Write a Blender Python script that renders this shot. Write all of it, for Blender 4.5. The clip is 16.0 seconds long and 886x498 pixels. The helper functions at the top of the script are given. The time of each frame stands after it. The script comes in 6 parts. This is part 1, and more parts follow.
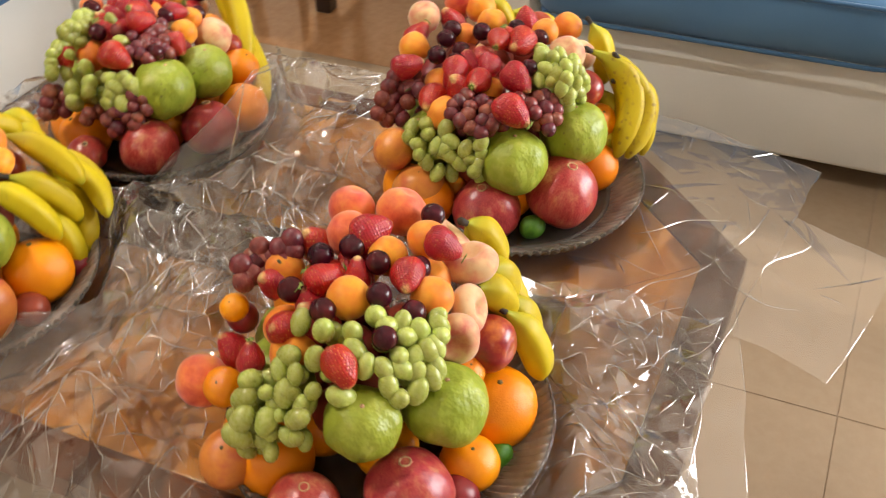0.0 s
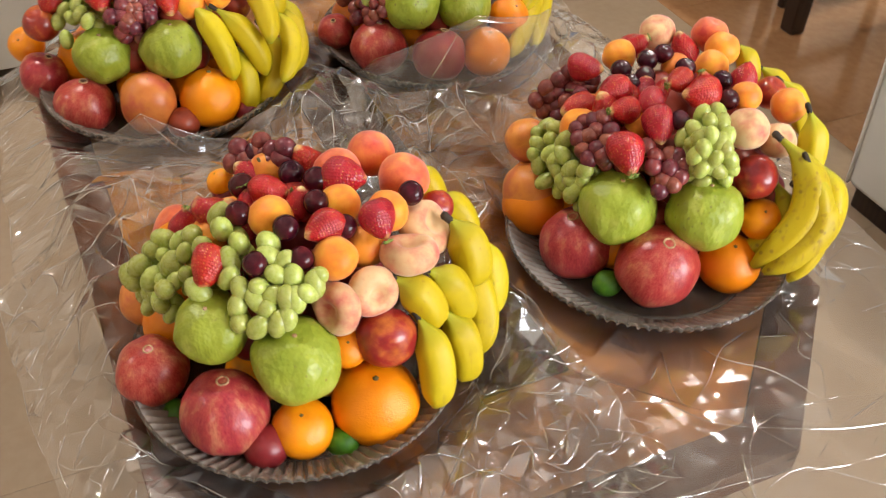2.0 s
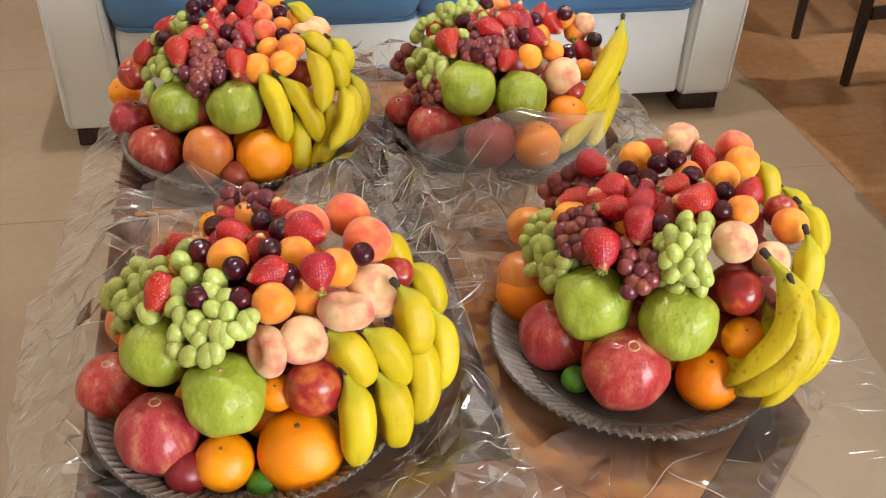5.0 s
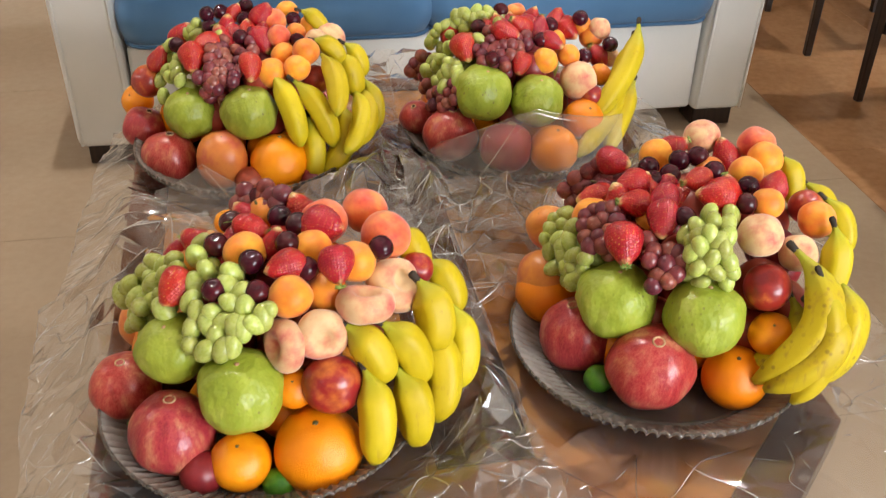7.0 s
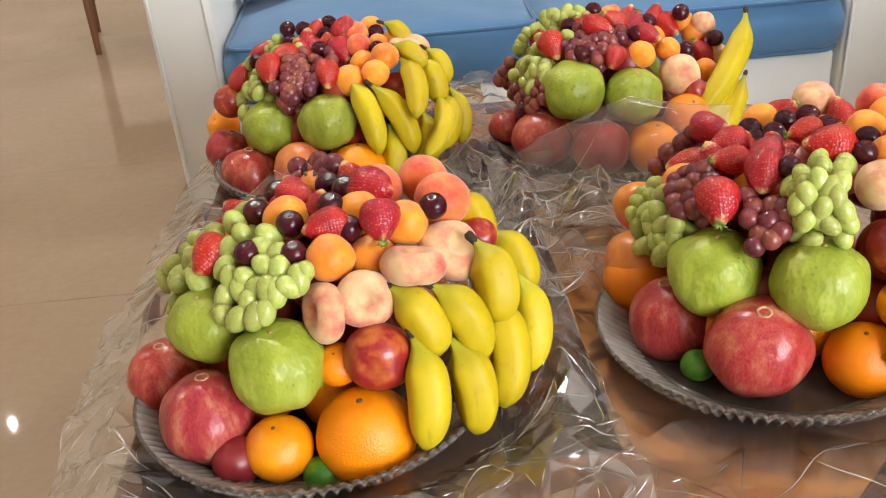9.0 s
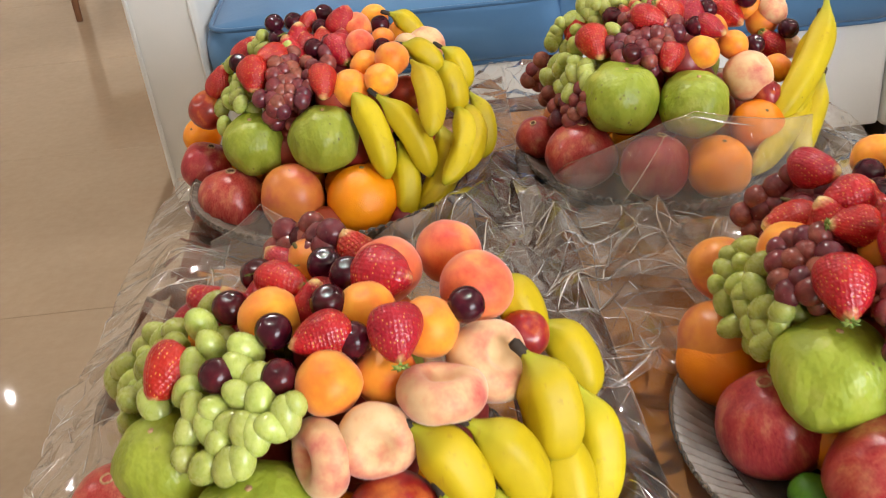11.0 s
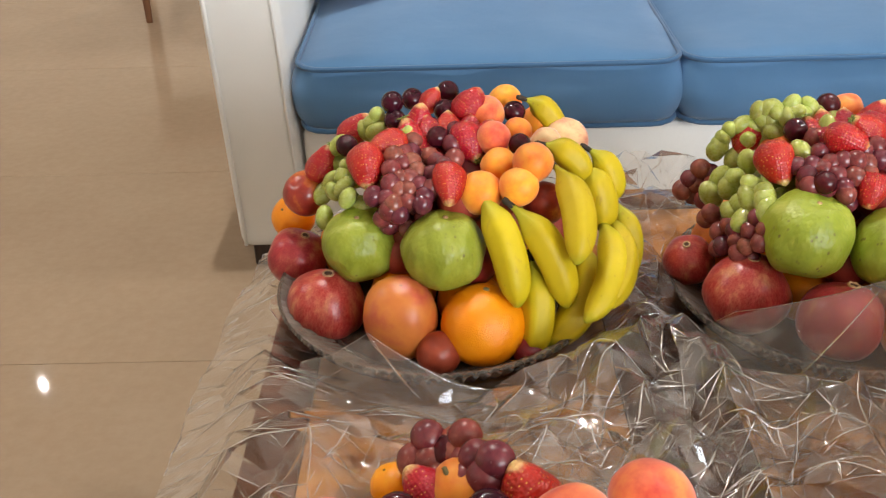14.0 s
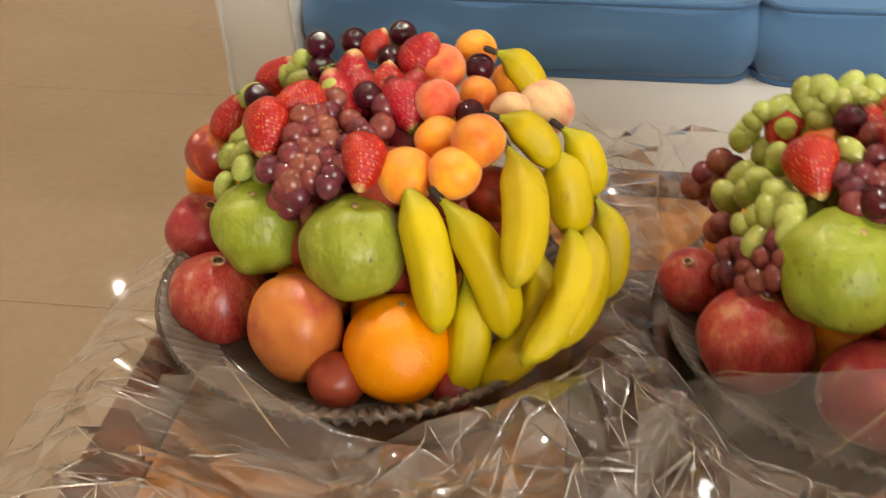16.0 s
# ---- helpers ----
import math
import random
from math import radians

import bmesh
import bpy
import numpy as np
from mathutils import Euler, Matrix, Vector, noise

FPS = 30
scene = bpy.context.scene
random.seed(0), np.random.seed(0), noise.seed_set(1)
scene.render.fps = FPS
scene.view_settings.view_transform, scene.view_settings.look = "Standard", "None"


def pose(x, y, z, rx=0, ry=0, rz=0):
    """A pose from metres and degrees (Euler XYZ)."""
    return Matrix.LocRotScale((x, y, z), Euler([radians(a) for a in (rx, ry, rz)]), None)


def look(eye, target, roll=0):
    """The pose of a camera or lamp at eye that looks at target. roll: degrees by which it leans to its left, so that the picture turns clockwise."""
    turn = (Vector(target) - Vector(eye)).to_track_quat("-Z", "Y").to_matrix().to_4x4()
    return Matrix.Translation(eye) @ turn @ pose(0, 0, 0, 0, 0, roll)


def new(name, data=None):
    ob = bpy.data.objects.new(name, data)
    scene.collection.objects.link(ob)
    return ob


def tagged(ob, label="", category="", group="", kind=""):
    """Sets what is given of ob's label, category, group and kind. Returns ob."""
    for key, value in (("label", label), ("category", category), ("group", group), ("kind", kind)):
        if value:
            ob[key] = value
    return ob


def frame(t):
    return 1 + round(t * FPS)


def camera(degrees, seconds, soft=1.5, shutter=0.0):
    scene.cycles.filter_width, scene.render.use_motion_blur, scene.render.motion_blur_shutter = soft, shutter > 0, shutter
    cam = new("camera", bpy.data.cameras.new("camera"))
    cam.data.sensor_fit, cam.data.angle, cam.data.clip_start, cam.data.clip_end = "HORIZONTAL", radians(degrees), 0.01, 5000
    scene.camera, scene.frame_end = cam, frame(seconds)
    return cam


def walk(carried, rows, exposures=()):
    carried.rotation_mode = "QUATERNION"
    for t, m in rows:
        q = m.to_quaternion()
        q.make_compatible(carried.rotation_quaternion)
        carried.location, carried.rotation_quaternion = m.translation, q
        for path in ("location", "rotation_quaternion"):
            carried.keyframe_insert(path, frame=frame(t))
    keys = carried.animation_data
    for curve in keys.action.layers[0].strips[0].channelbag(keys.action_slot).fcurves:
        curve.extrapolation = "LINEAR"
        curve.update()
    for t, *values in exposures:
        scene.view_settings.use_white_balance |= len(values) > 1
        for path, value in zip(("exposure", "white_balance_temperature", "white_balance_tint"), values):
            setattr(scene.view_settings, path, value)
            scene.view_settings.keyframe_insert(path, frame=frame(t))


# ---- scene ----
cam = camera(47.6, 16.0, soft=1.15, shutter=0.35)
# the walk: metres of the whole path, first eye height, and the first camera's tilt, lean and heading
METRES, EYE, TILT, LEAN, TURN = 2.15, 1.27, -39.0, 1.7, -66.4
ROWS = [
    (0.0, 0.0, 0.0, 0.0, -0.0, 0.0, 0.0),
    (0.5, 0.0736, 0.008, 0.0049, 8.11, -1.96, -8.57),
    (1.0, 0.1154, 0.065, 0.037, 12.96, -4.08, -12.22),
    (1.5, 0.1531, 0.0902, 0.0577, 22.56, -6.74, -16.75),
    (2.0, 0.2339, 0.0909, 0.0686, 32.87, -9.63, -27.76),
    (2.5, 0.2834, 0.0974, 0.0934, 37.69, -9.94, -28.87),
    (3.0, 0.3062, 0.1172, 0.1101, 41.52, -10.17, -29.98),
    (5.5, 0.3269, 0.1519, 0.1107, 47.48, -11.19, -33.99),
    (6.0, 0.3248, 0.1474, 0.0999, 47.5, -11.68, -34.02),
    (6.5, 0.3163, 0.1399, 0.0913, 47.19, -11.38, -33.82),
    (7.0, 0.3247, 0.1571, 0.0962, 47.82, -9.56, -33.49),
    (7.5, 0.3322, 0.1847, 0.0985, 50.42, -7.6, -33.24),
    (8.0, 0.3347, 0.2105, 0.08, 53.75, -7.27, -32.87),
    (8.5, 0.3338, 0.23, 0.0568, 56.8, -8.55, -32.07),
    (9.0, 0.3353, 0.2408, 0.0557, 57.41, -8.44, -30.72),
    (11.5, 0.1848, 0.2931, 0.0888, 57.75, -12.28, -29.73),
    (12.0, 0.1461, 0.2991, 0.0971, 58.59, -13.04, -29.68),
    (12.5, 0.1144, 0.2911, 0.1045, 59.47, -13.8, -31.41),
    (13.0, 0.1099, 0.2824, 0.1022, 61.02, -13.41, -32.39),
    (13.5, 0.1253, 0.2721, 0.0911, 61.94, -13.97, -33.33),
    (14.0, 0.1087, 0.28, 0.0922, 61.12, -13.29, -34.44),
    (14.5, 0.0989, 0.2975, 0.0946, 58.21, -12.02, -34.92),
    (15.0, 0.0866, 0.3361, 0.1044, 58.77, -13.37, -34.97),
    (15.5, 0.0689, 0.3682, 0.1154, 62.74, -17.98, -35.02),
    (16.0, 0.0307, 0.3843, 0.1307, 69.8, -22.63, -37.09),
]
EXPOSURES = [(0.0, 0.62, 6900, 10), (1.0, 0.62, 6900, 10), (2.5, 0.55, 6500, 10), (14.5, 0.55, 6500, 10), (15.5, 0.49, 7500, 10), (16.0, 0.46, 7500, 10)]
walk(cam, [(t, pose(0, 0, EYE, TILT, LEAN, TURN) @ pose(METRES * x, METRES * y, METRES * z, 90 + pitch, roll, yaw)) for t, x, y, z, yaw, pitch, roll in ROWS], EXPOSURES)

# ---------------------------------------------------------------- light
world = bpy.data.worlds.new("world")
scene.world = world
world.use_nodes = True
wn = world.node_tree.nodes
sky = wn.new("ShaderNodeTexSky")
sky.sky_type, sky.sun_disc = "NISHITA", False
sky.sun_elevation, sky.sun_rotation = radians(40), radians(200)
wn["Background"].inputs["Strength"].default_value = 0.12
world.node_tree.links.new(sky.outputs["Color"], wn["Background"].inputs["Color"])

ROOM = (-3.6, 4.6, -3.4, 7.2, 3.06)  # x0, x1, y0, y1, ceiling


def area_lamp(name, m, sx, sy, watts, colour):
    data = bpy.data.lights.new(name, "AREA")
    data.shape, data.size, data.size_y, data.energy, data.color = "RECTANGLE", sx, sy, watts, colour
    ob = new(name, data)
    ob.matrix_world = m
    return ob


DAY = (0.94, 0.98, 1.04)
WARM = (1.0, 0.967, 0.935)
# daylight in the opening of the window
area_lamp("daylight_south", look((3.0, -3.35, 1.6), (0.9, 0.6, 0.5)), 2.6, 1.9, 170, DAY)


# ---------------------------------------------------------------- materials
class Mat:
    """A small wrapper that builds one procedural node material."""

    def __init__(self, name, rough=0.5, metal=0.0, spec=0.5):
        self.m = bpy.data.materials.new(name)
        self.m.use_nodes = True
        self.nt = self.m.node_tree
        self.b = self.nt.nodes["Principled BSDF"]
        self.b.inputs["Roughness"].default_value = rough
        self.b.inputs["Metallic"].default_value = metal
        self.b.inputs["Specular IOR Level"].default_value = spec
        self.out = self.nt.nodes["Material Output"]

    def node(self, kind, **kw):
        n = self.nt.nodes.new(kind)
        for key, v in kw.items():
            n.inputs[key.replace("_", " ")].default_value = v
        return n

    def link(self, a, b):
        self.nt.links.new(a, b)

    def coords(self, scale=(1, 1, 1), jitter=True):
        t = self.node("ShaderNodeTexCoord")
        mp = self.node("ShaderNodeMapping")
        mp.inputs["Scale"].default_value = scale
        self.link(t.outputs["Object"], mp.inputs["Vector"])
        if jitter:
            oi = self.node("ShaderNodeObjectInfo")
            mul = self.node("ShaderNodeMath")
            mul.operation = "MULTIPLY"
            mul.inputs[1].default_value = 37.0
            self.link(oi.outputs["Random"], mul.inputs[0])
            self.link(mul.outputs[0], mp.inputs["Location"])
        return mp.outputs["Vector"]

    def noise(self, vec, scale, detail=4.0, rough=0.55):
        n = self.node("ShaderNodeTexNoise", Scale=scale, Detail=detail, Roughness=rough)
        self.link(vec, n.inputs["Vector"])
        return n.outputs["Fac"]

    def ramp(self, fac, *stops):
        r = self.node("ShaderNodeValToRGB")
        e = r.color_ramp.elements
        while len(e) < len(stops):
            e.new(0.5)
        for el, (p, c) in zip(e, stops):
            el.position = p
            el.color = (*c, 1) if len(c) == 3 else c
        self.link(fac, r.inputs["Fac"])
        return r.outputs["Color"]

    def mix(self, fac, a, b, mode="MIX"):
        n = self.node("ShaderNodeMix")
        n.data_type, n.blend_type = "RGBA", mode
        for sock, v in ((n.inputs[0], fac), (n.inputs[6], a), (n.inputs[7], b)):
            if isinstance(v, bpy.types.NodeSocket):
                self.link(v, sock)
            else:
                sock.default_value = v if not isinstance(v, tuple) else (*v, 1)
        return n.outputs[2]

    def colour(self, sock):
        self.link(sock, self.b.inputs["Base Color"])
        return self

    def bump(self, height, strength=0.2, dist=0.002):
        n = self.node("ShaderNodeBump", Strength=strength, Distance=dist)
        self.link(height, n.inputs["Height"])
        prev = self.b.inputs["Normal"].links
        if prev:
            self.link(prev[0].from_socket, n.inputs["Normal"])
        self.link(n.outputs["Normal"], self.b.inputs["Normal"])
        return self

    def rough(self, fac, lo, hi):
        n = self.node("ShaderNodeMapRange")
        n.inputs["To Min"].default_value, n.inputs["To Max"].default_value = lo, hi
        self.link(fac, n.inputs["Value"])
        self.link(n.outputs["Result"], self.b.inputs["Roughness"])
        return self

    def varied(self, col, amount=0.12):
        """Shift brightness and hue a little from object to object."""
        oi = self.node("ShaderNodeObjectInfo")
        hsv = self.node("ShaderNodeHueSaturation")
        for sock, lo, hi in (("Value", 1 - amount, 1 + amount), ("Hue", 0.5 - amount * 0.06, 0.5 + amount * 0.06)):
            n = self.node("ShaderNodeMapRange")
            n.inputs["To Min"].default_value, n.inputs["To Max"].default_value = lo, hi
            self.link(oi.outputs["Random"], n.inputs["Value"])
            self.link(n.outputs["Result"], hsv.inputs[sock])
        self.link(col, hsv.inputs["Color"])
        return hsv.outputs["Color"]

    def soft(self, weight, radius, scale=0.01):
        self.b.inputs["Subsurface Weight"].default_value = weight
        self.b.inputs["Subsurface Radius"].default_value = radius
        self.b.inputs["Subsurface Scale"].default_value = scale
        return self


def fabric(name, c1, c2, weave=900.0, rough=0.85):
    k = Mat(name, rough, spec=0.25)
    v = k.coords(jitter=False)
    big = k.noise(v, 3.5, 3)
    fine = k.noise(v, weave, 2)
    k.colour(k.mix(0.35, k.ramp(big, (0.3, c1), (0.7, c2)), k.ramp(fine, (0.3, c1), (0.7, c2))))
    k.bump(fine, 0.25, 0.0006).bump(k.noise(v, 14, 3), 0.25, 0.006)
    k.b.inputs["Sheen Weight"].default_value = 0.25
    return k.m


def tile_floor(name, c1, c2, c3, rough):
    k = Mat(name, rough, spec=0.45)
    v = k.node("ShaderNodeNewGeometry").outputs["Position"]
    cloud = k.noise(v, 2.2, 5, 0.6)
    fleck = k.noise(v, 42, 4, 0.6)
    k.colour(k.mix(0.30, k.ramp(cloud, (0.3, c1), (0.55, c2), (0.75, c3)), k.ramp(fleck, (0.35, c1), (0.65, c3))))
    k.rough(k.noise(v, 6, 4), rough * 0.75, rough * 1.4)
    return k.m


def wood(name, c1, c2, c3, scale=1.0, rough=0.22, axis=0):
    k = Mat(name, rough, spec=0.5)
    s = [9.0 * scale, 9.0 * scale, 9.0 * scale]
    s[axis] = 0.9 * scale
    v = k.coords(tuple(s))
    grain = k.noise(v, 4.0, 6, 0.65)
    wv = k.node("ShaderNodeTexWave", Scale=1.4, Distortion=7.0, Detail=3.0)
    k.link(v, wv.inputs["Vector"])
    k.colour(k.mix(0.4, k.ramp(grain, (0.25, c1), (0.5, c2), (0.75, c3)), k.ramp(wv.outputs["Fac"], (0.2, c1), (0.8, c3))))
    k.bump(grain, 0.08, 0.0006)
    k.rough(k.noise(v, 2, 3), rough * 0.8, rough * 1.5)
    return k.m


def plain(name, c, rough=0.5, metal=0.0, grain=0.06):
    k = Mat(name, rough, metal)
    v = k.coords(jitter=False)
    d = tuple(x * (1 - grain * 2) for x in c)
    k.colour(k.ramp(k.noise(v, 7, 5), (0.3, d), (0.7, c)))
    k.bump(k.noise(v, 120, 3), 0.08, 0.0008)
    return k.m


M_BLUE = fabric("blue_upholstery", (0.062, 0.158, 0.300), (0.096, 0.214, 0.382))
M_WHITE = fabric("white_upholstery", (0.66, 0.67, 0.64), (0.76, 0.77, 0.74), 700, 0.7)
M_FLOOR = tile_floor("cream_porcelain", (0.300, 0.215, 0.140), (0.335, 0.247, 0.164), (0.370, 0.278, 0.190), 0.030)
M_FLOOR2 = tile_floor("brown_stone_tile", (0.28, 0.138, 0.058), (0.38, 0.195, 0.090), (0.47, 0.255, 0.125), 0.10)
M_GROUT = plain("grout", (0.29, 0.205, 0.130), 0.5)
M_WALL = plain("wall_paint", (0.74, 0.65, 0.53), 0.7)
M_CEIL = plain("ceiling_paint", (0.82, 0.77, 0.69), 0.8)
M_WOODDARK = wood("dark_mahogany", (0.075, 0.026, 0.014), (0.140, 0.050, 0.026), (0.215, 0.085, 0.042), 1.0, 0.16)
M_WOODLIGHT = wood("honey_veneer", (0.49, 0.180, 0.034), (0.65, 0.275, 0.058), (0.75, 0.355, 0.090), 0.8, 0.16)
M_LEG = wood("espresso_wood", (0.012, 0.006, 0.004), (0.022, 0.011, 0.007), (0.035, 0.018, 0.010), 1.5, 0.35, 2)
M_TIMBER = wood("tan_timber", (0.13, 0.055, 0.025), (0.19, 0.085, 0.04), (0.25, 0.12, 0.06), 1.2, 0.35, 2)
M_PAPER = plain("paper", (0.82, 0.82, 0.80), 0.7)
M_PIPING = fabric("blue_piping", (0.040, 0.112, 0.225), (0.060, 0.150, 0.285))
M_CURTAIN = fabric("floral_cloth", (0.42, 0.30, 0.17), (0.62, 0.52, 0.38), 500)


def glow(name, c, strength):
    m = bpy.data.materials.new(name)
    m.use_nodes = True
    nt = m.node_tree
    nt.nodes.remove(nt.nodes["Principled BSDF"])
    e = nt.nodes.new("ShaderNodeEmission")
    e.inputs["Color"].default_value, e.inputs["Strength"].default_value = (*c, 1), strength
    nt.links.new(e.outputs[0], nt.nodes["Material Output"].inputs["Surface"])
    return m


M_LAMP = glow("lamp_glow", (1.0, 0.92, 0.80), 30.0)


# ---------------------------------------------------------------- mesh helpers
def bm_box(x0, x1, y0, y1, z0, z1, bevel=0.0, seg=2):
    bm = bmesh.new()
    bmesh.ops.create_cube(bm, size=1.0)
    for v in bm.verts:
        v.co = Vector((x0 + (v.co.x + 0.5) * (x1 - x0), y0 + (v.co.y + 0.5) * (y1 - y0), z0 + (v.co.z + 0.5) * (z1 - z0)))
    if bevel:
        bmesh.ops.bevel(bm, geom=list(bm.edges), offset=bevel, segments=seg, profile=0.5, affect="EDGES")
    return bm


def finish(bm, name, mats, smooth=True):
    me = bpy.data.meshes.new(name)
    bmesh.ops.recalc_face_normals(bm, faces=bm.faces)
    bm.to_mesh(me)
    bm.free()
    for m in (mats if isinstance(mats, (list, tuple)) else [mats]):
        me.materials.append(m)
    if smooth:
        for p in me.polygons:
            p.use_smooth = True
    return me


def part(name, bm, material, parent, label="", smooth=False):
    me = bm if isinstance(bm, bpy.types.Mesh) else finish(bm, name, material, smooth)
    ob = new(name, me)
    ob.parent = parent
    if label:
        ob["label"] = label
    return ob


def setting(name, bm, material, label, category, smooth=False):
    return tagged(new(name, finish(bm, name, material, smooth)), label, category, kind="structure")


def empty(name, m, label, category, group=""):
    ob = new(name)
    ob.matrix_world = m
    return tagged(ob, label, category, group)


def prism(points, z0, z1, bevel=0.0):
    """A solid with the given outline."""
    bm = bmesh.new()
    f = bm.faces.new([bm.verts.new((x, y, z0)) for x, y in points])
    r = bmesh.ops.extrude_face_region(bm, geom=[f])
    for v in r["geom"]:
        if isinstance(v, bmesh.types.BMVert):
            v.co.z = z1
    bmesh.ops.recalc_face_normals(bm, faces=bm.faces)
    if bevel:
        top = [e for e in bm.edges if abs(e.verts[0].co.z - z1) < 1e-6 and abs(e.verts[1].co.z - z1) < 1e-6]
        bmesh.ops.bevel(bm, geom=top, offset=bevel, segments=3, profile=0.5, affect="EDGES")
    return bm


def lathe(profile, seg=48, wave=None):
    """Turn (r, z) rows round z. wave(angle, r) lifts a vertex."""
    bm = bmesh.new()
    rings = []
    for r, z in profile:
        if r < 1e-6:
            rings.append([bm.verts.new((0, 0, z))])
        else:
            rings.append([bm.verts.new((r * math.cos(a), r * math.sin(a), z + (wave(a, r) if wave else 0))) for a in (2 * math.pi * i / seg for i in range(seg))])
    for p, q in zip(rings, rings[1:]):
        for i in range(seg):
            j = (i + 1) % seg
            vs = []
            for v in (p[i % len(p)], p[j % len(p)], q[j % len(q)], q[i % len(q)]):
                if v not in vs:
                    vs.append(v)
            if len(vs) > 2:
                bm.faces.new(vs)
    return bm


def tube(path, radius, seg=8):
    """A round rod along a list of points; radius may be a list."""
    bm = bmesh.new()
    path = [Vector(p) for p in path]
    rad = radius if isinstance(radius, (list, tuple)) else [radius] * len(path)
    rings = []
    side = None
    for i, p in enumerate(path):
        d = (path[min(i + 1, len(path) - 1)] - path[max(i - 1, 0)]).normalized()
        side = (side - d * side.dot(d)).normalized() if side is not None else d.orthogonal().normalized()
        up = d.cross(side)
        rings.append([bm.verts.new(p + (side * math.cos(a) + up * math.sin(a)) * rad[i]) for a in (2 * math.pi * k / seg for k in range(seg))])
    for a, b in zip(rings, rings[1:]):
        for k in range(seg):
            bm.faces.new((a[k], a[(k + 1) % seg], b[(k + 1) % seg], b[k]))
    bm.faces.new(rings[0][::-1])
    bm.faces.new(rings[-1])
    return bm

# ---------------------------------------------------------------- the room
X0, X1, Y0, Y1, ZC = ROOM
SPLIT = 2.06  # where the cream floor ends
JOINT = 0.0016


def floor_slab(name, label):
    return setting(name, bm_box(X0, X1, Y0, Y1, -0.12, -0.0014), M_GROUT, label, "floor")


floor = floor_slab("floor", "polished cream and brown tiled living room floor")


def wall_with_opening(name, axis, at, thick, a0, a1, holes):
    """A wall along x or y, from a0 to a1, with rectangular holes (b0, b1, z0, z1) through it."""
    pieces, cur = [], a0
    for b0, b1, z0, z1 in sorted(holes):
        pieces += [(cur, b0, -0.12, ZC), (b0, b1, -0.12, z0), (b0, b1, z1, ZC)]
        cur = b1
    pieces.append((cur, a1, -0.12, ZC))
    bm = bmesh.new()
    for p0, p1, z0, z1 in pieces:
        box = bm_box(p0, p1, at, at + thick, z0, z1) if axis == "x" else bm_box(at, at + thick, p0, p1, z0, z1)
        tmp = bpy.data.meshes.new("piece")
        box.to_mesh(tmp)
        box.free()
        bm.from_mesh(tmp)
        bpy.data.meshes.remove(tmp)
    return setting(name, bm, M_WALL, "plain warm cream painted wall", "wall")


wall_with_opening("wall_west", "y", X0 - 0.15, 0.15, Y0 - 0.15, Y1 + 0.15, [])
wall_with_opening("wall_east", "y", X1, 0.15, Y0 - 0.15, Y1 + 0.15, [])
wall_with_opening("wall_south", "x", Y0 - 0.15, 0.15, X0, X1, [(1.7, 4.3, 0.65, 2.55)])
wall_with_opening("wall_north", "x", Y1, 0.15, X0, X1, [])
setting("ceiling", bm_box(X0 - 0.15, X1 + 0.15, Y0 - 0.15, Y1 + 0.15, ZC, ZC + 0.12), M_CEIL, "plain white painted ceiling", "ceiling")

# recessed ceiling lights; all but (-2.2, 5.5) are added for overhead light
def downlight(x, y):
    ob = empty("ceiling_light", pose(x, y, ZC), "round recessed warm downlight of a mostly added grid", "ceiling light", "ceiling lights")
    part("trim_ring", lathe([(0.030, -0.002), (0.062, -0.010), (0.070, -0.004), (0.070, 0.0)], 32), plain_ring, ob, "white trim ring", True)
    part("lens", lathe([(0.0, -0.003), (0.017, -0.003)], 32), M_LAMP, ob, "glowing lens")
    data = bpy.data.lights.new("downlight", "SPOT")
    data.energy, data.spot_size, data.spot_blend, data.shadow_soft_size, data.color = LAMP_WATTS, radians(125), 0.7, 0.012, WARM
    lamp = new("downlight", data)
    lamp.parent = ob
    lamp.location = (0, 0, -0.03)
    return ob


plain_ring = plain("white_plastic", (0.8, 0.8, 0.78), 0.4)
LAMP_WATTS = 95
# invented grid of unseen lamps; only the place (-2.2, 5.5) is known
for lx in (-2.2, 0.4, 2.9):
    for ly in (-1.9, 1.8, 5.5):
        if (lx, ly) != (0.4, -1.9):
            downlight(lx, ly)


# ---------------------------------------------------------------- seating
def piping_loop(x0, x1, y0, y1, z, r=0.005, corner=0.05):
    pts = []
    for cx, cy, a0 in ((x1 - corner, y1 - corner, 0), (x0 + corner, y1 - corner, 90), (x0 + corner, y0 + corner, 180), (x1 - corner, y0 + corner, 270)):
        for k in range(5):
            a = radians(a0 + k * 22.5)
            pts.append((cx + corner * math.cos(a), cy + corner * math.sin(a), z))
    pts.append(pts[0])
    return tube(pts, r, 6)


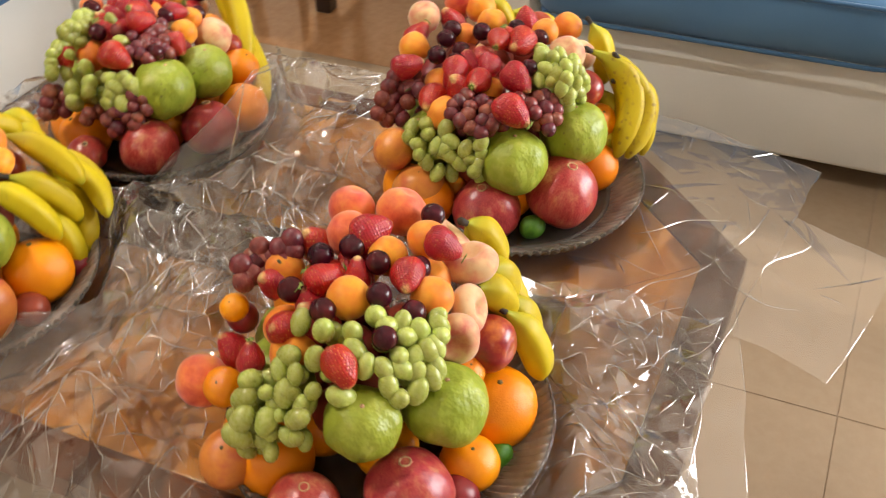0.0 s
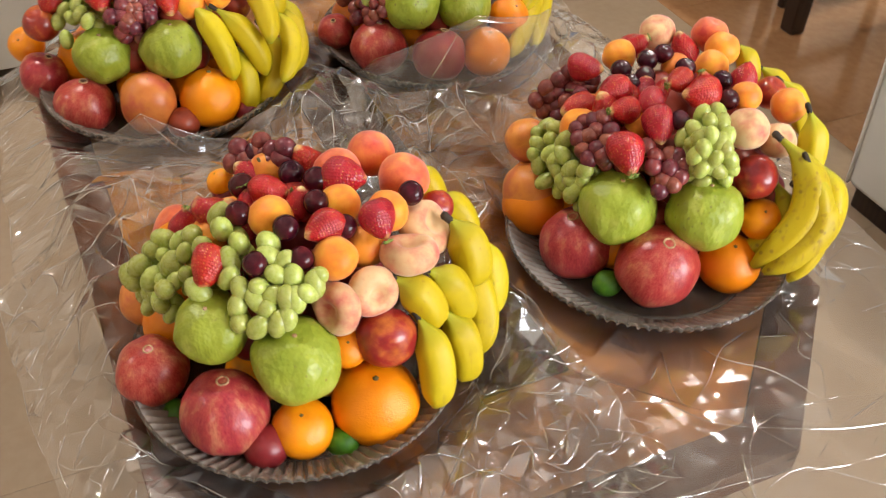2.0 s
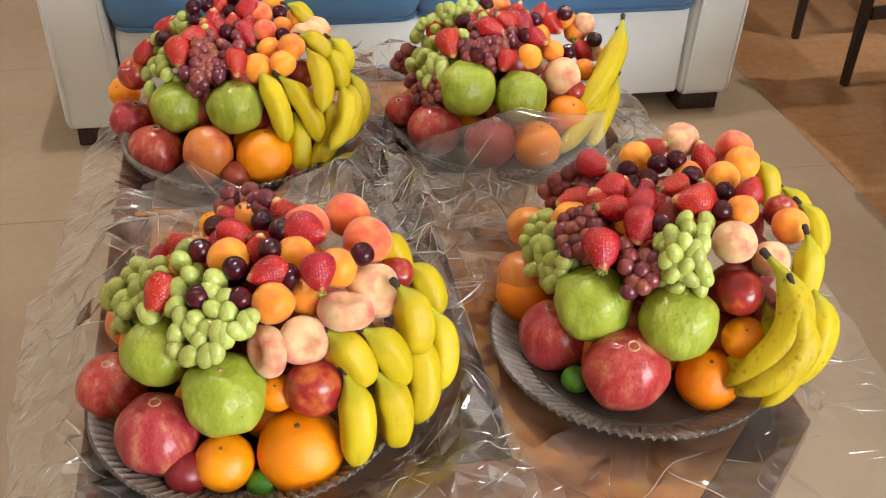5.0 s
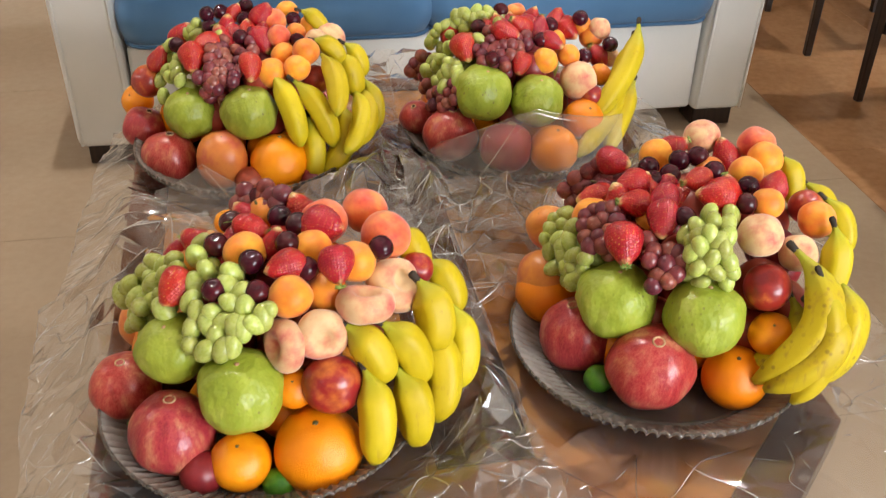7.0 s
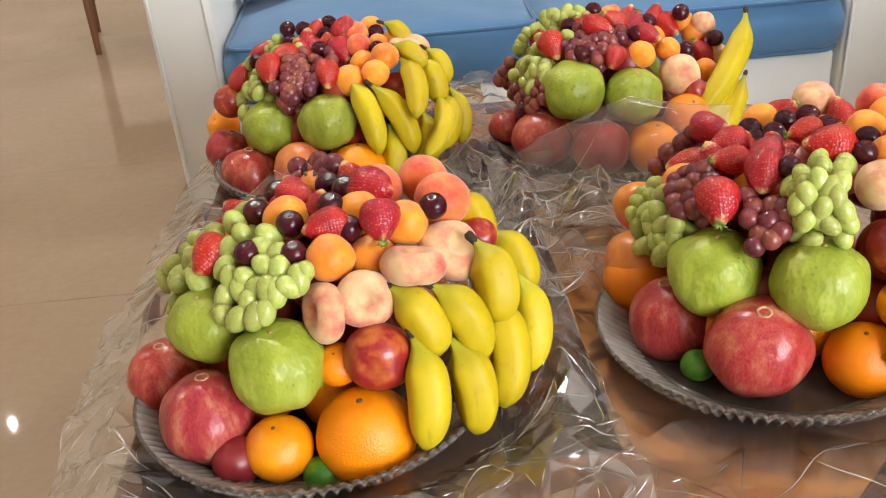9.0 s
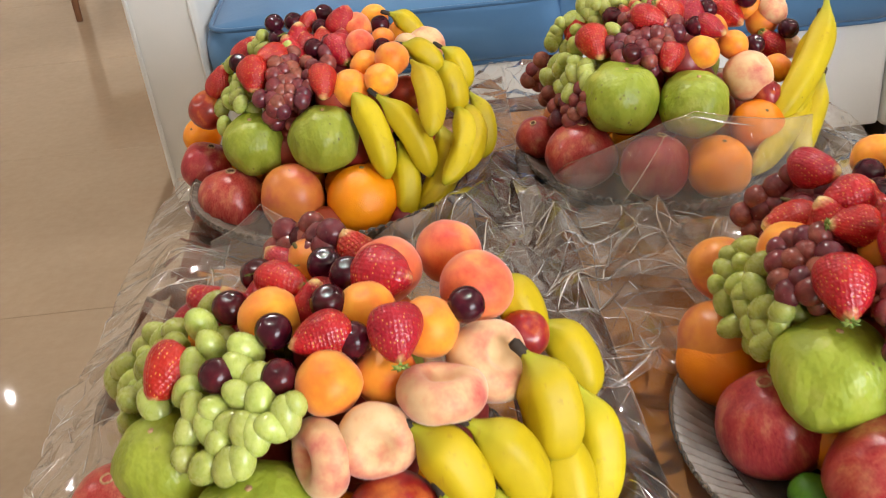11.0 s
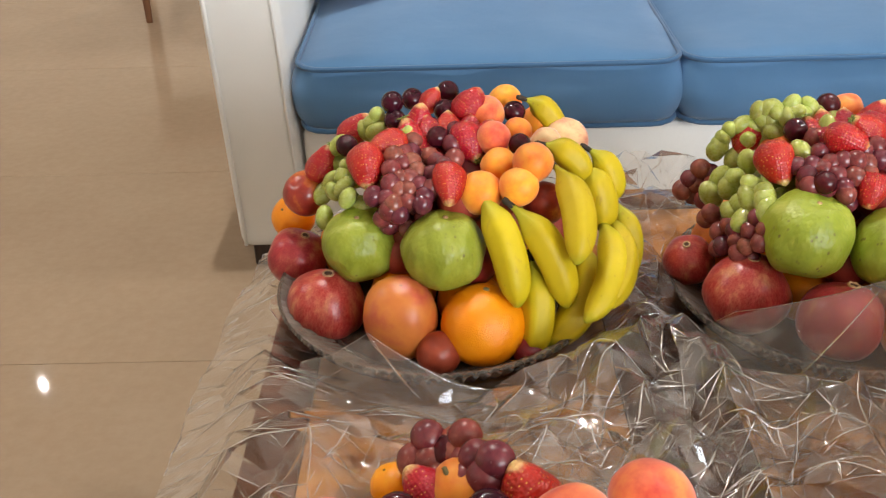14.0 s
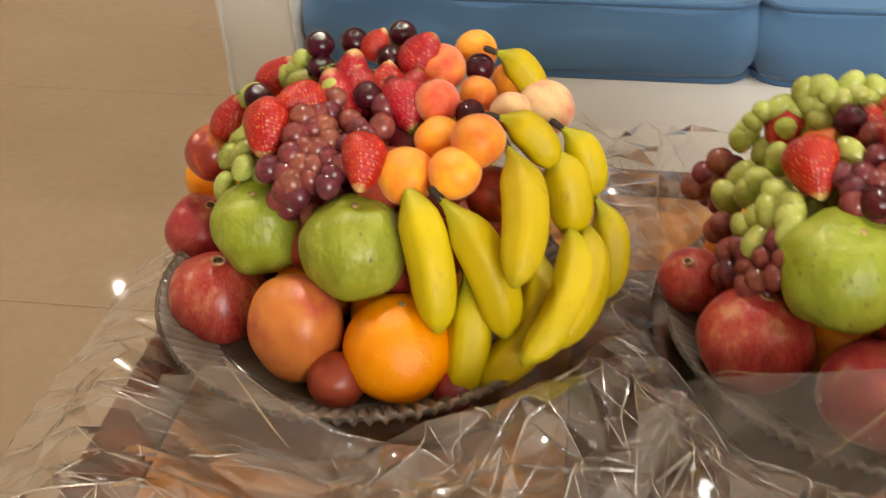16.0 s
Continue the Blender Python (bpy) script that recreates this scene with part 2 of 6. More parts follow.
def cushion_mesh(w, d, h, crown=0.02, seed=0, corner=0.05, nu=28, nv=20):
    """A boxed seat cushion with rounded corners, a crowned top and slight puckers."""
    bm = bmesh.new()
    bmesh.ops.create_cube(bm, size=1.0)
    bmesh.ops.subdivide_edges(bm, edges=list(bm.edges), cuts=13, use_grid_fill=True)
    for v in bm.verts:
        x, y, z = v.co * 2
        # round the plan's corners
        px, py = x * w / 2, y * d / 2
        ex, ey = max(0, abs(px) - (w / 2 - corner)), max(0, abs(py) - (d / 2 - corner))
        if ex > 0 and ey > 0:
            k = min(1.0, corner * max(ex, ey) / corner / math.hypot(ex, ey))
            px = math.copysign(w / 2 - corner + ex * k, px)
            py = math.copysign(d / 2 - corner + ey * k, py)
        swell = (1 - x * x) * (1 - y * y)
        rim = 1 - 0.10 * max(abs(x), abs(y)) ** 8
        pz = z * h / 2 * rim + (crown * swell if z > 0.2 else 0)
        belly = 0.018 * (1 - z * z)
        px += math.copysign(belly * abs(x) ** 6, px)
        py += math.copysign(belly * abs(y) ** 6, py)
        n = noise.noise((px * 7 + seed, py * 7, pz * 7)) * 0.009 + noise.noise((px * 24 + seed, py * 16, pz * 20)) * 0.0035
        v.co = Vector((px, py, pz + (n if z > 0 else 0)))
        v.co += Vector((n * 0.5, n, 0))
    return bm


def sofa(origin, width, depth, seats, label):
    """A boxy sofa facing -y in its own frame; origin is the middle of its front at the floor."""
    ob = empty("sofa", origin, label, "sofa", "sofas")
    hw, arm = width / 2, 0.145
    part("base", bm_box(-hw + arm, hw - arm, 0.015, depth, 0.055, 0.30, 0.012), M_WHITE, ob, "white upholstered base", True)
    for s in (-1, 1):
        bm = bm_box(-arm / 2, arm / 2, 0.0, depth, 0.05, 0.62, 0.022, 3)
        bmesh.ops.subdivide_edges(bm, edges=list(bm.edges), cuts=1)
        for v in bm.verts:
            v.co.x += s * 0.020 * (v.co.z - 0.05) / 0.57 + noise.noise(v.co * 5) * 0.003
            v.co.x += s * (hw - arm / 2)
        part("arm", bm, M_WHITE, ob, "", True)
        # welt along the front edge of the arm
        for dx in (-arm / 2 + 0.012, arm / 2 - 0.012):
            bm = tube([(s * (hw - arm / 2 + 0.020 * k / 8) + dx, -0.001, 0.06 + 0.54 * k / 8) for k in range(9)], 0.004, 6)
            part("welt", bm, M_WHITE, ob, "", True)
    part("backrest", bm_box(-hw + arm, hw - arm, depth - 0.20, depth, 0.30, 0.80, 0.03, 3), M_WHITE, ob, "white upholstered back", True)
    cw = (width - 2 * arm) / seats
    for i in range(seats):
        cx = -hw + arm + cw * (i + 0.5)
        bm = cushion_mesh(cw - 0.006, depth - 0.24, 0.135, 0.03, i * 3.7)
        for v in bm.verts:
            v.co += Vector((cx, (depth - 0.24) / 2 - 0.015, 0.372))
        c = part("seat_cushion", bm, M_BLUE, ob, "blue fabric seat cushion", True)
        for z in (0.432, 0.312):
            part("piping", piping_loop(cx - cw / 2 + 0.002, cx + cw / 2 - 0.002, -0.026, depth - 0.25, z, 0.0052, 0.055), M_PIPING, c, "blue corded piping", True)
        bm = cushion_mesh(cw - 0.01, 0.42, 0.16, 0.03, i * 5.1 + 2)
        bmesh.ops.rotate(bm, verts=bm.verts, cent=(0, 0, 0), matrix=Matrix.Rotation(radians(78), 3, "X"))
        for v in bm.verts:
            v.co += Vector((cx, depth - 0.31, 0.66))
        part("back_cushion", bm, M_BLUE, ob, "blue fabric back cushion", True)
    for sx in (-hw + 0.075, hw - 0.075):
        for sy in (0.065, depth - 0.06):
            part("leg", bm_box(sx - 0.055, sx + 0.055, sy - 0.045, sy + 0.045, 0.0, 0.052, 0.004), M_LEG, ob, "dark wooden block leg")
    return ob


sofa(pose(1.052, 1.80, 0), 1.715, 0.92, 2, "white two-seat sofa with blue seat cushions and dark block legs")
sofa(pose(1.895, -0.10, 0, 0, 0, -90), 1.76, 0.92, 2, "white sofa with blue seat cushions standing beside the table")

# ---------------------------------------------------------------- the coffee table
TX0, TX1, TY0, TY1, TZ = 0.437, 1.242, 0.062, 1.240, 0.44


def octagon(x0, x1, y0, y1, c):
    return [(x0 + c, y0), (x1 - c, y0), (x1, y0 + c), (x1, y1 - c), (x1 - c, y1), (x0 + c, y1), (x0, y1 - c), (x0, y0 + c)]


def ring_piece(outer, inner, z0, z1):
    return prism([outer[0], outer[1], inner[1], inner[0]], z0, z1, 0.001)


def coffee_table():
    ob = empty("coffee_table", pose((TX0 + TX1) / 2, (TY0 + TY1) / 2, 0), "eight-sided coffee table with dark frame and honey veneer top", "table")
    hx, hy = (TX1 - TX0) / 2, (TY1 - TY0) / 2
    out = octagon(-hx, hx, -hy, hy, 0.188)
    inn = octagon(-hx + 0.052, hx - 0.052, -hy + 0.052, hy - 0.052, 0.166)
    for i in range(8):
        j = (i + 1) % 8
        part("border_board", ring_piece((out[i], out[j]), (inn[i], inn[j]), TZ - 0.034, TZ), M_WOODDARK, ob, "dark mahogany border board")
    # veneer panels round a dark middle band
    ix, iy, c, bx, by = hx - 0.053, hy - 0.053, 0.166, 0.052, 0.40
    for s in (-1, 1):
        side = [(s * (bx + 0.001), -by), (s * (ix - c), -iy), (s * ix, -iy + c), (s * ix, iy - c), (s * (ix - c), iy), (s * (bx + 0.001), by)]
        part("top_panel", prism(side if s > 0 else side[::-1], TZ - 0.030, TZ - 0.002, 0.0008), M_WOODLIGHT, ob, "honey-coloured veneer panel")
        end = [(-bx, s * (by + 0.001)), (bx, s * (by + 0.001)), (ix - c - 0.001, s * iy), (-ix + c + 0.001, s * iy)]
        part("top_panel", prism(end if s > 0 else end[::-1], TZ - 0.030, TZ - 0.0023, 0.0008), M_WOODLIGHT, ob, "honey-coloured veneer panel")
    part("middle_band", bm_box(-bx, bx, -by, by, TZ - 0.030, TZ - 0.001, 0.001), M_WOODDARK, ob, "dark mahogany middle band")
    part("apron", prism(octagon(-hx + 0.05, hx - 0.05, -hy + 0.05, hy - 0.05, 0.16), TZ - 0.115, TZ - 0.034), M_WOODDARK, ob)
    for sx in (-1, 1):
        for sy in (-1, 1):
            prof = [(0.0, 0.0), (0.022, 0.0), (0.026, 0.03), (0.020, 0.06), (0.030, 0.16), (0.036, 0.26), (0.036, TZ - 0.115), (0.0, TZ - 0.115)]
            bm = lathe(prof, 20)
            bmesh.ops.translate(bm, verts=bm.verts, vec=(sx * (hx - 0.14), sy * (hy - 0.14), 0))
            part("leg", bm, M_WOODDARK, ob, "turned dark wooden leg", True)
    return ob


coffee_table()

# platters: middle of each
PLATE_R = 0.170
PLATTERS = {"A": (0.618, 0.356), "B": (1.070, 0.382), "C": (0.613, 0.948), "D": (1.030, 0.938)}
HEAPS = {"A": (0.622, 0.374), "B": (1.068, 0.412), "C": (0.626, 0.962), "D": (1.036, 0.945)}  # middle of each heap of fruit

# ---------------------------------------------------------------- fruit materials
def skin(name, stops, scale=2.2, stretch=(1, 1, 1), rough=0.4, spec=0.5, detail=5.0, var=0.12, coat=0.0, sss=None):
    k = Mat(name, rough, spec=spec)
    v = k.coords(stretch)
    n = k.noise(v, scale, detail, 0.6)
    k.base = k.ramp(n, *stops)
    k.v = v
    k.amount = var
    if coat:
        k.b.inputs["Coat Weight"].default_value, k.b.inputs["Coat Roughness"].default_value = coat, 0.08
    if sss:
        k.soft(sss[0], sss[1], sss[2])
        k.b.subsurface_method = "BURLEY"
    return k


def specks(k, col, scale, size, mask_lo=0.45, mask_hi=0.6, strength=1.0):
    """Small round marks, gathered in patches."""
    vo = k.node("ShaderNodeTexVoronoi", Scale=scale)
    k.link(k.v, vo.inputs["Vector"])
    dot = k.ramp(vo.outputs["Distance"], (size * 0.5, (1, 1, 1)), (size, (0, 0, 0)))
    patch = k.ramp(k.noise(k.v, scale * 0.16, 3), (mask_lo, (0, 0, 0)), (mask_hi, (strength,) * 3))
    k.base = k.mix(k.mix(1.0, dot, patch, "MULTIPLY"), k.base, col)
    return k


def along(k, lo, hi):
    """0 to 1 along the fruit's own axis."""
    t = k.node("ShaderNodeTexCoord")
    s = k.node("ShaderNodeSeparateXYZ")
    k.link(t.outputs["Object"], s.inputs[0])
    r = k.node("ShaderNodeMapRange")
    r.inputs["From Min"].default_value, r.inputs["From Max"].default_value = lo, hi
    k.link(s.outputs["Z"], r.inputs["Value"])
    return r.outputs["Result"]


def done(k):
    k.colour(k.varied(k.base, k.amount))
    return k.m


k = skin("orange_peel", [(0.3, (0.84, 0.225, 0.001)), (0.7, (0.92, 0.300, 0.003))], 1.5, rough=0.33)
k.bump(k.noise(k.v, 26, 2), 0.16, 0.03)
k.rough(k.noise(k.v, 9, 3), 0.27, 0.45)
M_ORANGE = done(k)
k = skin("mandarin_peel", [(0.3, (0.85, 0.25, 0.002)), (0.7, (0.93, 0.34, 0.005))], 1.8, rough=0.33)
k.bump(k.noise(k.v, 20, 2), 0.14, 0.03)
M_MANDARIN = done(k)
k = skin("pomegranate_rind", [(0.32, (0.25, 0.004, 0.011)), (0.46, (0.40, 0.016, 0.026)), (0.56, (0.47, 0.085, 0.060)), (0.68, (0.62, 0.27, 0.13))], 1.9, (1.5, 1.5, 0.5), 0.30, detail=9)
specks(k, (0.10, 0.035, 0.015), 9, 0.16, 0.55, 0.7, 0.8)
k.base = k.mix(0.35, k.base, k.ramp(k.noise(k.v, 14, 6, 0.7), (0.38, (0.24, 0.006, 0.014)), (0.62, (0.56, 0.16, 0.10))))
k.bump(k.noise(k.v, 4, 2), 0.05, 0.05)
M_POM = done(k)
k = skin("pomegranate_crown", [(0.3, (0.30, 0.14, 0.06)), (0.7, (0.66, 0.44, 0.24))], 6, rough=0.7)
M_CROWN = done(k)
k = skin("crown_pit", [(0.3, (0.05, 0.020, 0.010)), (0.7, (0.12, 0.055, 0.025))], 9, rough=0.8)
M_PIT = done(k)
k = skin("guava_skin", [(0.28, (0.220, 0.275, 0.018)), (0.55, (0.310, 0.365, 0.036)), (0.75, (0.425, 0.450, 0.085))], 1.6, (1.2, 1.2, 0.8), 0.36, sss=None)
specks(k, (0.14, 0.10, 0.03), 5.5, 0.26, 0.54, 0.66, 0.8)
k.bump(k.noise(k.v, 2.8, 2), 0.12, 0.06).bump(k.noise(k.v, 24, 2), 0.03, 0.02)
k.rough(k.noise(k.v, 8, 3), 0.32, 0.52)
scuff = k.ramp(k.noise(k.v, 3.1, 6, 0.7), (0.63, (0, 0, 0)), (0.72, (0.55,) * 3))
k.base = k.mix(scuff, k.base, (0.17, 0.13, 0.04))
M_GUAVA = done(k)
k = skin("mango_skin", [(0.3, (0.62, 0.17, 0.035)), (0.5, (0.74, 0.27, 0.050)), (0.72, (0.58, 0.105, 0.060))], 0.9, rough=0.38, detail=3)
specks(k, (0.80, 0.45, 0.16), 22, 0.20, 0.3, 0.5, 0.5)
M_MANGO = done(k)
k = skin("apricot_skin", [(0.35, (0.78, 0.185, 0.018)), (0.55, (0.85, 0.31, 0.022)), (0.75, (0.88, 0.40, 0.032))], 0.9, rough=0.5, spec=0.35, sss=(0.15, (0.9, 0.4, 0.1), 0.006), var=0.16)
specks(k, (0.55, 0.08, 0.02), 14, 0.16, 0.58, 0.7, 0.7)
k.b.inputs["Sheen Weight"].default_value = 0.2
M_APRICOT = done(k)
k = skin("peach_skin", [(0.34, (0.56, 0.045, 0.028)), (0.52, (0.76, 0.155, 0.050)), (0.70, (0.84, 0.31, 0.060))], 0.8, rough=0.55, spec=0.3, sss=(0.12, (0.9, 0.5, 0.2), 0.006), var=0.10)
k.b.inputs["Sheen Weight"].default_value = 0.35
M_PEACH = done(k)
k = skin("white_peach_skin", [(0.30, (0.52, 0.075, 0.065)), (0.44, (0.66, 0.27, 0.15)), (0.58, (0.72, 0.46, 0.23)), (0.8, (0.74, 0.54, 0.29))], 0.95, (1, 1, 1), 0.55, 0.3, detail=4, sss=(0.15, (0.9, 0.5, 0.3), 0.006), var=0.06)
specks(k, (0.60, 0.14, 0.12), 24, 0.22, 0.48, 0.62, 0.5)
k.b.inputs["Sheen Weight"].default_value = 0.35
M_FLAT = done(k)
k = skin("nectarine_skin", [(0.32, (0.17, 0.010, 0.014)), (0.52, (0.33, 0.024, 0.018)), (0.70, (0.64, 0.19, 0.035))], 0.9, rough=0.28, coat=0.2, var=0.15)
specks(k, (0.75, 0.35, 0.12), 26, 0.2, 0.55, 0.68, 0.6)
M_NECT = done(k)
k = skin("plum_skin", [(0.3, (0.20, 0.016, 0.014)), (0.7, (0.34, 0.040, 0.026))], 1.2, rough=0.35, var=0.2)
M_PLUM = done(k)
k = skin("lime_skin", [(0.3, (0.035, 0.150, 0.008)), (0.7, (0.090, 0.270, 0.015))], 2.0, rough=0.35)
k.bump(k.noise(k.v, 20, 2), 0.2, 0.03)
M_LIME = done(k)
k = skin("cherry_skin", [(0.3, (0.022, 0.002, 0.006)), (0.55, (0.055, 0.005, 0.012)), (0.8, (0.14, 0.010, 0.018))], 0.8, rough=0.17, spec=0.35, coat=0.0, var=0.3)
M_CHERRY = done(k)
k = skin("strawberry_flesh", [(0.3, (0.31, 0.005, 0.013)), (0.55, (0.42, 0.010, 0.017)), (0.8, (0.52, 0.030, 0.020))], 1.0, rough=0.30, var=0.10, sss=(0.1, (0.9, 0.1, 0.05), 0.004))
mixer = k.node("ShaderNodeMath")
mixer.operation = "ADD"
wob = k.node("ShaderNodeMapRange")
wob.inputs["To Min"].default_value, wob.inputs["To Max"].default_value = -0.40, 0.40
k.link(k.noise(k.v, 1.8, 4), wob.inputs["Value"])
k.link(along(k, 0.16, 0.9), mixer.inputs[0])
k.link(wob.outputs["Result"], mixer.inputs[1])
k.base = k.mix(k.ramp(mixer.outputs[0], (0.66, (0, 0, 0)), (1.0, (1, 1, 1))), k.base, (0.70, 0.50, 0.20))
vo = k.node("ShaderNodeTexVoronoi", Scale=6.6, Randomness=0.35)
k.link(k.v, vo.inputs["Vector"])
seed_dot = k.ramp(vo.outputs["Distance"], (0.15, (1, 1, 1)), (0.22, (0, 0, 0)))
k.base = k.mix(seed_dot, k.base, (0.72, 0.38, 0.08))
k.bump(vo.outputs["Distance"], 0.21, 0.065)
M_STRAW = done(k)
k = skin("red_grape_skin", [(0.3, (0.110, 0.018, 0.022)), (0.55, (0.215, 0.042, 0.040)), (0.8, (0.345, 0.100, 0.080))], 0.8, rough=0.26, var=0.35, sss=(0.25, (0.6, 0.1, 0.08), 0.004))
k.rough(k.noise(k.v, 3, 3), 0.14, 0.34)
M_RGRAPE = done(k)
k = skin("green_grape_skin", [(0.3, (0.330, 0.390, 0.080)), (0.55, (0.420, 0.470, 0.115)), (0.8, (0.530, 0.560, 0.190))], 0.8, rough=0.24, var=0.16, sss=(0.35, (0.5, 0.6, 0.1), 0.006))
k.rough(k.noise(k.v, 3, 3), 0.18, 0.38)
M_GGRAPE = done(k)
k = skin("stem", [(0.3, (0.08, 0.045, 0.015)), (0.7, (0.16, 0.13, 0.035))], 4, rough=0.7)
M_STEM = done(k)
k = skin("banana_tip", [(0.3, (0.014, 0.010, 0.006)), (0.7, (0.045, 0.028, 0.014))], 60, rough=0.8)
M_TIP = done(k)


def banana_skin(name, ripe):
    k = skin(name, [(0.3, (0.47, 0.350, 0.005)), (0.55, (0.555, 0.420, 0.007)), (0.8, (0.62, 0.48, 0.014))], 16, rough=0.52, spec=0.35, var=0.07, sss=(0.05, (0.8, 0.6, 0.1), 0.003))
    uv = k.node("ShaderNodeUVMap")
    sep = k.node("ShaderNodeSeparateXYZ")
    k.link(uv.outputs[0], sep.inputs[0])
    green = k.ramp(sep.outputs["X"], (0.05, (0.85,) * 3), (0.32, (0, 0, 0)), (0.93, (0, 0, 0)), (1.0, (0.6,) * 3))
    k.base = k.mix(green, k.base, (0.33, 0.36, 0.025))
    specks(k, (0.16, 0.075, 0.018), 150 if not ripe else 85, 0.26, 0.62 if not ripe else 0.36, 0.70 if not ripe else 0.55, 0.6)
    v2 = k.coords((130, 130, 22))
    k.base = k.mix(k.ramp(k.noise(v2, 1.2, 4), (0.62 if not ripe else 0.54, (0, 0, 0)), (0.74, (0.55 if ripe else 0.35,) * 3)), k.base, (0.30, 0.165, 0.03))
    k.bump(k.noise(k.v, 70, 3), 0.12, 0.002)
    return done(k)


M_BANANA = banana_skin("banana_peel", False)
M_RIPE = banana_skin("spotted_banana_peel", True)


# ---------------------------------------------------------------- fruit meshes, one unit in radius, stem towards +z
def ball(profile, mat, name, nseg=32, ribs=0, rib=0.0, lump=0.0, seed=0.0, sx=1.0, freq=1.2):
    bm = lathe(profile, nseg)
    for v in bm.verts:
        a = math.atan2(v.co.y, v.co.x)
        r = math.hypot(v.co.x, v.co.y)
        if ribs:
            v.co.xy *= 1 + rib * math.cos(ribs * a + seed) * min(1, r * 1.3)
        if lump:
            d = v.co.normalized() if v.co.length else v.co
            v.co *= 1 + lump * noise.noise((d.x * freq + seed, d.y * freq + seed * 2, d.z * freq))
        v.co.x *= sx
    return finish(bm, name, mat)


def sphere_profile(n=16, flat=1.0, dent=0.0, dentw=0.3, base=0.0, taper=0.0):
    """Rows from the bottom to the stem; dent: how deep the stem sits; base: a dimple below; taper: narrower below."""
    out = []
    for i in range(n + 1):
        a = -math.pi / 2 + math.pi * i / n
        r, z = math.cos(a), math.sin(a) * flat
        r *= 1 + taper * math.sin(a) * 0.5
        if z > 0:
            z -= dent * math.exp(-(r / dentw) ** 2)
        else:
            z += base * math.exp(-(r / dentw) ** 2)
        out.append((max(r, 0.0) if 0 < i < n else 0.0, z))
    return out


def straw_profile(n=14, longer=1.0):
    out = []
    for i in range(n + 1):
        s = i / n
        r = 1.0 * math.sin(math.pi * min(1, (s ** 0.62))) ** 0.75 if 0 < s < 1 else 0.0
        out.append((r, (-1.62 + 2.62 * s) * longer - (0.10 * math.exp(-(r / 0.3) ** 2) if s > 0.6 else 0)))
    return out


def donut_profile(n=24):
    """A flat peach: a thick ring with a deep dimple on top and a shallow one below."""
    out = []
    for i in range(n + 1):
        a = -math.pi / 2 + math.pi * i / n
        r = math.cos(a) ** 0.75 if 0 < i < n else 0.0
        z = math.sin(a) * 0.58
        z += (-0.46 if z > 0 else 0.22) * math.exp(-(r / 0.36) ** 2)
        out.append((r, z))
    return out


def crowned():
    """The pomegranate's small open crown."""
    bm = lathe([(0.150, 0.930), (0.150, 0.968), (0.135, 0.986), (0.112, 0.982), (0.098, 0.960), (0.0, 0.955)], 24, lambda a, r: 0.012 * math.cos(6 * a) * (0.105 < r < 0.14))
    for f in bm.faces:
        f.material_index = int(f.calc_center_median().xy.length < 0.103)
    return finish(bm, "crown", [M_CROWN, M_PIT])


def button(z=0.97, r=0.09, mat=None):
    return finish(lathe([(r, z - 0.03), (r * 0.9, z + 0.015), (r * 0.5, z + 0.03), (0, z + 0.035)], 10, lambda a, q: 0.012 * math.cos(5 * a)), "stem_button", mat or M_STEM)


def leaf_cap():
    """A few short dry sepals."""
    bm = bmesh.new()
    for i in range(7):
        a = 2 * math.pi * i / 7 + 0.2 * math.sin(i * 7)
        ln = 0.36 + 0.10 * math.sin(i * 3.1)
        c, s = math.cos(a), math.sin(a)
        top = [bm.verts.new((c * u - s * w, s * u + c * w, z)) for u, w, z in ((0.04, 0.05, 0.92), (0.04, -0.05, 0.92), (ln * 0.6, -0.075, 0.97), (ln, 0.0, 0.93), (ln * 0.6, 0.075, 0.97))]
        low = [bm.verts.new(v.co - Vector((0, 0, 0.02))) for v in top]
        bm.faces.new(top)
        bm.faces.new(low[::-1])
        for q in range(5):
            bm.faces.new((top[q], low[q], low[(q + 1) % 5], top[(q + 1) % 5]))
    return finish(bm, "sepals", M_SEPAL)


k = skin("sepal", [(0.3, (0.10, 0.20, 0.02)), (0.7, (0.30, 0.36, 0.08))], 4, rough=0.6)
M_SEPAL = done(k)

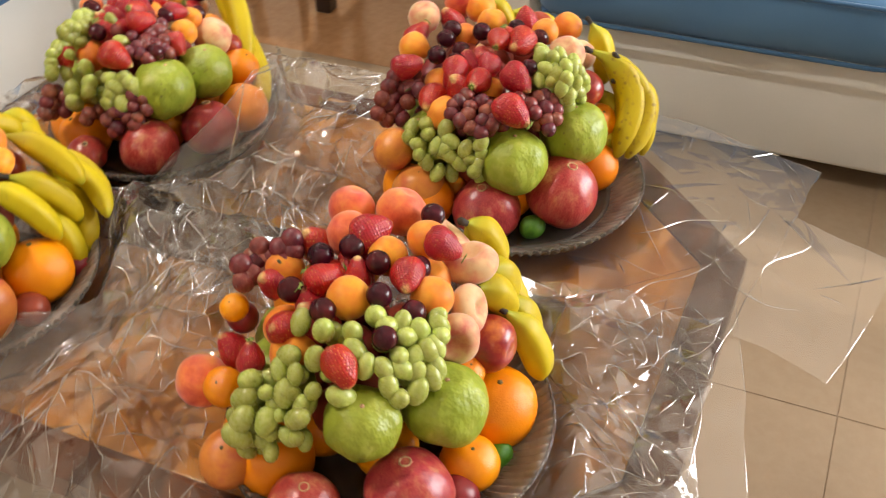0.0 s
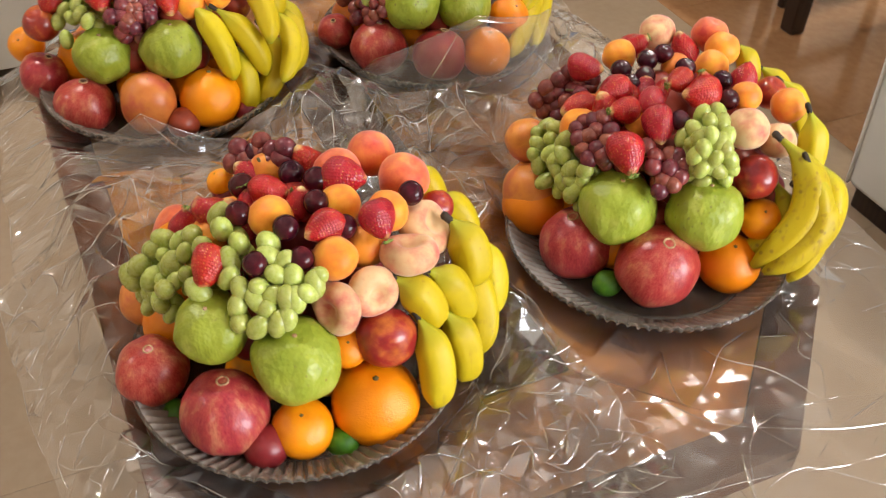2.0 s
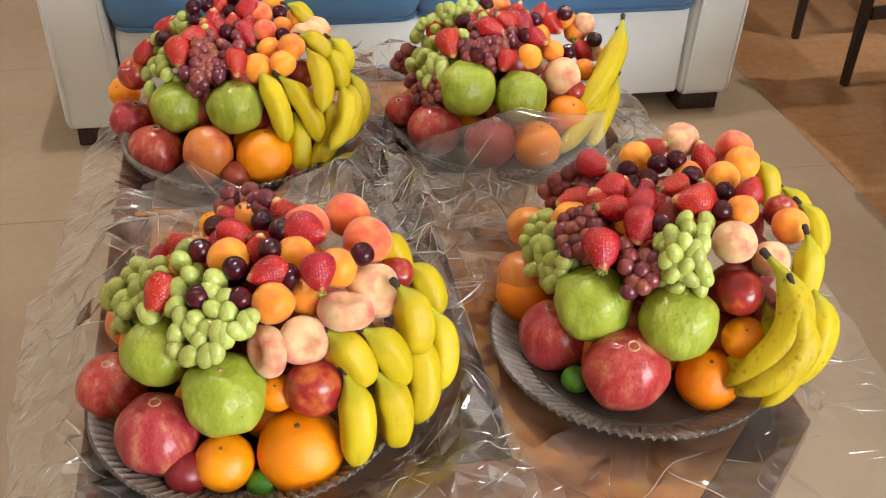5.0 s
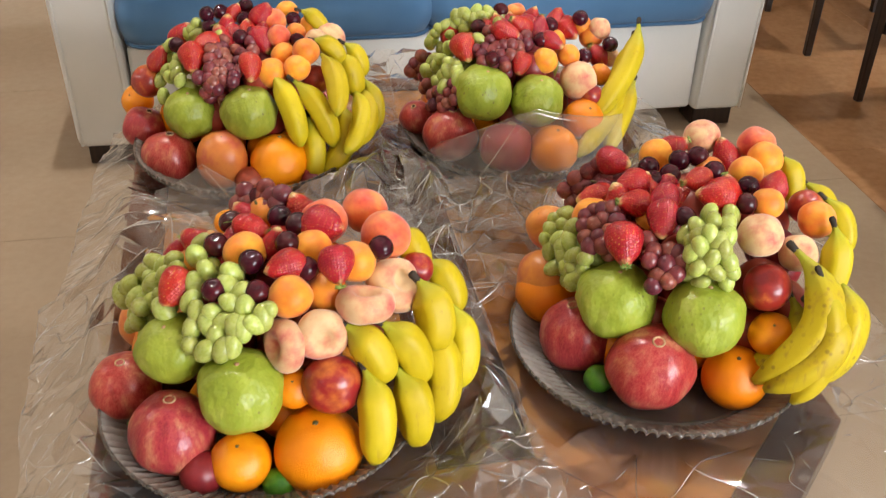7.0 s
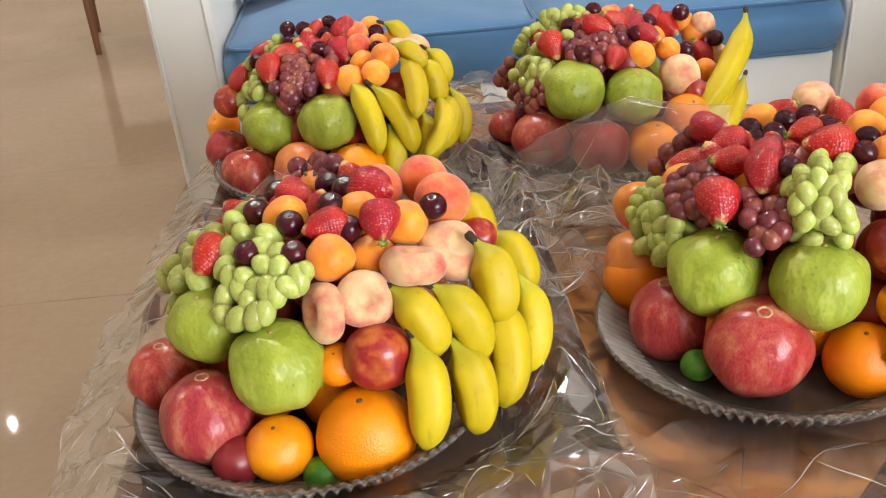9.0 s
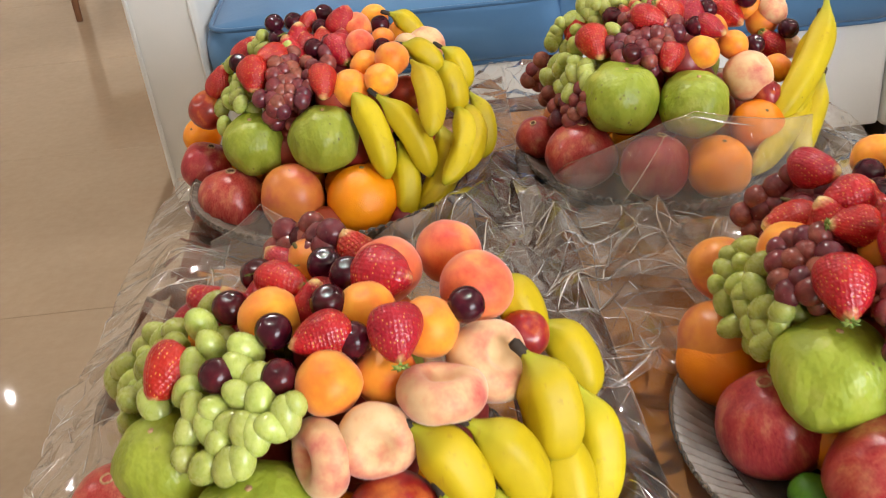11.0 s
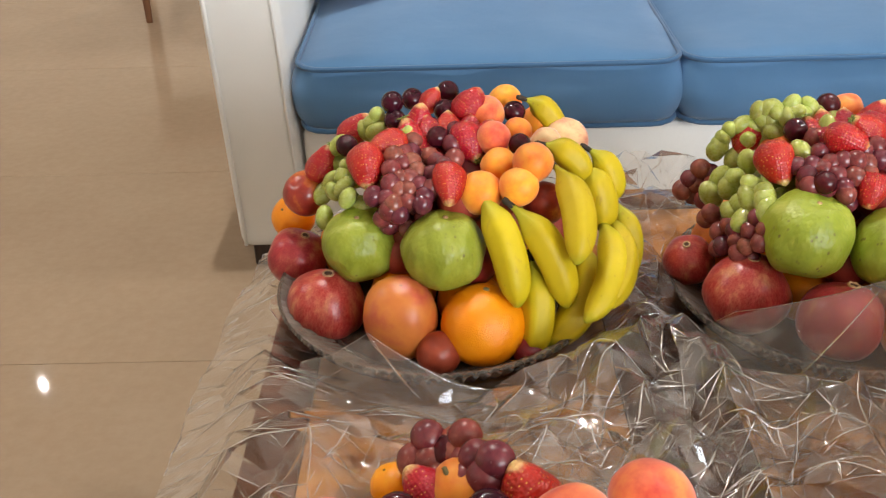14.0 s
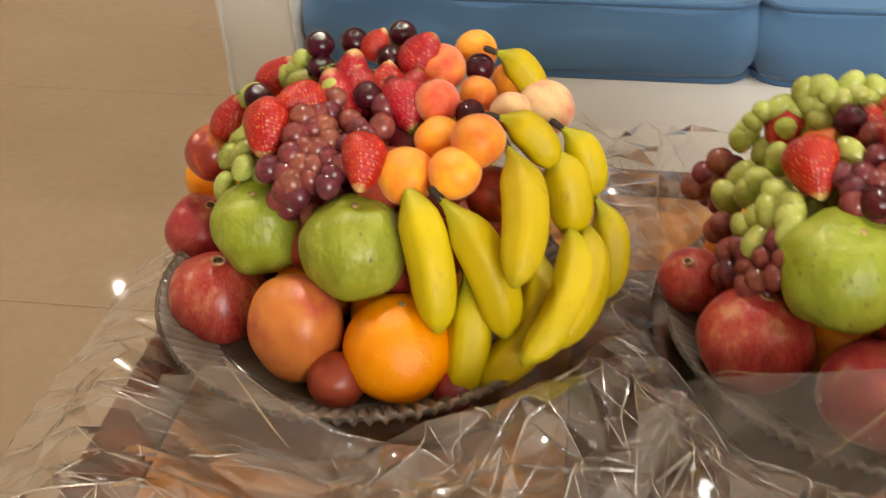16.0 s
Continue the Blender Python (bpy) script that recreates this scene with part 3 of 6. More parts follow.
KINDS = {
    "orange": ([ball(sphere_profile(18, 0.97, 0.05, 0.2), M_ORANGE, "orange", 36, lump=0.03, seed=s) for s in (1.0, 4.2)], ("stem_button", button(0.92, 0.075)), "large bright orange with pitted peel"),
    "mandarin": ([ball(sphere_profile(16, 0.90, 0.07, 0.25), M_MANDARIN, "mandarin", 32, lump=0.05, seed=s) for s in (2.0, 5.2)], ("stem_button", button(0.83, 0.07)), "small glossy orange mandarin"),
    "pomegranate": ([ball(sphere_profile(18, 0.95, 0.0, 0.2), M_POM, "pomegranate", 36, ribs=6, rib=0.018, lump=0.07, seed=s) for s in (1.3, 3.3, 6.1)], ("crown", crowned()), "mottled red pomegranate with an open crown"),
    "guava": ([ball(sphere_profile(20, 0.95, 0.10, 0.28), M_GUAVA, "guava", 40, ribs=7, rib=0.012, lump=0.09, seed=s, freq=1.7) for s in (1.1, 2.7, 5.9)], ("stem_scar", button(0.86, 0.065, M_CROWN)), "large lumpy yellow-green guava"),
    "mango": ([ball(sphere_profile(18, 1.16, 0.05, 0.2, taper=0.10), M_MANGO, "mango", 32, lump=0.06, seed=s, sx=0.94) for s in (1.9, 4.4)], ("stem_scar", button(1.10, 0.07)), "orange and red blushed ripe mango"),
    "apricot": ([ball(sphere_profile(14, 0.95, 0.10, 0.22), M_APRICOT, "apricot", 28, lump=0.07, seed=s) for s in (0.6, 2.1, 3.9)], None, "small ripe orange apricot with faint blush"),
    "peach": ([ball(sphere_profile(16, 0.94, 0.16, 0.25), M_PEACH, "peach", 30, lump=0.07, seed=s) for s in (0.9, 2.6)], None, "velvety peach blushed pink and yellow"),
    "white_peach": ([ball(sphere_profile(16, 0.94, 0.16, 0.25), M_FLAT, "white_peach", 30, lump=0.07, seed=s) for s in (1.2, 3.4)], None, "cream peach with a pink blush"),
    "flat_peach": ([ball(donut_profile(), M_FLAT, "flat_peach", 36, ribs=3, rib=0.04, lump=0.10, seed=s) for s in (0.4, 1.7, 3.1)], None, "cream and pink flat doughnut peach"),
    "nectarine": ([ball(sphere_profile(16, 0.96, 0.14, 0.25), M_NECT, "nectarine", 30, lump=0.05, seed=s) for s in (1.4, 3.6)], None, "dark red shiny nectarine"),
    "plum": ([ball(sphere_profile(14, 1.0, 0.06, 0.25), M_PLUM, "plum", 28, lump=0.04, seed=2.2)], None, "dark red plum in the pile, mostly added dark filler"),
    "lime": ([ball(sphere_profile(14, 1.12, 0.0, 0.25), M_LIME, "lime", 28, lump=0.04, seed=3.2)], None, "small green lime at the foot of the pile"),
    "cherry": ([ball(sphere_profile(14, 0.94, 0.16, 0.28), M_CHERRY, "cherry", 26, lump=0.04, seed=s) for s in (0.3, 2.9)], None, "shiny dark red sweet cherry"),
    "strawberry": ([ball(straw_profile(16, ln), M_STRAW, "strawberry", 28, lump=0.12, seed=s, sx=sx) for s, ln, sx in ((0.8, 1.0, 1.0), (2.4, 0.92, 0.92), (4.9, 1.08, 0.95))], ("sepals", leaf_cap()), "ripe red strawberry with pale shoulders"),
}
GROUP = {"A": "fruit on the grape-topped platter", "B": "fruit on the platter with spotted bananas", "C": "fruit on the banana-fringed platter", "D": "fruit on the film-fronted platter"}
rng = random.Random(7)


def put(platter, kind, centre, radius, stem):
    """Lay one fruit; stem is the way its stem end points."""
    meshes, extra, label = KINDS[kind]
    ob = new(kind, meshes[rng.randrange(len(meshes))])
    q = Vector(stem).to_track_quat("Z", "Y")
    ob.matrix_world = Matrix.LocRotScale(Vector(centre), q @ Euler((0, 0, rng.uniform(0, 6.28))).to_quaternion(), Vector((radius * (1.1 if kind == "strawberry" else 1.0),) * 3))
    tagged(ob, label, kind.replace("_", " "), GROUP[platter])
    if extra and (kind != "strawberry" or rng.random() < 0.25):
        part(extra[0], extra[1], None, ob)
    return ob


def banana(platter, kind, p0, p1, p2, w):
    """A small banana bent from its dark tip p0 over p1 to p2."""
    mat = M_RIPE if kind == "ripe" else M_BANANA
    p0, p1, p2 = Vector(p0) + Vector((0.0, -0.003, 0.006)), Vector(p1), Vector(p2)
    w *= {"A": 1.08, "B": 1.02, "C": 0.98, "D": 1.0}[platter]
    p2 = p2 + (p2 - p1).normalized() * 0.004
    mid = (p0 + p2) / 2
    n, seg = 18, 20
    pts = [(1 - s) ** 2 * p0 + 2 * s * (1 - s) * p1 + s * s * p2 - mid for s in (i / n for i in range(n + 1))]
    prof = [0.17, 0.22, 0.36, 0.56, 0.76, 0.91, 0.98, 1.01, 1.02, 1.02, 1.02, 1.01, 1, 0.98, 0.94, 0.87, 0.75, 0.52, 0.18]
    bm = bmesh.new()
    uvl = bm.loops.layers.uv.new("UVMap")
    side = None
    rings = []
    twist = rng.uniform(0, 1.2)
    for i, p in enumerate(pts):
        d = (pts[min(i + 1, n)] - pts[max(i - 1, 0)]).normalized()
        side = (side - d * side.dot(d)).normalized() if side is not None else d.orthogonal().normalized()
        up = d.cross(side)
        ring = []
        for q in range(seg):
            a = 2 * math.pi * q / seg
            facet = (a + twist) % (math.pi * 0.4) - math.pi * 0.2
            r = w * prof[i] * (0.30 + 0.72 * 0.90 / math.cos(facet))
            ring.append(bm.verts.new(p + (side * math.cos(a) + up * math.sin(a)) * r))
        rings.append(ring)
    for i, (a, b) in enumerate(zip(rings, rings[1:])):
        for q in range(seg):
            f = bm.faces.new((a[q], a[(q + 1) % seg], b[(q + 1) % seg], b[q]))
            for lp in f.loops:
                lp[uvl].uv = ((i + (lp.vert in b)) / n, q / seg)
    for cap, u in ((rings[0][::-1], 0.0), (rings[-1], 1.0)):
        f = bm.faces.new(cap)
        for lp in f.loops:
            lp[uvl].uv = (u, 0)
    ob = new("banana", finish(bm, "banana", mat))
    ob.location = mid
    tagged(ob, "small spotted overripe banana with a dark tip" if kind == "ripe" else "small ripe yellow banana with a dark tip", "banana", GROUP[platter])
    d = (pts[0] - pts[1]).normalized()
    part("tip", tube([pts[0] - d * 0.003, pts[0] + d * 0.002, pts[0] + d * 0.007, pts[0] + d * 0.010], [w * 0.19, w * 0.20, w * 0.23, w * 0.15], 10), M_TIP, ob, "dark dried tip", True)
    return ob


GRAPES = {
    "green": ([ball(sphere_profile(12, 1.44), M_GGRAPE, "grape", 20, lump=0.03, seed=s) for s in (0.2, 1.9)], "bunch of oval pale green grapes", 1.0),
    "red": ([ball(sphere_profile(12, 1.06), M_RGRAPE, "grape", 18, lump=0.05, seed=s) for s in (0.7, 2.8)], "bunch of dusky red round grapes", 1.13),
}


def bunch(platter, kind, centre):
    ob = empty("grape_bunch", pose(*centre), GRAPES[kind][1], "grapes", GROUP[platter])
    ob["colour"] = kind
    ob["size"] = 1.08 if platter == "A" else 0.94
    cx, cy = HEAPS[platter]
    inner = Vector((cx - centre[0], cy - centre[1], -0.02)).normalized() * 0.022
    pts = [inner + Vector((rng.uniform(-1, 1), rng.uniform(-1, 1), rng.uniform(-1, 1))) * 0.006 * j for j in range(4)]
    part("stalk", tube(pts, 0.0016, 6), M_STEM, ob, "thin green-brown stalk", True)
    return ob


def grape(b, x, y, z, r):
    meshes, _, fat = GRAPES[b["colour"]]
    ob = new("grape", meshes[rng.randrange(2)])
    ob.parent = b
    turn = Euler((rng.uniform(-0.9, 0.9), rng.uniform(-0.9, 0.9), rng.uniform(0, 6.28)))
    ob.matrix_local = Matrix.LocRotScale(Vector((x, y, z)) - b.location, turn, Vector((r * fat * b["size"] * rng.uniform(0.96, 1.10),) * 3))
    return ob


# ---------------------------------------------------------------- platters
def platter_material(name, dark, light, clear, rough):
    k = Mat(name, rough, spec=0.6)
    v = k.coords(jitter=False)
    k.colour(k.ramp(k.noise(v, 40, 3), (0.3, dark), (0.7, light)))
    k.b.inputs["Transmission Weight"].default_value = clear
    k.b.inputs["IOR"].default_value = 1.45
    return k.m


M_PLATE = platter_material("smoked_glass", (0.22, 0.185, 0.155), (0.40, 0.35, 0.30), 0.80, 0.10)
M_RIM = platter_material("fluted_glass", (0.30, 0.255, 0.215), (0.52, 0.46, 0.40), 0.52, 0.16)


def platter(x, y):
    ob = empty("platter", pose(x, y, TZ + 0.007), "round smoky clear platter with a fluted rim, heaped with fruit", "platter", "fruit platters")
    well = [(0.0, 0.004), (0.10, 0.004), (0.118, 0.005), (0.128, 0.008), (0.128, 0.003), (0.119, 0.001), (0.10, 0.0), (0.0, 0.0)]
    part("well", lathe(well, 64), M_PLATE, ob, "", True)
    flute = lambda a, r: 0.0062 * (abs(math.cos(45 * a)) - 0.6) * min(1, max(0, (r - 0.129) / 0.012))
    rim = [(0.1285, 0.008), (0.142, 0.015), (0.154, 0.023), (0.164, 0.031), (0.169, 0.034), (PLATE_R, 0.0335), (0.1695, 0.031), (0.166, 0.027), (0.157, 0.018), (0.145, 0.009), (0.1285, 0.003)]
    part("rim", lathe(rim, 720, flute), M_RIM, ob, "fluted smoky rim", True)
    bead = lathe([(PLATE_R - 0.0012, 0.0350), (PLATE_R + 0.0010, 0.0362), (PLATE_R + 0.0026, 0.0345), (PLATE_R + 0.0010, 0.0325)], 720, lambda a, r: 0.0022 * (abs(math.cos(45 * a)) - 0.6))
    part("edge_bead", bead, M_PLATE, ob, "clear beaded edge", True)
    return ob


for key, (px, py) in PLATTERS.items():
    platter(px, py)

# ---------------------------------------------------------------- the fruit on each platter
put("A", "pomegranate", (0.4720, 0.3741, 0.4875), 0.0365, (-0.00, -0.11, 0.99))
put("A", "pomegranate", (0.5250, 0.2901, 0.4910), 0.0436, (0.03, 0.05, 1.00))
put("A", "guava", (0.5318, 0.3365, 0.5606), 0.0367, (-0.16, -0.15, 0.98))
put("A", "guava", (0.5961, 0.2818, 0.5437), 0.0426, (-0.03, -0.11, 0.99))
put("A", "mandarin", (0.5898, 0.2545, 0.4759), 0.0307, (-0.07, -0.17, 0.98))
put("A", "orange", (0.6670, 0.2574, 0.4786), 0.0447, (-0.06, -0.15, 0.99))
put("A", "mandarin", (0.6474, 0.2813, 0.5394), 0.0198, (-0.11, -0.41, 0.91))
put("A", "nectarine", (0.6842, 0.2710, 0.5498), 0.0303, (-0.23, -0.97, 0.03))
put("A", "lime", (0.6243, 0.2388, 0.4558), 0.0154, (0.68, -0.68, 0.28))
put("A", "plum", (0.5519, 0.2529, 0.4691), 0.0227, (0.22, -0.31, 0.93))
put("A", "flat_peach", (0.6409, 0.2911, 0.5873), 0.0272, (-0.86, -0.46, 0.22))
put("A", "flat_peach", (0.6770, 0.2891, 0.5968), 0.0260, (0.12, -0.94, 0.33))
put("A", "flat_peach", (0.7213, 0.3051, 0.6168), 0.0291, (0.11, 0.23, 0.97))
put("A", "flat_peach", (0.7572, 0.3472, 0.6064), 0.0304, (0.50, -0.49, 0.72))
put("A", "apricot", (0.6506, 0.3166, 0.6256), 0.0216, (-0.09, -0.30, 0.95))
put("A", "apricot", (0.6862, 0.3344, 0.6140), 0.0211, (-0.09, -0.30, 0.95))
put("A", "apricot", (0.7176, 0.3517, 0.6365), 0.0212, (-0.09, -0.30, 0.95))
put("A", "apricot", (0.6766, 0.3755, 0.6394), 0.0208, (-0.09, -0.30, 0.95))
put("A", "apricot", (0.6093, 0.3847, 0.6359), 0.0220, (-0.09, -0.30, 0.95))
put("A", "apricot", (0.6333, 0.4708, 0.6259), 0.0205, (-0.09, -0.30, 0.95))
put("A", "peach", (0.7383, 0.4487, 0.6361), 0.0248, (0.24, -0.18, 0.95))
put("A", "peach", (0.7537, 0.3976, 0.6345), 0.0269, (0.32, -0.29, 0.90))
put("A", "peach", (0.6924, 0.4260, 0.6393), 0.0253, (-0.26, -0.11, 0.96))
put("A", "strawberry", (0.5358, 0.3524, 0.6150), 0.0169, (-0.59, -0.70, -0.40))
put("A", "strawberry", (0.6969, 0.3174, 0.6498), 0.0165, (0.06, -0.89, -0.46))
put("A", "strawberry", (0.6418, 0.3381, 0.6452), 0.0156, (-0.94, -0.34, 0.00))
put("A", "strawberry", (0.6966, 0.3954, 0.6531), 0.0193, (0.78, -0.60, 0.15))
put("A", "strawberry", (0.6237, 0.4114, 0.6449), 0.0159, (0.77, -0.63, 0.10))
put("A", "strawberry", (0.6411, 0.3903, 0.6467), 0.0128, (0.30, 0.07, 0.95))
put("A", "strawberry", (0.6686, 0.4576, 0.6422), 0.0172, (-0.36, 0.19, 0.92))
put("A", "strawberry", (0.6098, 0.4733, 0.6292), 0.0155, (-0.59, 0.15, 0.80))
put("A", "strawberry", (0.5564, 0.4306, 0.6275), 0.0173, (-0.71, 0.11, 0.70))
put("A", "cherry", (0.5783, 0.3317, 0.6302), 0.0124, (0.01, -0.31, 0.95))
put("A", "cherry", (0.6195, 0.3213, 0.6309), 0.0124, (0.01, -0.31, 0.95))
put("A", "cherry", (0.6157, 0.3547, 0.6443), 0.0127, (0.01, -0.31, 0.95))
put("A", "cherry", (0.6682, 0.3381, 0.6419), 0.0126, (0.01, -0.31, 0.95))
put("A", "cherry", (0.6525, 0.3736, 0.6499), 0.0129, (0.01, -0.31, 0.95))
put("A", "cherry", (0.7442, 0.3564, 0.6475), 0.0129, (0.01, -0.31, 0.95))
put("A", "cherry", (0.5814, 0.3970, 0.6399), 0.0130, (0.01, -0.31, 0.95))
put("A", "cherry", (0.5972, 0.4403, 0.6383), 0.0135, (0.01, -0.31, 0.95))
put("A", "cherry", (0.6284, 0.4971, 0.6328), 0.0142, (0.01, -0.31, 0.95))
put("A", "cherry", (0.6473, 0.4351, 0.6445), 0.0135, (0.01, -0.31, 0.95))
put("A", "cherry", (0.6646, 0.4085, 0.6502), 0.0133, (0.01, -0.31, 0.95))
put("A", "nectarine", (0.7847, 0.3809, 0.6013), 0.0181, (0.17, -0.61, 0.77))
banana("A", "fresh", (0.7147, 0.2694, 0.5639), (0.7334, 0.2359, 0.5315), (0.7178, 0.2252, 0.4863), 0.0168)
banana("A", "fresh", (0.7466, 0.2803, 0.5518), (0.7757, 0.2605, 0.5192), (0.7632, 0.2566, 0.4736), 0.0173)
banana("A", "fresh", (0.6989, 0.2925, 0.5998), (0.7314, 0.2784, 0.5869), (0.7347, 0.2706, 0.5495), 0.0173)
banana("A", "fresh", (0.7344, 0.2945, 0.5969), (0.7725, 0.2867, 0.5770), (0.7725, 0.2849, 0.5315), 0.0171)
banana("A", "fresh", (0.7842, 0.3317, 0.5660), (0.8146, 0.2962, 0.5329), (0.7901, 0.2748, 0.4854), 0.0167)
banana("A", "fresh", (0.8135, 0.3569, 0.5682), (0.8416, 0.3299, 0.5382), (0.8171, 0.3112, 0.4956), 0.0159)
banana("A", "fresh", (0.7774, 0.3381, 0.6137), (0.8035, 0.3180, 0.5940), (0.7912, 0.3038, 0.5563), 0.0186)
banana("A", "fresh", (0.7965, 0.4171, 0.5827), (0.8319, 0.4041, 0.5708), (0.8273, 0.3846, 0.5376), 0.0158)
banana("A", "fresh", (0.7650, 0.4150, 0.6283), (0.7915, 0.4040, 0.6165), (0.7877, 0.3880, 0.5861), 0.0150)
b = bunch("A", "green", (0.5602, 0.3501, 0.6053))
grape(b, 0.4848, 0.4363, 0.5723, 0.0098)
grape(b, 0.4757, 0.4380, 0.5589, 0.0099)
grape(b, 0.4937, 0.4155, 0.5702, 0.0097)
grape(b, 0.5003, 0.4411, 0.5702, 0.0099)
grape(b, 0.5150, 0.4422, 0.5933, 0.0098)
grape(b, 0.5018, 0.4428, 0.5818, 0.0099)
grape(b, 0.5375, 0.4112, 0.6157, 0.0095)
grape(b, 0.5411, 0.3851, 0.6181, 0.0093)
grape(b, 0.5619, 0.3859, 0.6349, 0.0093)
grape(b, 0.5718, 0.3611, 0.6333, 0.0091)
grape(b, 0.5593, 0.3525, 0.6233, 0.0091)
grape(b, 0.5542, 0.3405, 0.6136, 0.0090)
grape(b, 0.5613, 0.3252, 0.6092, 0.0090)
grape(b, 0.5767, 0.3174, 0.6136, 0.0089)
grape(b, 0.5945, 0.3169, 0.6229, 0.0089)
grape(b, 0.5966, 0.3493, 0.6355, 0.0091)
grape(b, 0.5848, 0.3068, 0.6089, 0.0089)
grape(b, 0.5962, 0.2964, 0.6104, 0.0088)
grape(b, 0.5774, 0.3006, 0.5982, 0.0089)
grape(b, 0.6153, 0.2927, 0.6139, 0.0088)
grape(b, 0.6069, 0.3095, 0.6207, 0.0089)
grape(b, 0.5546, 0.3185, 0.5964, 0.0090)
grape(b, 0.5533, 0.3094, 0.5837, 0.0090)
grape(b, 0.5927, 0.2871, 0.5953, 0.0088)
grape(b, 0.5666, 0.2952, 0.5861, 0.0089)
grape(b, 0.6279, 0.3021, 0.6214, 0.0088)
grape(b, 0.5125, 0.4043, 0.5929, 0.0096)
grape(b, 0.5267, 0.3526, 0.5962, 0.0092)
grape(b, 0.5664, 0.4125, 0.6328, 0.0095)
grape(b, 0.5931, 0.3355, 0.6297, 0.0090)
grape(b, 0.6035, 0.3259, 0.6276, 0.0089)
grape(b, 0.6232, 0.2972, 0.6176, 0.0088)
grape(b, 0.5831, 0.2879, 0.5914, 0.0088)
grape(b, 0.5716, 0.3112, 0.6041, 0.0089)
grape(b, 0.6036, 0.2929, 0.6096, 0.0088)
grape(b, 0.5409, 0.3677, 0.6113, 0.0092)
grape(b, 0.5006, 0.3858, 0.5792, 0.0095)
grape(b, 0.4952, 0.4321, 0.5554, 0.0098)
grape(b, 0.5326, 0.4302, 0.5806, 0.0098)
grape(b, 0.5157, 0.4422, 0.5643, 0.0099)
grape(b, 0.5759, 0.3838, 0.6173, 0.0093)
grape(b, 0.5782, 0.3693, 0.6129, 0.0091)
grape(b, 0.5953, 0.3216, 0.6039, 0.0089)
grape(b, 0.5958, 0.2988, 0.6005, 0.0088)
grape(b, 0.5813, 0.3050, 0.5784, 0.0089)
grape(b, 0.6105, 0.3215, 0.6040, 0.0089)
grape(b, 0.5789, 0.3074, 0.5696, 0.0089)
grape(b, 0.5942, 0.3416, 0.6070, 0.0090)
grape(b, 0.5788, 0.3195, 0.5895, 0.0089)
grape(b, 0.5988, 0.3081, 0.5994, 0.0088)
grape(b, 0.5567, 0.3699, 0.5872, 0.0092)
put("A", "mango", (0.4910, 0.4685, 0.4945), 0.0304, (-0.33, -0.11, 0.94))
put("A", "mandarin", (0.5284, 0.4884, 0.5525), 0.0205, (-0.50, 0.01, 0.86))
put("A", "peach", (0.5395, 0.5244, 0.5365), 0.0271, (-0.53, 0.11, 0.84))
put("A", "strawberry", (0.5649, 0.5017, 0.5739), 0.0150, (-0.08, 0.44, 0.90))
put("A", "strawberry", (0.5388, 0.4553, 0.6025), 0.0137, (0.26, 0.05, 0.96))
put("A", "plum", (0.5948, 0.5031, 0.5827), 0.0164, (-0.46, -0.08, 0.88))
put("A", "mandarin", (0.5896, 0.5067, 0.5998), 0.0150, (-0.42, 0.07, 0.91))
b = bunch("A", "green", (0.5032, 0.4161, 0.5693))
grape(b, 0.5166, 0.4396, 0.5913, 0.0074)
grape(b, 0.5018, 0.4345, 0.5636, 0.0075)
grape(b, 0.4966, 0.4631, 0.5329, 0.0077)
grape(b, 0.4843, 0.4384, 0.5290, 0.0076)
grape(b, 0.4847, 0.4107, 0.5405, 0.0074)
grape(b, 0.5027, 0.4070, 0.5737, 0.0073)
grape(b, 0.5137, 0.3986, 0.5948, 0.0073)
grape(b, 0.5084, 0.4213, 0.5916, 0.0073)
grape(b, 0.4935, 0.4133, 0.5576, 0.0074)
grape(b, 0.4933, 0.3936, 0.5584, 0.0073)
grape(b, 0.5106, 0.3866, 0.5848, 0.0073)
grape(b, 0.5215, 0.3789, 0.5970, 0.0072)
grape(b, 0.5257, 0.3982, 0.6074, 0.0073)
grape(b, 0.5251, 0.4152, 0.6093, 0.0073)
grape(b, 0.4895, 0.4319, 0.5436, 0.0075)
grape(b, 0.4945, 0.3865, 0.5588, 0.0073)
grape(b, 0.5103, 0.4139, 0.5830, 0.0074)
grape(b, 0.5005, 0.4557, 0.5521, 0.0076)
grape(b, 0.4885, 0.4189, 0.5467, 0.0074)
grape(b, 0.5250, 0.4385, 0.5851, 0.0074)
grape(b, 0.5175, 0.4342, 0.5587, 0.0075)
grape(b, 0.5147, 0.4515, 0.5305, 0.0077)
grape(b, 0.4987, 0.4310, 0.5255, 0.0076)
grape(b, 0.5092, 0.3931, 0.5532, 0.0073)
grape(b, 0.5265, 0.3900, 0.5704, 0.0073)
grape(b, 0.5355, 0.3995, 0.5970, 0.0073)
grape(b, 0.5020, 0.3828, 0.5485, 0.0073)
grape(b, 0.5155, 0.4099, 0.5766, 0.0074)
grape(b, 0.5059, 0.4156, 0.5402, 0.0074)
b = bunch("A", "red", (0.6289, 0.4905, 0.6370))
grape(b, 0.6128, 0.5070, 0.6376, 0.0090)
grape(b, 0.6353, 0.4980, 0.6452, 0.0090)
grape(b, 0.6417, 0.4789, 0.6453, 0.0090)
grape(b, 0.6039, 0.5008, 0.6243, 0.0090)
grape(b, 0.6151, 0.4965, 0.6272, 0.0090)
grape(b, 0.6346, 0.4730, 0.6335, 0.0090)
grape(b, 0.6353, 0.4880, 0.6345, 0.0091)
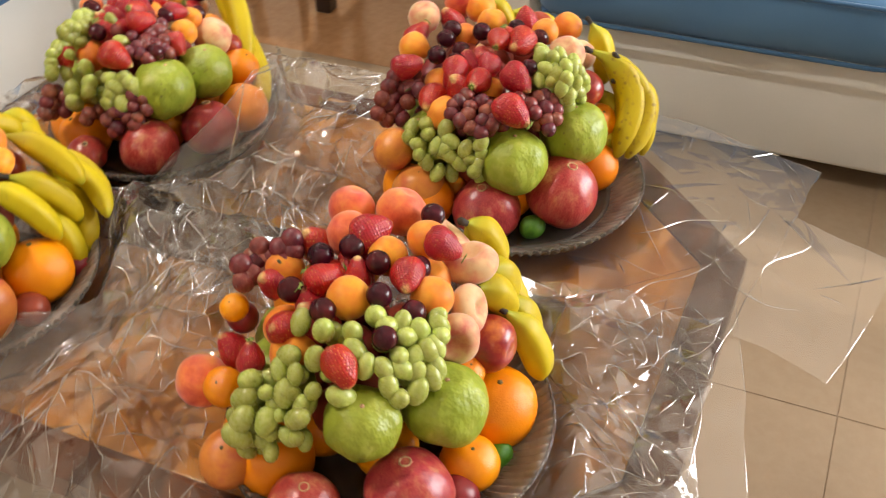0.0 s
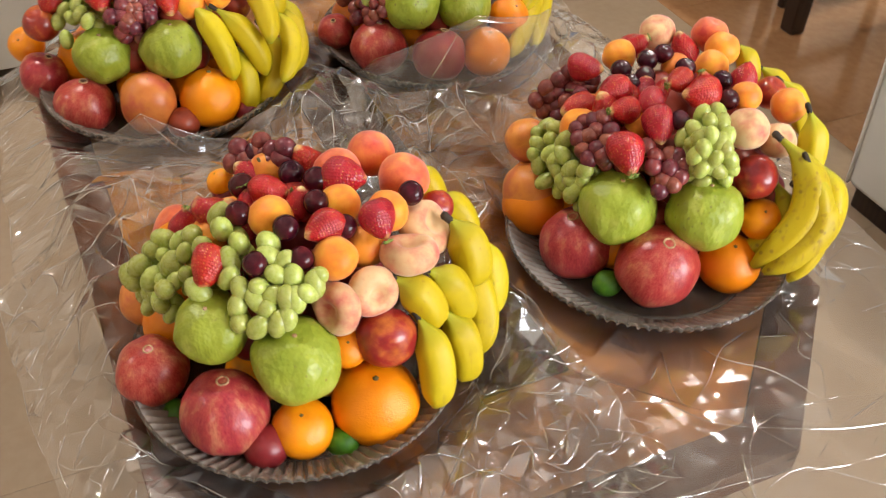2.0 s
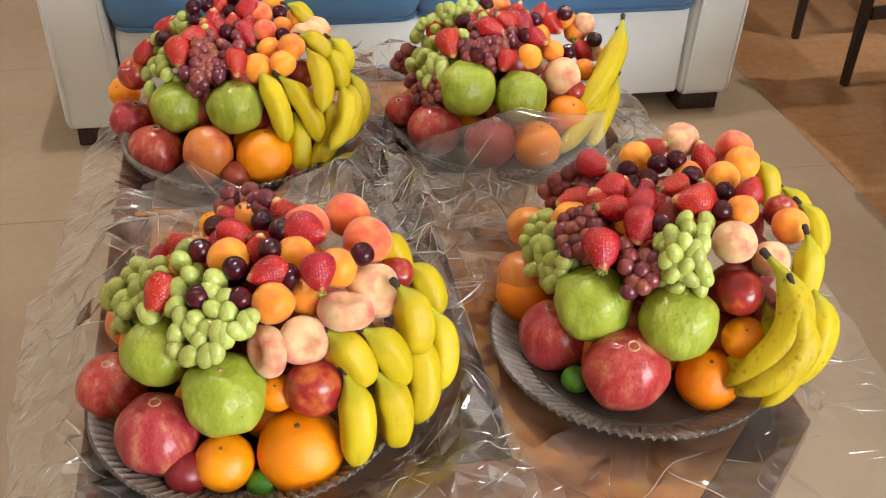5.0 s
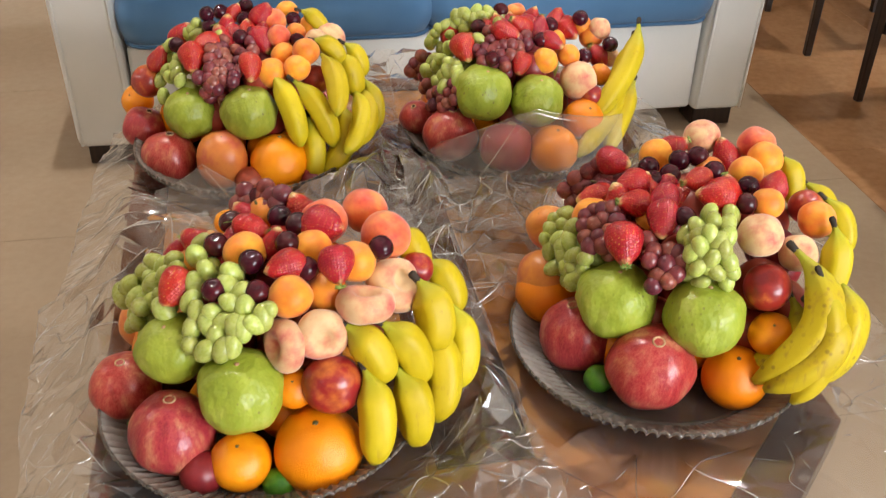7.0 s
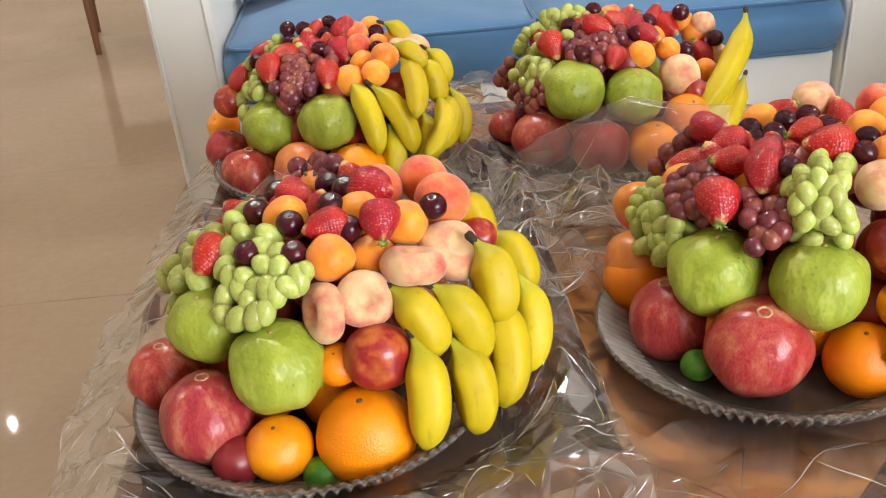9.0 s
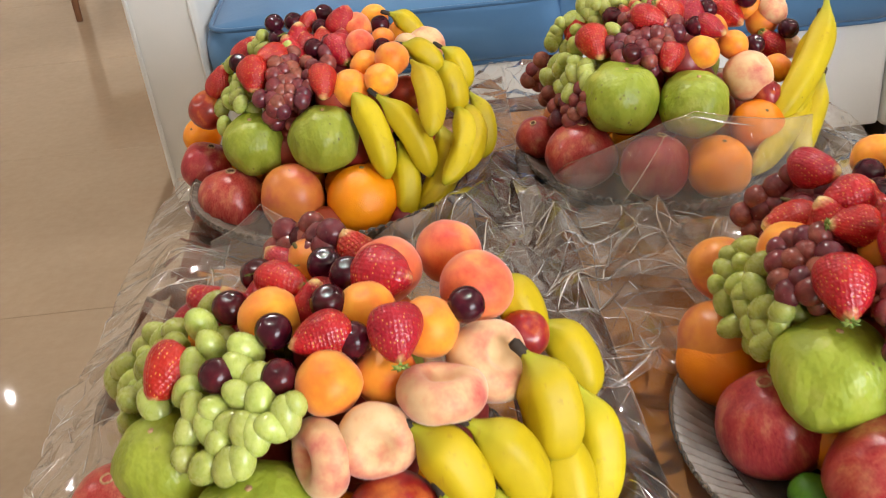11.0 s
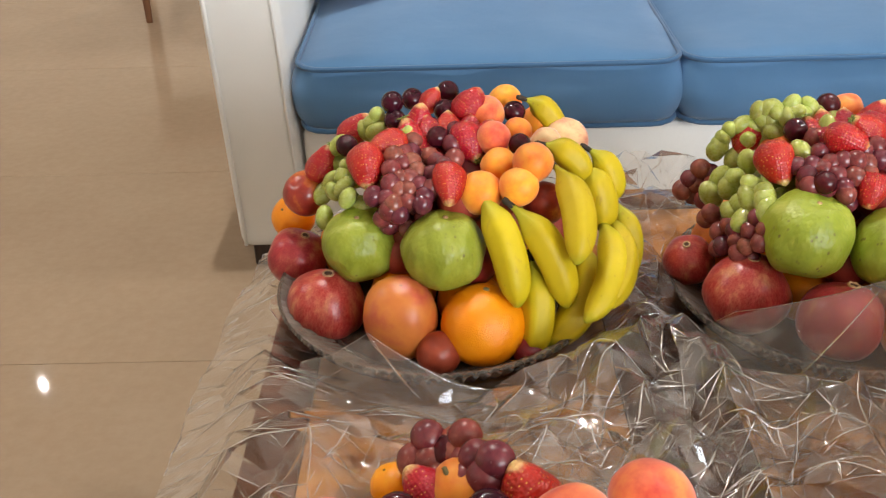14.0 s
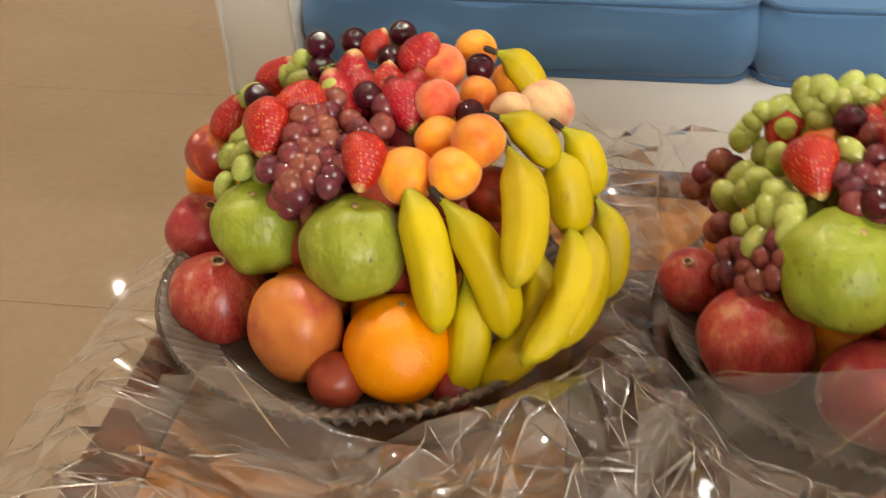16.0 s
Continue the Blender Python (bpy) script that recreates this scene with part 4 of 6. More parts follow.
grape(b, 0.6290, 0.5026, 0.6347, 0.0091)
grape(b, 0.6524, 0.4695, 0.6508, 0.0090)
grape(b, 0.6290, 0.4939, 0.6341, 0.0090)
grape(b, 0.6371, 0.4647, 0.6226, 0.0090)
grape(b, 0.6409, 0.4804, 0.6160, 0.0091)
grape(b, 0.6216, 0.4880, 0.6234, 0.0091)
grape(b, 0.6471, 0.4670, 0.6403, 0.0090)
put("A", "lime", (0.4827, 0.3406, 0.4497), 0.0175, (0.00, -0.98, 0.21))
put("B", "pomegranate", (1.0313, 0.3061, 0.4974), 0.0484, (-0.04, -0.28, 0.96))
put("B", "pomegranate", (0.9770, 0.3909, 0.4828), 0.0451, (-0.24, 0.04, 0.97))
put("B", "mango", (0.9609, 0.4789, 0.4985), 0.0363, (-0.21, -0.14, 0.97))
put("B", "mango", (0.9725, 0.5176, 0.5491), 0.0279, (-0.55, -0.16, 0.82))
put("B", "guava", (1.0057, 0.3654, 0.5477), 0.0445, (-0.01, -0.06, 1.00))
put("B", "guava", (1.0847, 0.3104, 0.5566), 0.0438, (0.01, -0.02, 1.00))
put("B", "orange", (1.1263, 0.2923, 0.4806), 0.0359, (-0.12, -0.18, 0.97))
put("B", "mandarin", (1.1613, 0.2978, 0.5325), 0.0249, (-0.21, -0.38, 0.90))
put("B", "nectarine", (1.1563, 0.3191, 0.5808), 0.0257, (-0.30, -0.34, 0.89))
put("B", "lime", (0.9830, 0.3288, 0.4678), 0.0157, (0.50, -0.80, 0.34))
put("B", "white_peach", (1.1506, 0.3452, 0.6313), 0.0247, (-0.43, -0.13, 0.90))
put("B", "white_peach", (1.1972, 0.3400, 0.6069), 0.0214, (0.07, -0.25, 0.97))
put("B", "white_peach", (1.1728, 0.5611, 0.6376), 0.0230, (-0.30, -0.08, 0.95))
put("B", "apricot", (1.0546, 0.4150, 0.6158), 0.0162, (-0.12, -0.18, 0.97))
put("B", "apricot", (1.1739, 0.3840, 0.6456), 0.0181, (-0.12, -0.18, 0.97))
put("B", "apricot", (1.2290, 0.3695, 0.6286), 0.0211, (-0.12, -0.18, 0.97))
put("B", "apricot", (1.1110, 0.5490, 0.6232), 0.0212, (-0.12, -0.18, 0.97))
put("B", "apricot", (1.1565, 0.4927, 0.6268), 0.0187, (-0.12, -0.18, 0.97))
put("B", "apricot", (1.1882, 0.4656, 0.6373), 0.0206, (-0.12, -0.18, 0.97))
put("B", "apricot", (1.2284, 0.4987, 0.6358), 0.0219, (-0.12, -0.18, 0.97))
put("B", "peach", (1.2315, 0.5302, 0.6389), 0.0237, (0.12, -0.13, 0.98))
put("B", "nectarine", (1.2432, 0.4157, 0.6165), 0.0205, (0.02, -0.36, 0.93))
put("B", "strawberry", (1.0061, 0.3605, 0.6147), 0.0192, (-0.22, -0.90, -0.39))
put("B", "strawberry", (1.0498, 0.3716, 0.6356), 0.0168, (-0.32, -0.86, -0.40))
put("B", "strawberry", (1.0041, 0.4790, 0.6107), 0.0166, (-0.99, -0.15, -0.00))
put("B", "strawberry", (1.0399, 0.4599, 0.6377), 0.0164, (-0.98, -0.18, -0.03))
put("B", "strawberry", (1.0312, 0.4256, 0.6347), 0.0147, (-0.99, 0.01, 0.17))
put("B", "strawberry", (1.0629, 0.4216, 0.6381), 0.0142, (-0.97, -0.24, -0.09))
put("B", "strawberry", (1.1129, 0.3993, 0.6534), 0.0179, (-0.99, 0.01, 0.16))
put("B", "strawberry", (1.1018, 0.4236, 0.6575), 0.0142, (-0.99, -0.17, -0.02))
put("B", "strawberry", (1.0539, 0.5245, 0.6307), 0.0164, (0.59, -0.79, 0.15))
put("B", "strawberry", (1.1386, 0.5510, 0.6350), 0.0149, (0.68, -0.39, 0.62))
put("B", "strawberry", (1.1895, 0.5308, 0.6355), 0.0156, (-0.27, 0.35, 0.90))
put("B", "strawberry", (1.2021, 0.4215, 0.6509), 0.0153, (0.26, 0.14, 0.95))
put("B", "strawberry", (1.1457, 0.4261, 0.6467), 0.0145, (-0.25, 0.34, 0.91))
put("B", "cherry", (1.1481, 0.3824, 0.6486), 0.0122, (-0.03, -0.22, 0.97))
put("B", "cherry", (1.1692, 0.4226, 0.6458), 0.0126, (-0.03, -0.22, 0.97))
put("B", "cherry", (1.0724, 0.3697, 0.6462), 0.0118, (-0.03, -0.22, 0.97))
put("B", "cherry", (1.0818, 0.5022, 0.6348), 0.0129, (-0.03, -0.22, 0.97))
put("B", "cherry", (1.0972, 0.4739, 0.6387), 0.0127, (-0.03, -0.22, 0.97))
put("B", "cherry", (1.1443, 0.5063, 0.6416), 0.0131, (-0.03, -0.22, 0.97))
put("B", "cherry", (1.1213, 0.5056, 0.6388), 0.0131, (-0.03, -0.22, 0.97))
put("B", "cherry", (1.1466, 0.4641, 0.6444), 0.0128, (-0.03, -0.22, 0.97))
put("B", "cherry", (1.0765, 0.4722, 0.6334), 0.0127, (-0.03, -0.22, 0.97))
banana("B", "fresh", (1.1925, 0.2895, 0.6096), (1.2134, 0.2338, 0.5589), (1.1642, 0.2335, 0.4934), 0.0154)
banana("B", "fresh", (1.2295, 0.3406, 0.6350), (1.2425, 0.3163, 0.6047), (1.2196, 0.3109, 0.5600), 0.0158)
banana("B", "fresh", (1.2688, 0.4701, 0.6122), (1.2992, 0.4493, 0.6017), (1.2892, 0.4266, 0.5700), 0.0139)
banana("B", "fresh", (1.2796, 0.4405, 0.6068), (1.3082, 0.4178, 0.5929), (1.2943, 0.3977, 0.5600), 0.0137)
banana("B", "fresh", (1.2446, 0.4928, 0.6371), (1.2661, 0.4790, 0.6231), (1.2552, 0.4653, 0.5935), 0.0138)
banana("B", "ripe", (1.1787, 0.3245, 0.6204), (1.2338, 0.2410, 0.5775), (1.1325, 0.2613, 0.5030), 0.0197)
banana("B", "ripe", (1.1857, 0.2847, 0.5777), (1.2308, 0.2224, 0.5627), (1.1388, 0.2477, 0.5015), 0.0178)
banana("B", "ripe", (1.2314, 0.3104, 0.5841), (1.2471, 0.2505, 0.5602), (1.1978, 0.2585, 0.4955), 0.0177)
banana("B", "ripe", (1.1833, 0.3181, 0.5643), (1.2078, 0.2657, 0.5207), (1.1384, 0.2882, 0.5008), 0.0169)
b = bunch("B", "red", (1.0281, 0.5368, 0.5991))
grape(b, 0.9990, 0.5521, 0.5816, 0.0103)
grape(b, 1.0106, 0.5505, 0.5974, 0.0103)
grape(b, 1.0145, 0.5424, 0.5750, 0.0103)
grape(b, 1.0238, 0.5426, 0.5933, 0.0103)
grape(b, 1.0287, 0.5452, 0.6109, 0.0102)
grape(b, 1.0351, 0.5434, 0.6190, 0.0102)
grape(b, 1.0369, 0.5351, 0.6005, 0.0102)
grape(b, 1.0074, 0.5439, 0.5687, 0.0104)
grape(b, 1.0470, 0.5319, 0.6087, 0.0102)
grape(b, 1.0536, 0.5224, 0.6040, 0.0102)
grape(b, 1.0244, 0.5470, 0.6079, 0.0102)
grape(b, 1.0217, 0.5189, 0.5931, 0.0101)
grape(b, 1.0314, 0.5051, 0.6075, 0.0100)
grape(b, 1.0148, 0.5458, 0.5876, 0.0103)
grape(b, 1.0431, 0.5372, 0.6179, 0.0102)
grape(b, 1.0572, 0.5259, 0.6127, 0.0102)
grape(b, 1.0165, 0.5257, 0.5692, 0.0103)
grape(b, 1.0404, 0.5250, 0.6006, 0.0102)
grape(b, 1.0463, 0.5250, 0.6007, 0.0102)
grape(b, 1.0328, 0.5039, 0.5728, 0.0101)
grape(b, 1.0381, 0.5001, 0.5915, 0.0100)
grape(b, 1.0200, 0.5354, 0.5777, 0.0103)
grape(b, 1.0545, 0.5111, 0.5919, 0.0102)
b = bunch("B", "red", (0.9971, 0.4148, 0.6121))
grape(b, 0.9826, 0.4270, 0.6077, 0.0094)
grape(b, 0.9989, 0.4431, 0.6157, 0.0095)
grape(b, 1.0056, 0.4374, 0.6204, 0.0095)
grape(b, 0.9802, 0.4123, 0.6012, 0.0094)
grape(b, 0.9906, 0.4007, 0.6088, 0.0093)
grape(b, 1.0015, 0.4211, 0.6177, 0.0094)
grape(b, 1.0023, 0.3998, 0.6146, 0.0093)
grape(b, 1.0135, 0.4112, 0.6210, 0.0094)
grape(b, 0.9916, 0.4209, 0.6121, 0.0094)
grape(b, 0.9927, 0.3900, 0.6043, 0.0093)
grape(b, 0.9814, 0.4001, 0.5978, 0.0093)
grape(b, 1.0112, 0.3977, 0.6165, 0.0093)
grape(b, 1.0148, 0.4316, 0.6244, 0.0095)
grape(b, 1.0005, 0.3871, 0.6097, 0.0092)
grape(b, 0.9888, 0.4426, 0.6102, 0.0095)
grape(b, 0.9912, 0.4264, 0.5903, 0.0094)
grape(b, 1.0072, 0.4357, 0.6043, 0.0095)
grape(b, 1.0204, 0.4345, 0.6058, 0.0095)
grape(b, 1.0059, 0.4013, 0.5866, 0.0093)
grape(b, 1.0095, 0.4245, 0.6053, 0.0094)
grape(b, 1.0117, 0.4000, 0.5920, 0.0093)
grape(b, 1.0055, 0.4149, 0.5889, 0.0094)
grape(b, 1.0043, 0.3972, 0.5879, 0.0093)
grape(b, 1.0284, 0.4262, 0.6093, 0.0095)
grape(b, 1.0157, 0.3838, 0.5915, 0.0092)
b = bunch("B", "red", (1.0429, 0.3401, 0.6089))
grape(b, 1.0364, 0.3545, 0.6163, 0.0091)
grape(b, 1.0507, 0.3490, 0.6189, 0.0091)
grape(b, 1.0359, 0.3325, 0.5986, 0.0091)
grape(b, 1.0512, 0.3257, 0.6045, 0.0091)
grape(b, 1.0304, 0.3473, 0.6091, 0.0091)
grape(b, 1.0441, 0.3365, 0.6100, 0.0091)
grape(b, 1.0605, 0.3341, 0.6127, 0.0091)
grape(b, 1.0287, 0.3271, 0.5905, 0.0091)
grape(b, 1.0419, 0.3219, 0.5987, 0.0091)
grape(b, 1.0576, 0.3432, 0.6182, 0.0091)
grape(b, 1.0349, 0.3696, 0.6204, 0.0092)
grape(b, 1.0421, 0.3576, 0.6022, 0.0091)
grape(b, 1.0473, 0.3614, 0.6016, 0.0091)
grape(b, 1.0396, 0.3446, 0.5875, 0.0091)
grape(b, 1.0563, 0.3420, 0.5939, 0.0091)
grape(b, 1.0592, 0.3482, 0.5991, 0.0091)
grape(b, 1.0403, 0.3716, 0.5952, 0.0092)
b = bunch("B", "green", (0.9683, 0.4419, 0.5707))
grape(b, 0.9616, 0.4768, 0.5728, 0.0098)
grape(b, 0.9809, 0.4941, 0.5830, 0.0099)
grape(b, 0.9811, 0.4723, 0.5936, 0.0098)
grape(b, 0.9568, 0.4640, 0.5532, 0.0099)
grape(b, 0.9709, 0.4668, 0.5854, 0.0097)
grape(b, 0.9692, 0.4349, 0.5837, 0.0096)
grape(b, 0.9698, 0.4157, 0.5764, 0.0095)
grape(b, 0.9593, 0.4505, 0.5380, 0.0099)
grape(b, 0.9634, 0.4347, 0.5653, 0.0096)
grape(b, 0.9658, 0.4225, 0.5556, 0.0096)
grape(b, 0.9697, 0.4075, 0.5620, 0.0095)
grape(b, 0.9767, 0.3976, 0.5839, 0.0094)
grape(b, 0.9654, 0.4018, 0.5498, 0.0095)
grape(b, 0.9700, 0.3982, 0.5598, 0.0095)
grape(b, 0.9635, 0.4518, 0.5769, 0.0097)
grape(b, 0.9709, 0.4941, 0.5739, 0.0100)
grape(b, 0.9761, 0.4449, 0.5952, 0.0096)
grape(b, 0.9753, 0.3965, 0.5710, 0.0094)
grape(b, 0.9638, 0.4417, 0.5720, 0.0097)
grape(b, 0.9549, 0.4726, 0.5627, 0.0098)
grape(b, 0.9727, 0.4606, 0.5572, 0.0098)
grape(b, 0.9933, 0.4594, 0.5769, 0.0098)
grape(b, 0.9666, 0.4528, 0.5352, 0.0099)
grape(b, 0.9824, 0.4360, 0.5716, 0.0096)
grape(b, 0.9892, 0.4161, 0.5687, 0.0095)
grape(b, 0.9738, 0.4377, 0.5323, 0.0099)
grape(b, 0.9907, 0.4120, 0.5531, 0.0095)
grape(b, 0.9938, 0.4064, 0.5721, 0.0094)
grape(b, 0.9830, 0.3999, 0.5329, 0.0095)
grape(b, 0.9863, 0.4456, 0.5738, 0.0096)
grape(b, 0.9879, 0.3948, 0.5603, 0.0094)
grape(b, 0.9739, 0.4722, 0.5441, 0.0098)
b = bunch("B", "green", (1.0851, 0.3293, 0.6361))
grape(b, 1.0778, 0.3482, 0.6446, 0.0093)
grape(b, 1.0958, 0.3632, 0.6521, 0.0094)
grape(b, 1.0930, 0.3448, 0.6535, 0.0093)
grape(b, 1.1067, 0.3405, 0.6503, 0.0093)
grape(b, 1.1267, 0.3720, 0.6423, 0.0096)
grape(b, 1.0694, 0.3192, 0.6415, 0.0092)
grape(b, 1.0876, 0.3169, 0.6462, 0.0092)
grape(b, 1.0800, 0.3105, 0.6313, 0.0092)
grape(b, 1.0685, 0.3138, 0.6188, 0.0092)
grape(b, 1.0862, 0.3079, 0.6164, 0.0093)
grape(b, 1.0976, 0.3063, 0.6294, 0.0092)
grape(b, 1.1029, 0.3066, 0.6172, 0.0093)
grape(b, 1.0680, 0.3260, 0.6134, 0.0093)
grape(b, 1.0685, 0.3378, 0.6350, 0.0093)
grape(b, 1.0806, 0.3236, 0.6515, 0.0092)
grape(b, 1.0989, 0.3191, 0.6498, 0.0092)
grape(b, 1.0754, 0.3188, 0.6270, 0.0092)
grape(b, 1.0918, 0.3101, 0.6417, 0.0092)
grape(b, 1.0705, 0.3555, 0.6339, 0.0094)
grape(b, 1.0696, 0.3415, 0.6190, 0.0094)
grape(b, 1.0713, 0.3331, 0.6426, 0.0092)
grape(b, 1.0989, 0.3670, 0.6311, 0.0094)
grape(b, 1.0947, 0.3472, 0.6402, 0.0093)
grape(b, 1.1239, 0.3768, 0.6191, 0.0096)
grape(b, 1.0633, 0.3233, 0.6308, 0.0092)
grape(b, 1.0911, 0.3275, 0.6337, 0.0092)
grape(b, 1.0785, 0.3138, 0.6201, 0.0092)
grape(b, 1.0702, 0.3315, 0.5983, 0.0092)
grape(b, 1.0770, 0.3185, 0.5964, 0.0093)
grape(b, 1.1002, 0.3227, 0.6153, 0.0092)
grape(b, 1.1017, 0.3111, 0.6016, 0.0093)
grape(b, 1.0655, 0.3386, 0.6146, 0.0093)
grape(b, 1.0806, 0.3392, 0.6415, 0.0092)
grape(b, 1.0808, 0.3269, 0.6107, 0.0092)
grape(b, 1.0871, 0.3251, 0.6271, 0.0092)
grape(b, 1.0769, 0.3605, 0.6187, 0.0094)
grape(b, 1.0734, 0.3419, 0.6244, 0.0092)
put("C", "pomegranate", (0.4540, 1.0026, 0.4831), 0.0341, (0.36, -0.13, 0.92))
put("C", "pomegranate", (0.4946, 0.9172, 0.4729), 0.0415, (0.12, -0.02, 0.99))
put("C", "mango", (0.5743, 0.8682, 0.4870), 0.0390, (0.06, -0.18, 0.98))
put("C", "orange", (0.6571, 0.8565, 0.4850), 0.0425, (0.07, 0.09, 0.99))
put("C", "plum", (0.6122, 0.8355, 0.4666), 0.0222, (0.04, -0.49, 0.87))
put("C", "plum", (0.7014, 0.8407, 0.4632), 0.0167, (0.04, -0.49, 0.87))
put("C", "guava", (0.5335, 0.9322, 0.5389), 0.0401, (-0.04, -0.25, 0.97))
put("C", "guava", (0.6194, 0.8922, 0.5514), 0.0418, (0.07, -0.02, 1.00))
put("C", "nectarine", (0.4680, 1.0202, 0.5537), 0.0260, (-0.36, -0.39, 0.85))
put("C", "mandarin", (0.4426, 1.0679, 0.5003), 0.0263, (-0.47, -0.53, 0.71))
put("C", "apricot", (0.6563, 0.9145, 0.6013), 0.0222, (0.05, -0.38, 0.92))
put("C", "apricot", (0.6936, 0.9058, 0.6109), 0.0197, (0.05, -0.38, 0.92))
put("C", "apricot", (0.7084, 0.9253, 0.6283), 0.0204, (0.05, -0.38, 0.92))
put("C", "apricot", (0.6763, 0.9489, 0.6146), 0.0187, (0.05, -0.38, 0.92))
put("C", "apricot", (0.6896, 1.0881, 0.6294), 0.0189, (0.05, -0.38, 0.92))
put("C", "apricot", (0.6991, 1.0145, 0.6232), 0.0155, (0.05, -0.38, 0.92))
put("C", "apricot", (0.7261, 1.0634, 0.6136), 0.0205, (0.05, -0.38, 0.92))
put("C", "peach", (0.6717, 0.9754, 0.6336), 0.0178, (0.25, -0.37, 0.90))
put("C", "peach", (0.6652, 1.0403, 0.6328), 0.0212, (-0.15, -0.35, 0.92))
put("C", "white_peach", (0.7526, 1.0382, 0.6026), 0.0245, (0.25, -0.37, 0.90))
put("C", "white_peach", (0.7272, 0.9949, 0.6190), 0.0164, (0.25, -0.37, 0.90))
put("C", "nectarine", (0.7209, 0.9272, 0.5822), 0.0220, (0.14, -0.49, 0.86))
put("C", "strawberry", (0.6266, 0.9017, 0.6097), 0.0158, (-0.02, -0.84, -0.55))
put("C", "strawberry", (0.6495, 0.9749, 0.6225), 0.0167, (0.40, -0.79, -0.47))
put("C", "strawberry", (0.5440, 0.9406, 0.6120), 0.0180, (0.11, -0.83, -0.54))
put("C", "strawberry", (0.5579, 0.9663, 0.6312), 0.0154, (-0.88, -0.47, 0.07))
put("C", "strawberry", (0.5958, 1.0224, 0.6371), 0.0173, (0.20, 0.08, 0.98))
put("C", "strawberry", (0.6533, 1.0423, 0.6498), 0.0174, (0.47, 0.02, 0.88))
put("C", "strawberry", (0.5291, 1.0499, 0.6215), 0.0153, (0.62, -0.03, 0.79))
put("C", "strawberry", (0.4930, 1.0183, 0.5968), 0.0158, (0.47, 0.02, 0.88))
put("C", "strawberry", (0.6096, 1.0662, 0.6461), 0.0111, (0.47, 0.02, 0.88))
put("C", "cherry", (0.5188, 1.0055, 0.6156), 0.0122, (0.15, -0.38, 0.91))
put("C", "cherry", (0.5694, 1.0217, 0.6365), 0.0122, (0.15, -0.38, 0.91))
put("C", "cherry", (0.6257, 1.0888, 0.6419), 0.0128, (0.15, -0.38, 0.91))
put("C", "cherry", (0.6222, 1.0512, 0.6347), 0.0125, (0.15, -0.38, 0.91))
put("C", "cherry", (0.5673, 1.0322, 0.6528), 0.0122, (0.15, -0.38, 0.91))
put("C", "cherry", (0.5872, 1.0718, 0.6405), 0.0127, (0.15, -0.38, 0.91))
put("C", "cherry", (0.6149, 0.9852, 0.6317), 0.0119, (0.15, -0.38, 0.91))
put("C", "cherry", (0.6972, 1.0473, 0.6325), 0.0125, (0.15, -0.38, 0.91))
put("C", "cherry", (0.6981, 0.9673, 0.6292), 0.0117, (0.15, -0.38, 0.91))
banana("C", "fresh", (0.6553, 0.9064, 0.5997), (0.6872, 0.8644, 0.5740), (0.6892, 0.8409, 0.5195), 0.0169)
banana("C", "fresh", (0.6850, 0.8914, 0.5943), (0.7304, 0.8645, 0.5669), (0.7373, 0.8515, 0.5109), 0.0169)
banana("C", "fresh", (0.7047, 0.8823, 0.5396), (0.7180, 0.8509, 0.5047), (0.7046, 0.8400, 0.4616), 0.0167)
banana("C", "fresh", (0.7294, 0.9311, 0.6168), (0.7577, 0.8774, 0.6064), (0.7436, 0.8353, 0.5686), 0.0163)
banana("C", "fresh", (0.7574, 0.9478, 0.6097), (0.7843, 0.9369, 0.5910), (0.7790, 0.9254, 0.5549), 0.0170)
banana("C", "fresh", (0.7515, 0.9200, 0.5437), (0.7811, 0.8672, 0.5073), (0.7233, 0.8405, 0.4729), 0.0180)
banana("C", "fresh", (0.7865, 0.9394, 0.5570), (0.8133, 0.8781, 0.5445), (0.7730, 0.8319, 0.5193), 0.0136)
banana("C", "fresh", (0.7964, 0.9719, 0.5559), (0.8266, 0.9577, 0.5263), (0.8090, 0.9421, 0.4860), 0.0144)
banana("C", "fresh", (0.7209, 0.9501, 0.6310), (0.7517, 0.9472, 0.6316), (0.7615, 0.9374, 0.6059), 0.0142)
banana("C", "fresh", (0.7739, 0.9320, 0.5594), (0.8038, 0.8652, 0.5421), (0.7540, 0.8195, 0.5142), 0.0151)
banana("C", "fresh", (0.7092, 1.0553, 0.6386), (0.7403, 1.0571, 0.6324), (0.7464, 1.0442, 0.6005), 0.0137)
banana("C", "fresh", (0.7675, 0.9645, 0.6181), (0.7954, 0.9587, 0.6072), (0.7931, 0.9481, 0.5772), 0.0139)
b = bunch("C", "red", (0.5914, 0.9393, 0.6119))
grape(b, 0.6072, 0.9559, 0.6230, 0.0093)
grape(b, 0.5882, 0.9671, 0.6227, 0.0094)
grape(b, 0.5805, 0.9450, 0.6201, 0.0093)
grape(b, 0.5947, 0.9361, 0.6163, 0.0092)
grape(b, 0.5964, 0.9200, 0.6083, 0.0091)
grape(b, 0.5784, 0.9273, 0.6130, 0.0092)
grape(b, 0.5687, 0.9350, 0.6191, 0.0092)
grape(b, 0.5762, 0.9147, 0.6060, 0.0091)
grape(b, 0.5856, 0.9072, 0.5978, 0.0091)
grape(b, 0.5655, 0.9116, 0.5995, 0.0091)
grape(b, 0.5511, 0.9160, 0.5995, 0.0091)
grape(b, 0.5593, 0.9064, 0.5801, 0.0092)
grape(b, 0.5766, 0.8992, 0.5869, 0.0091)
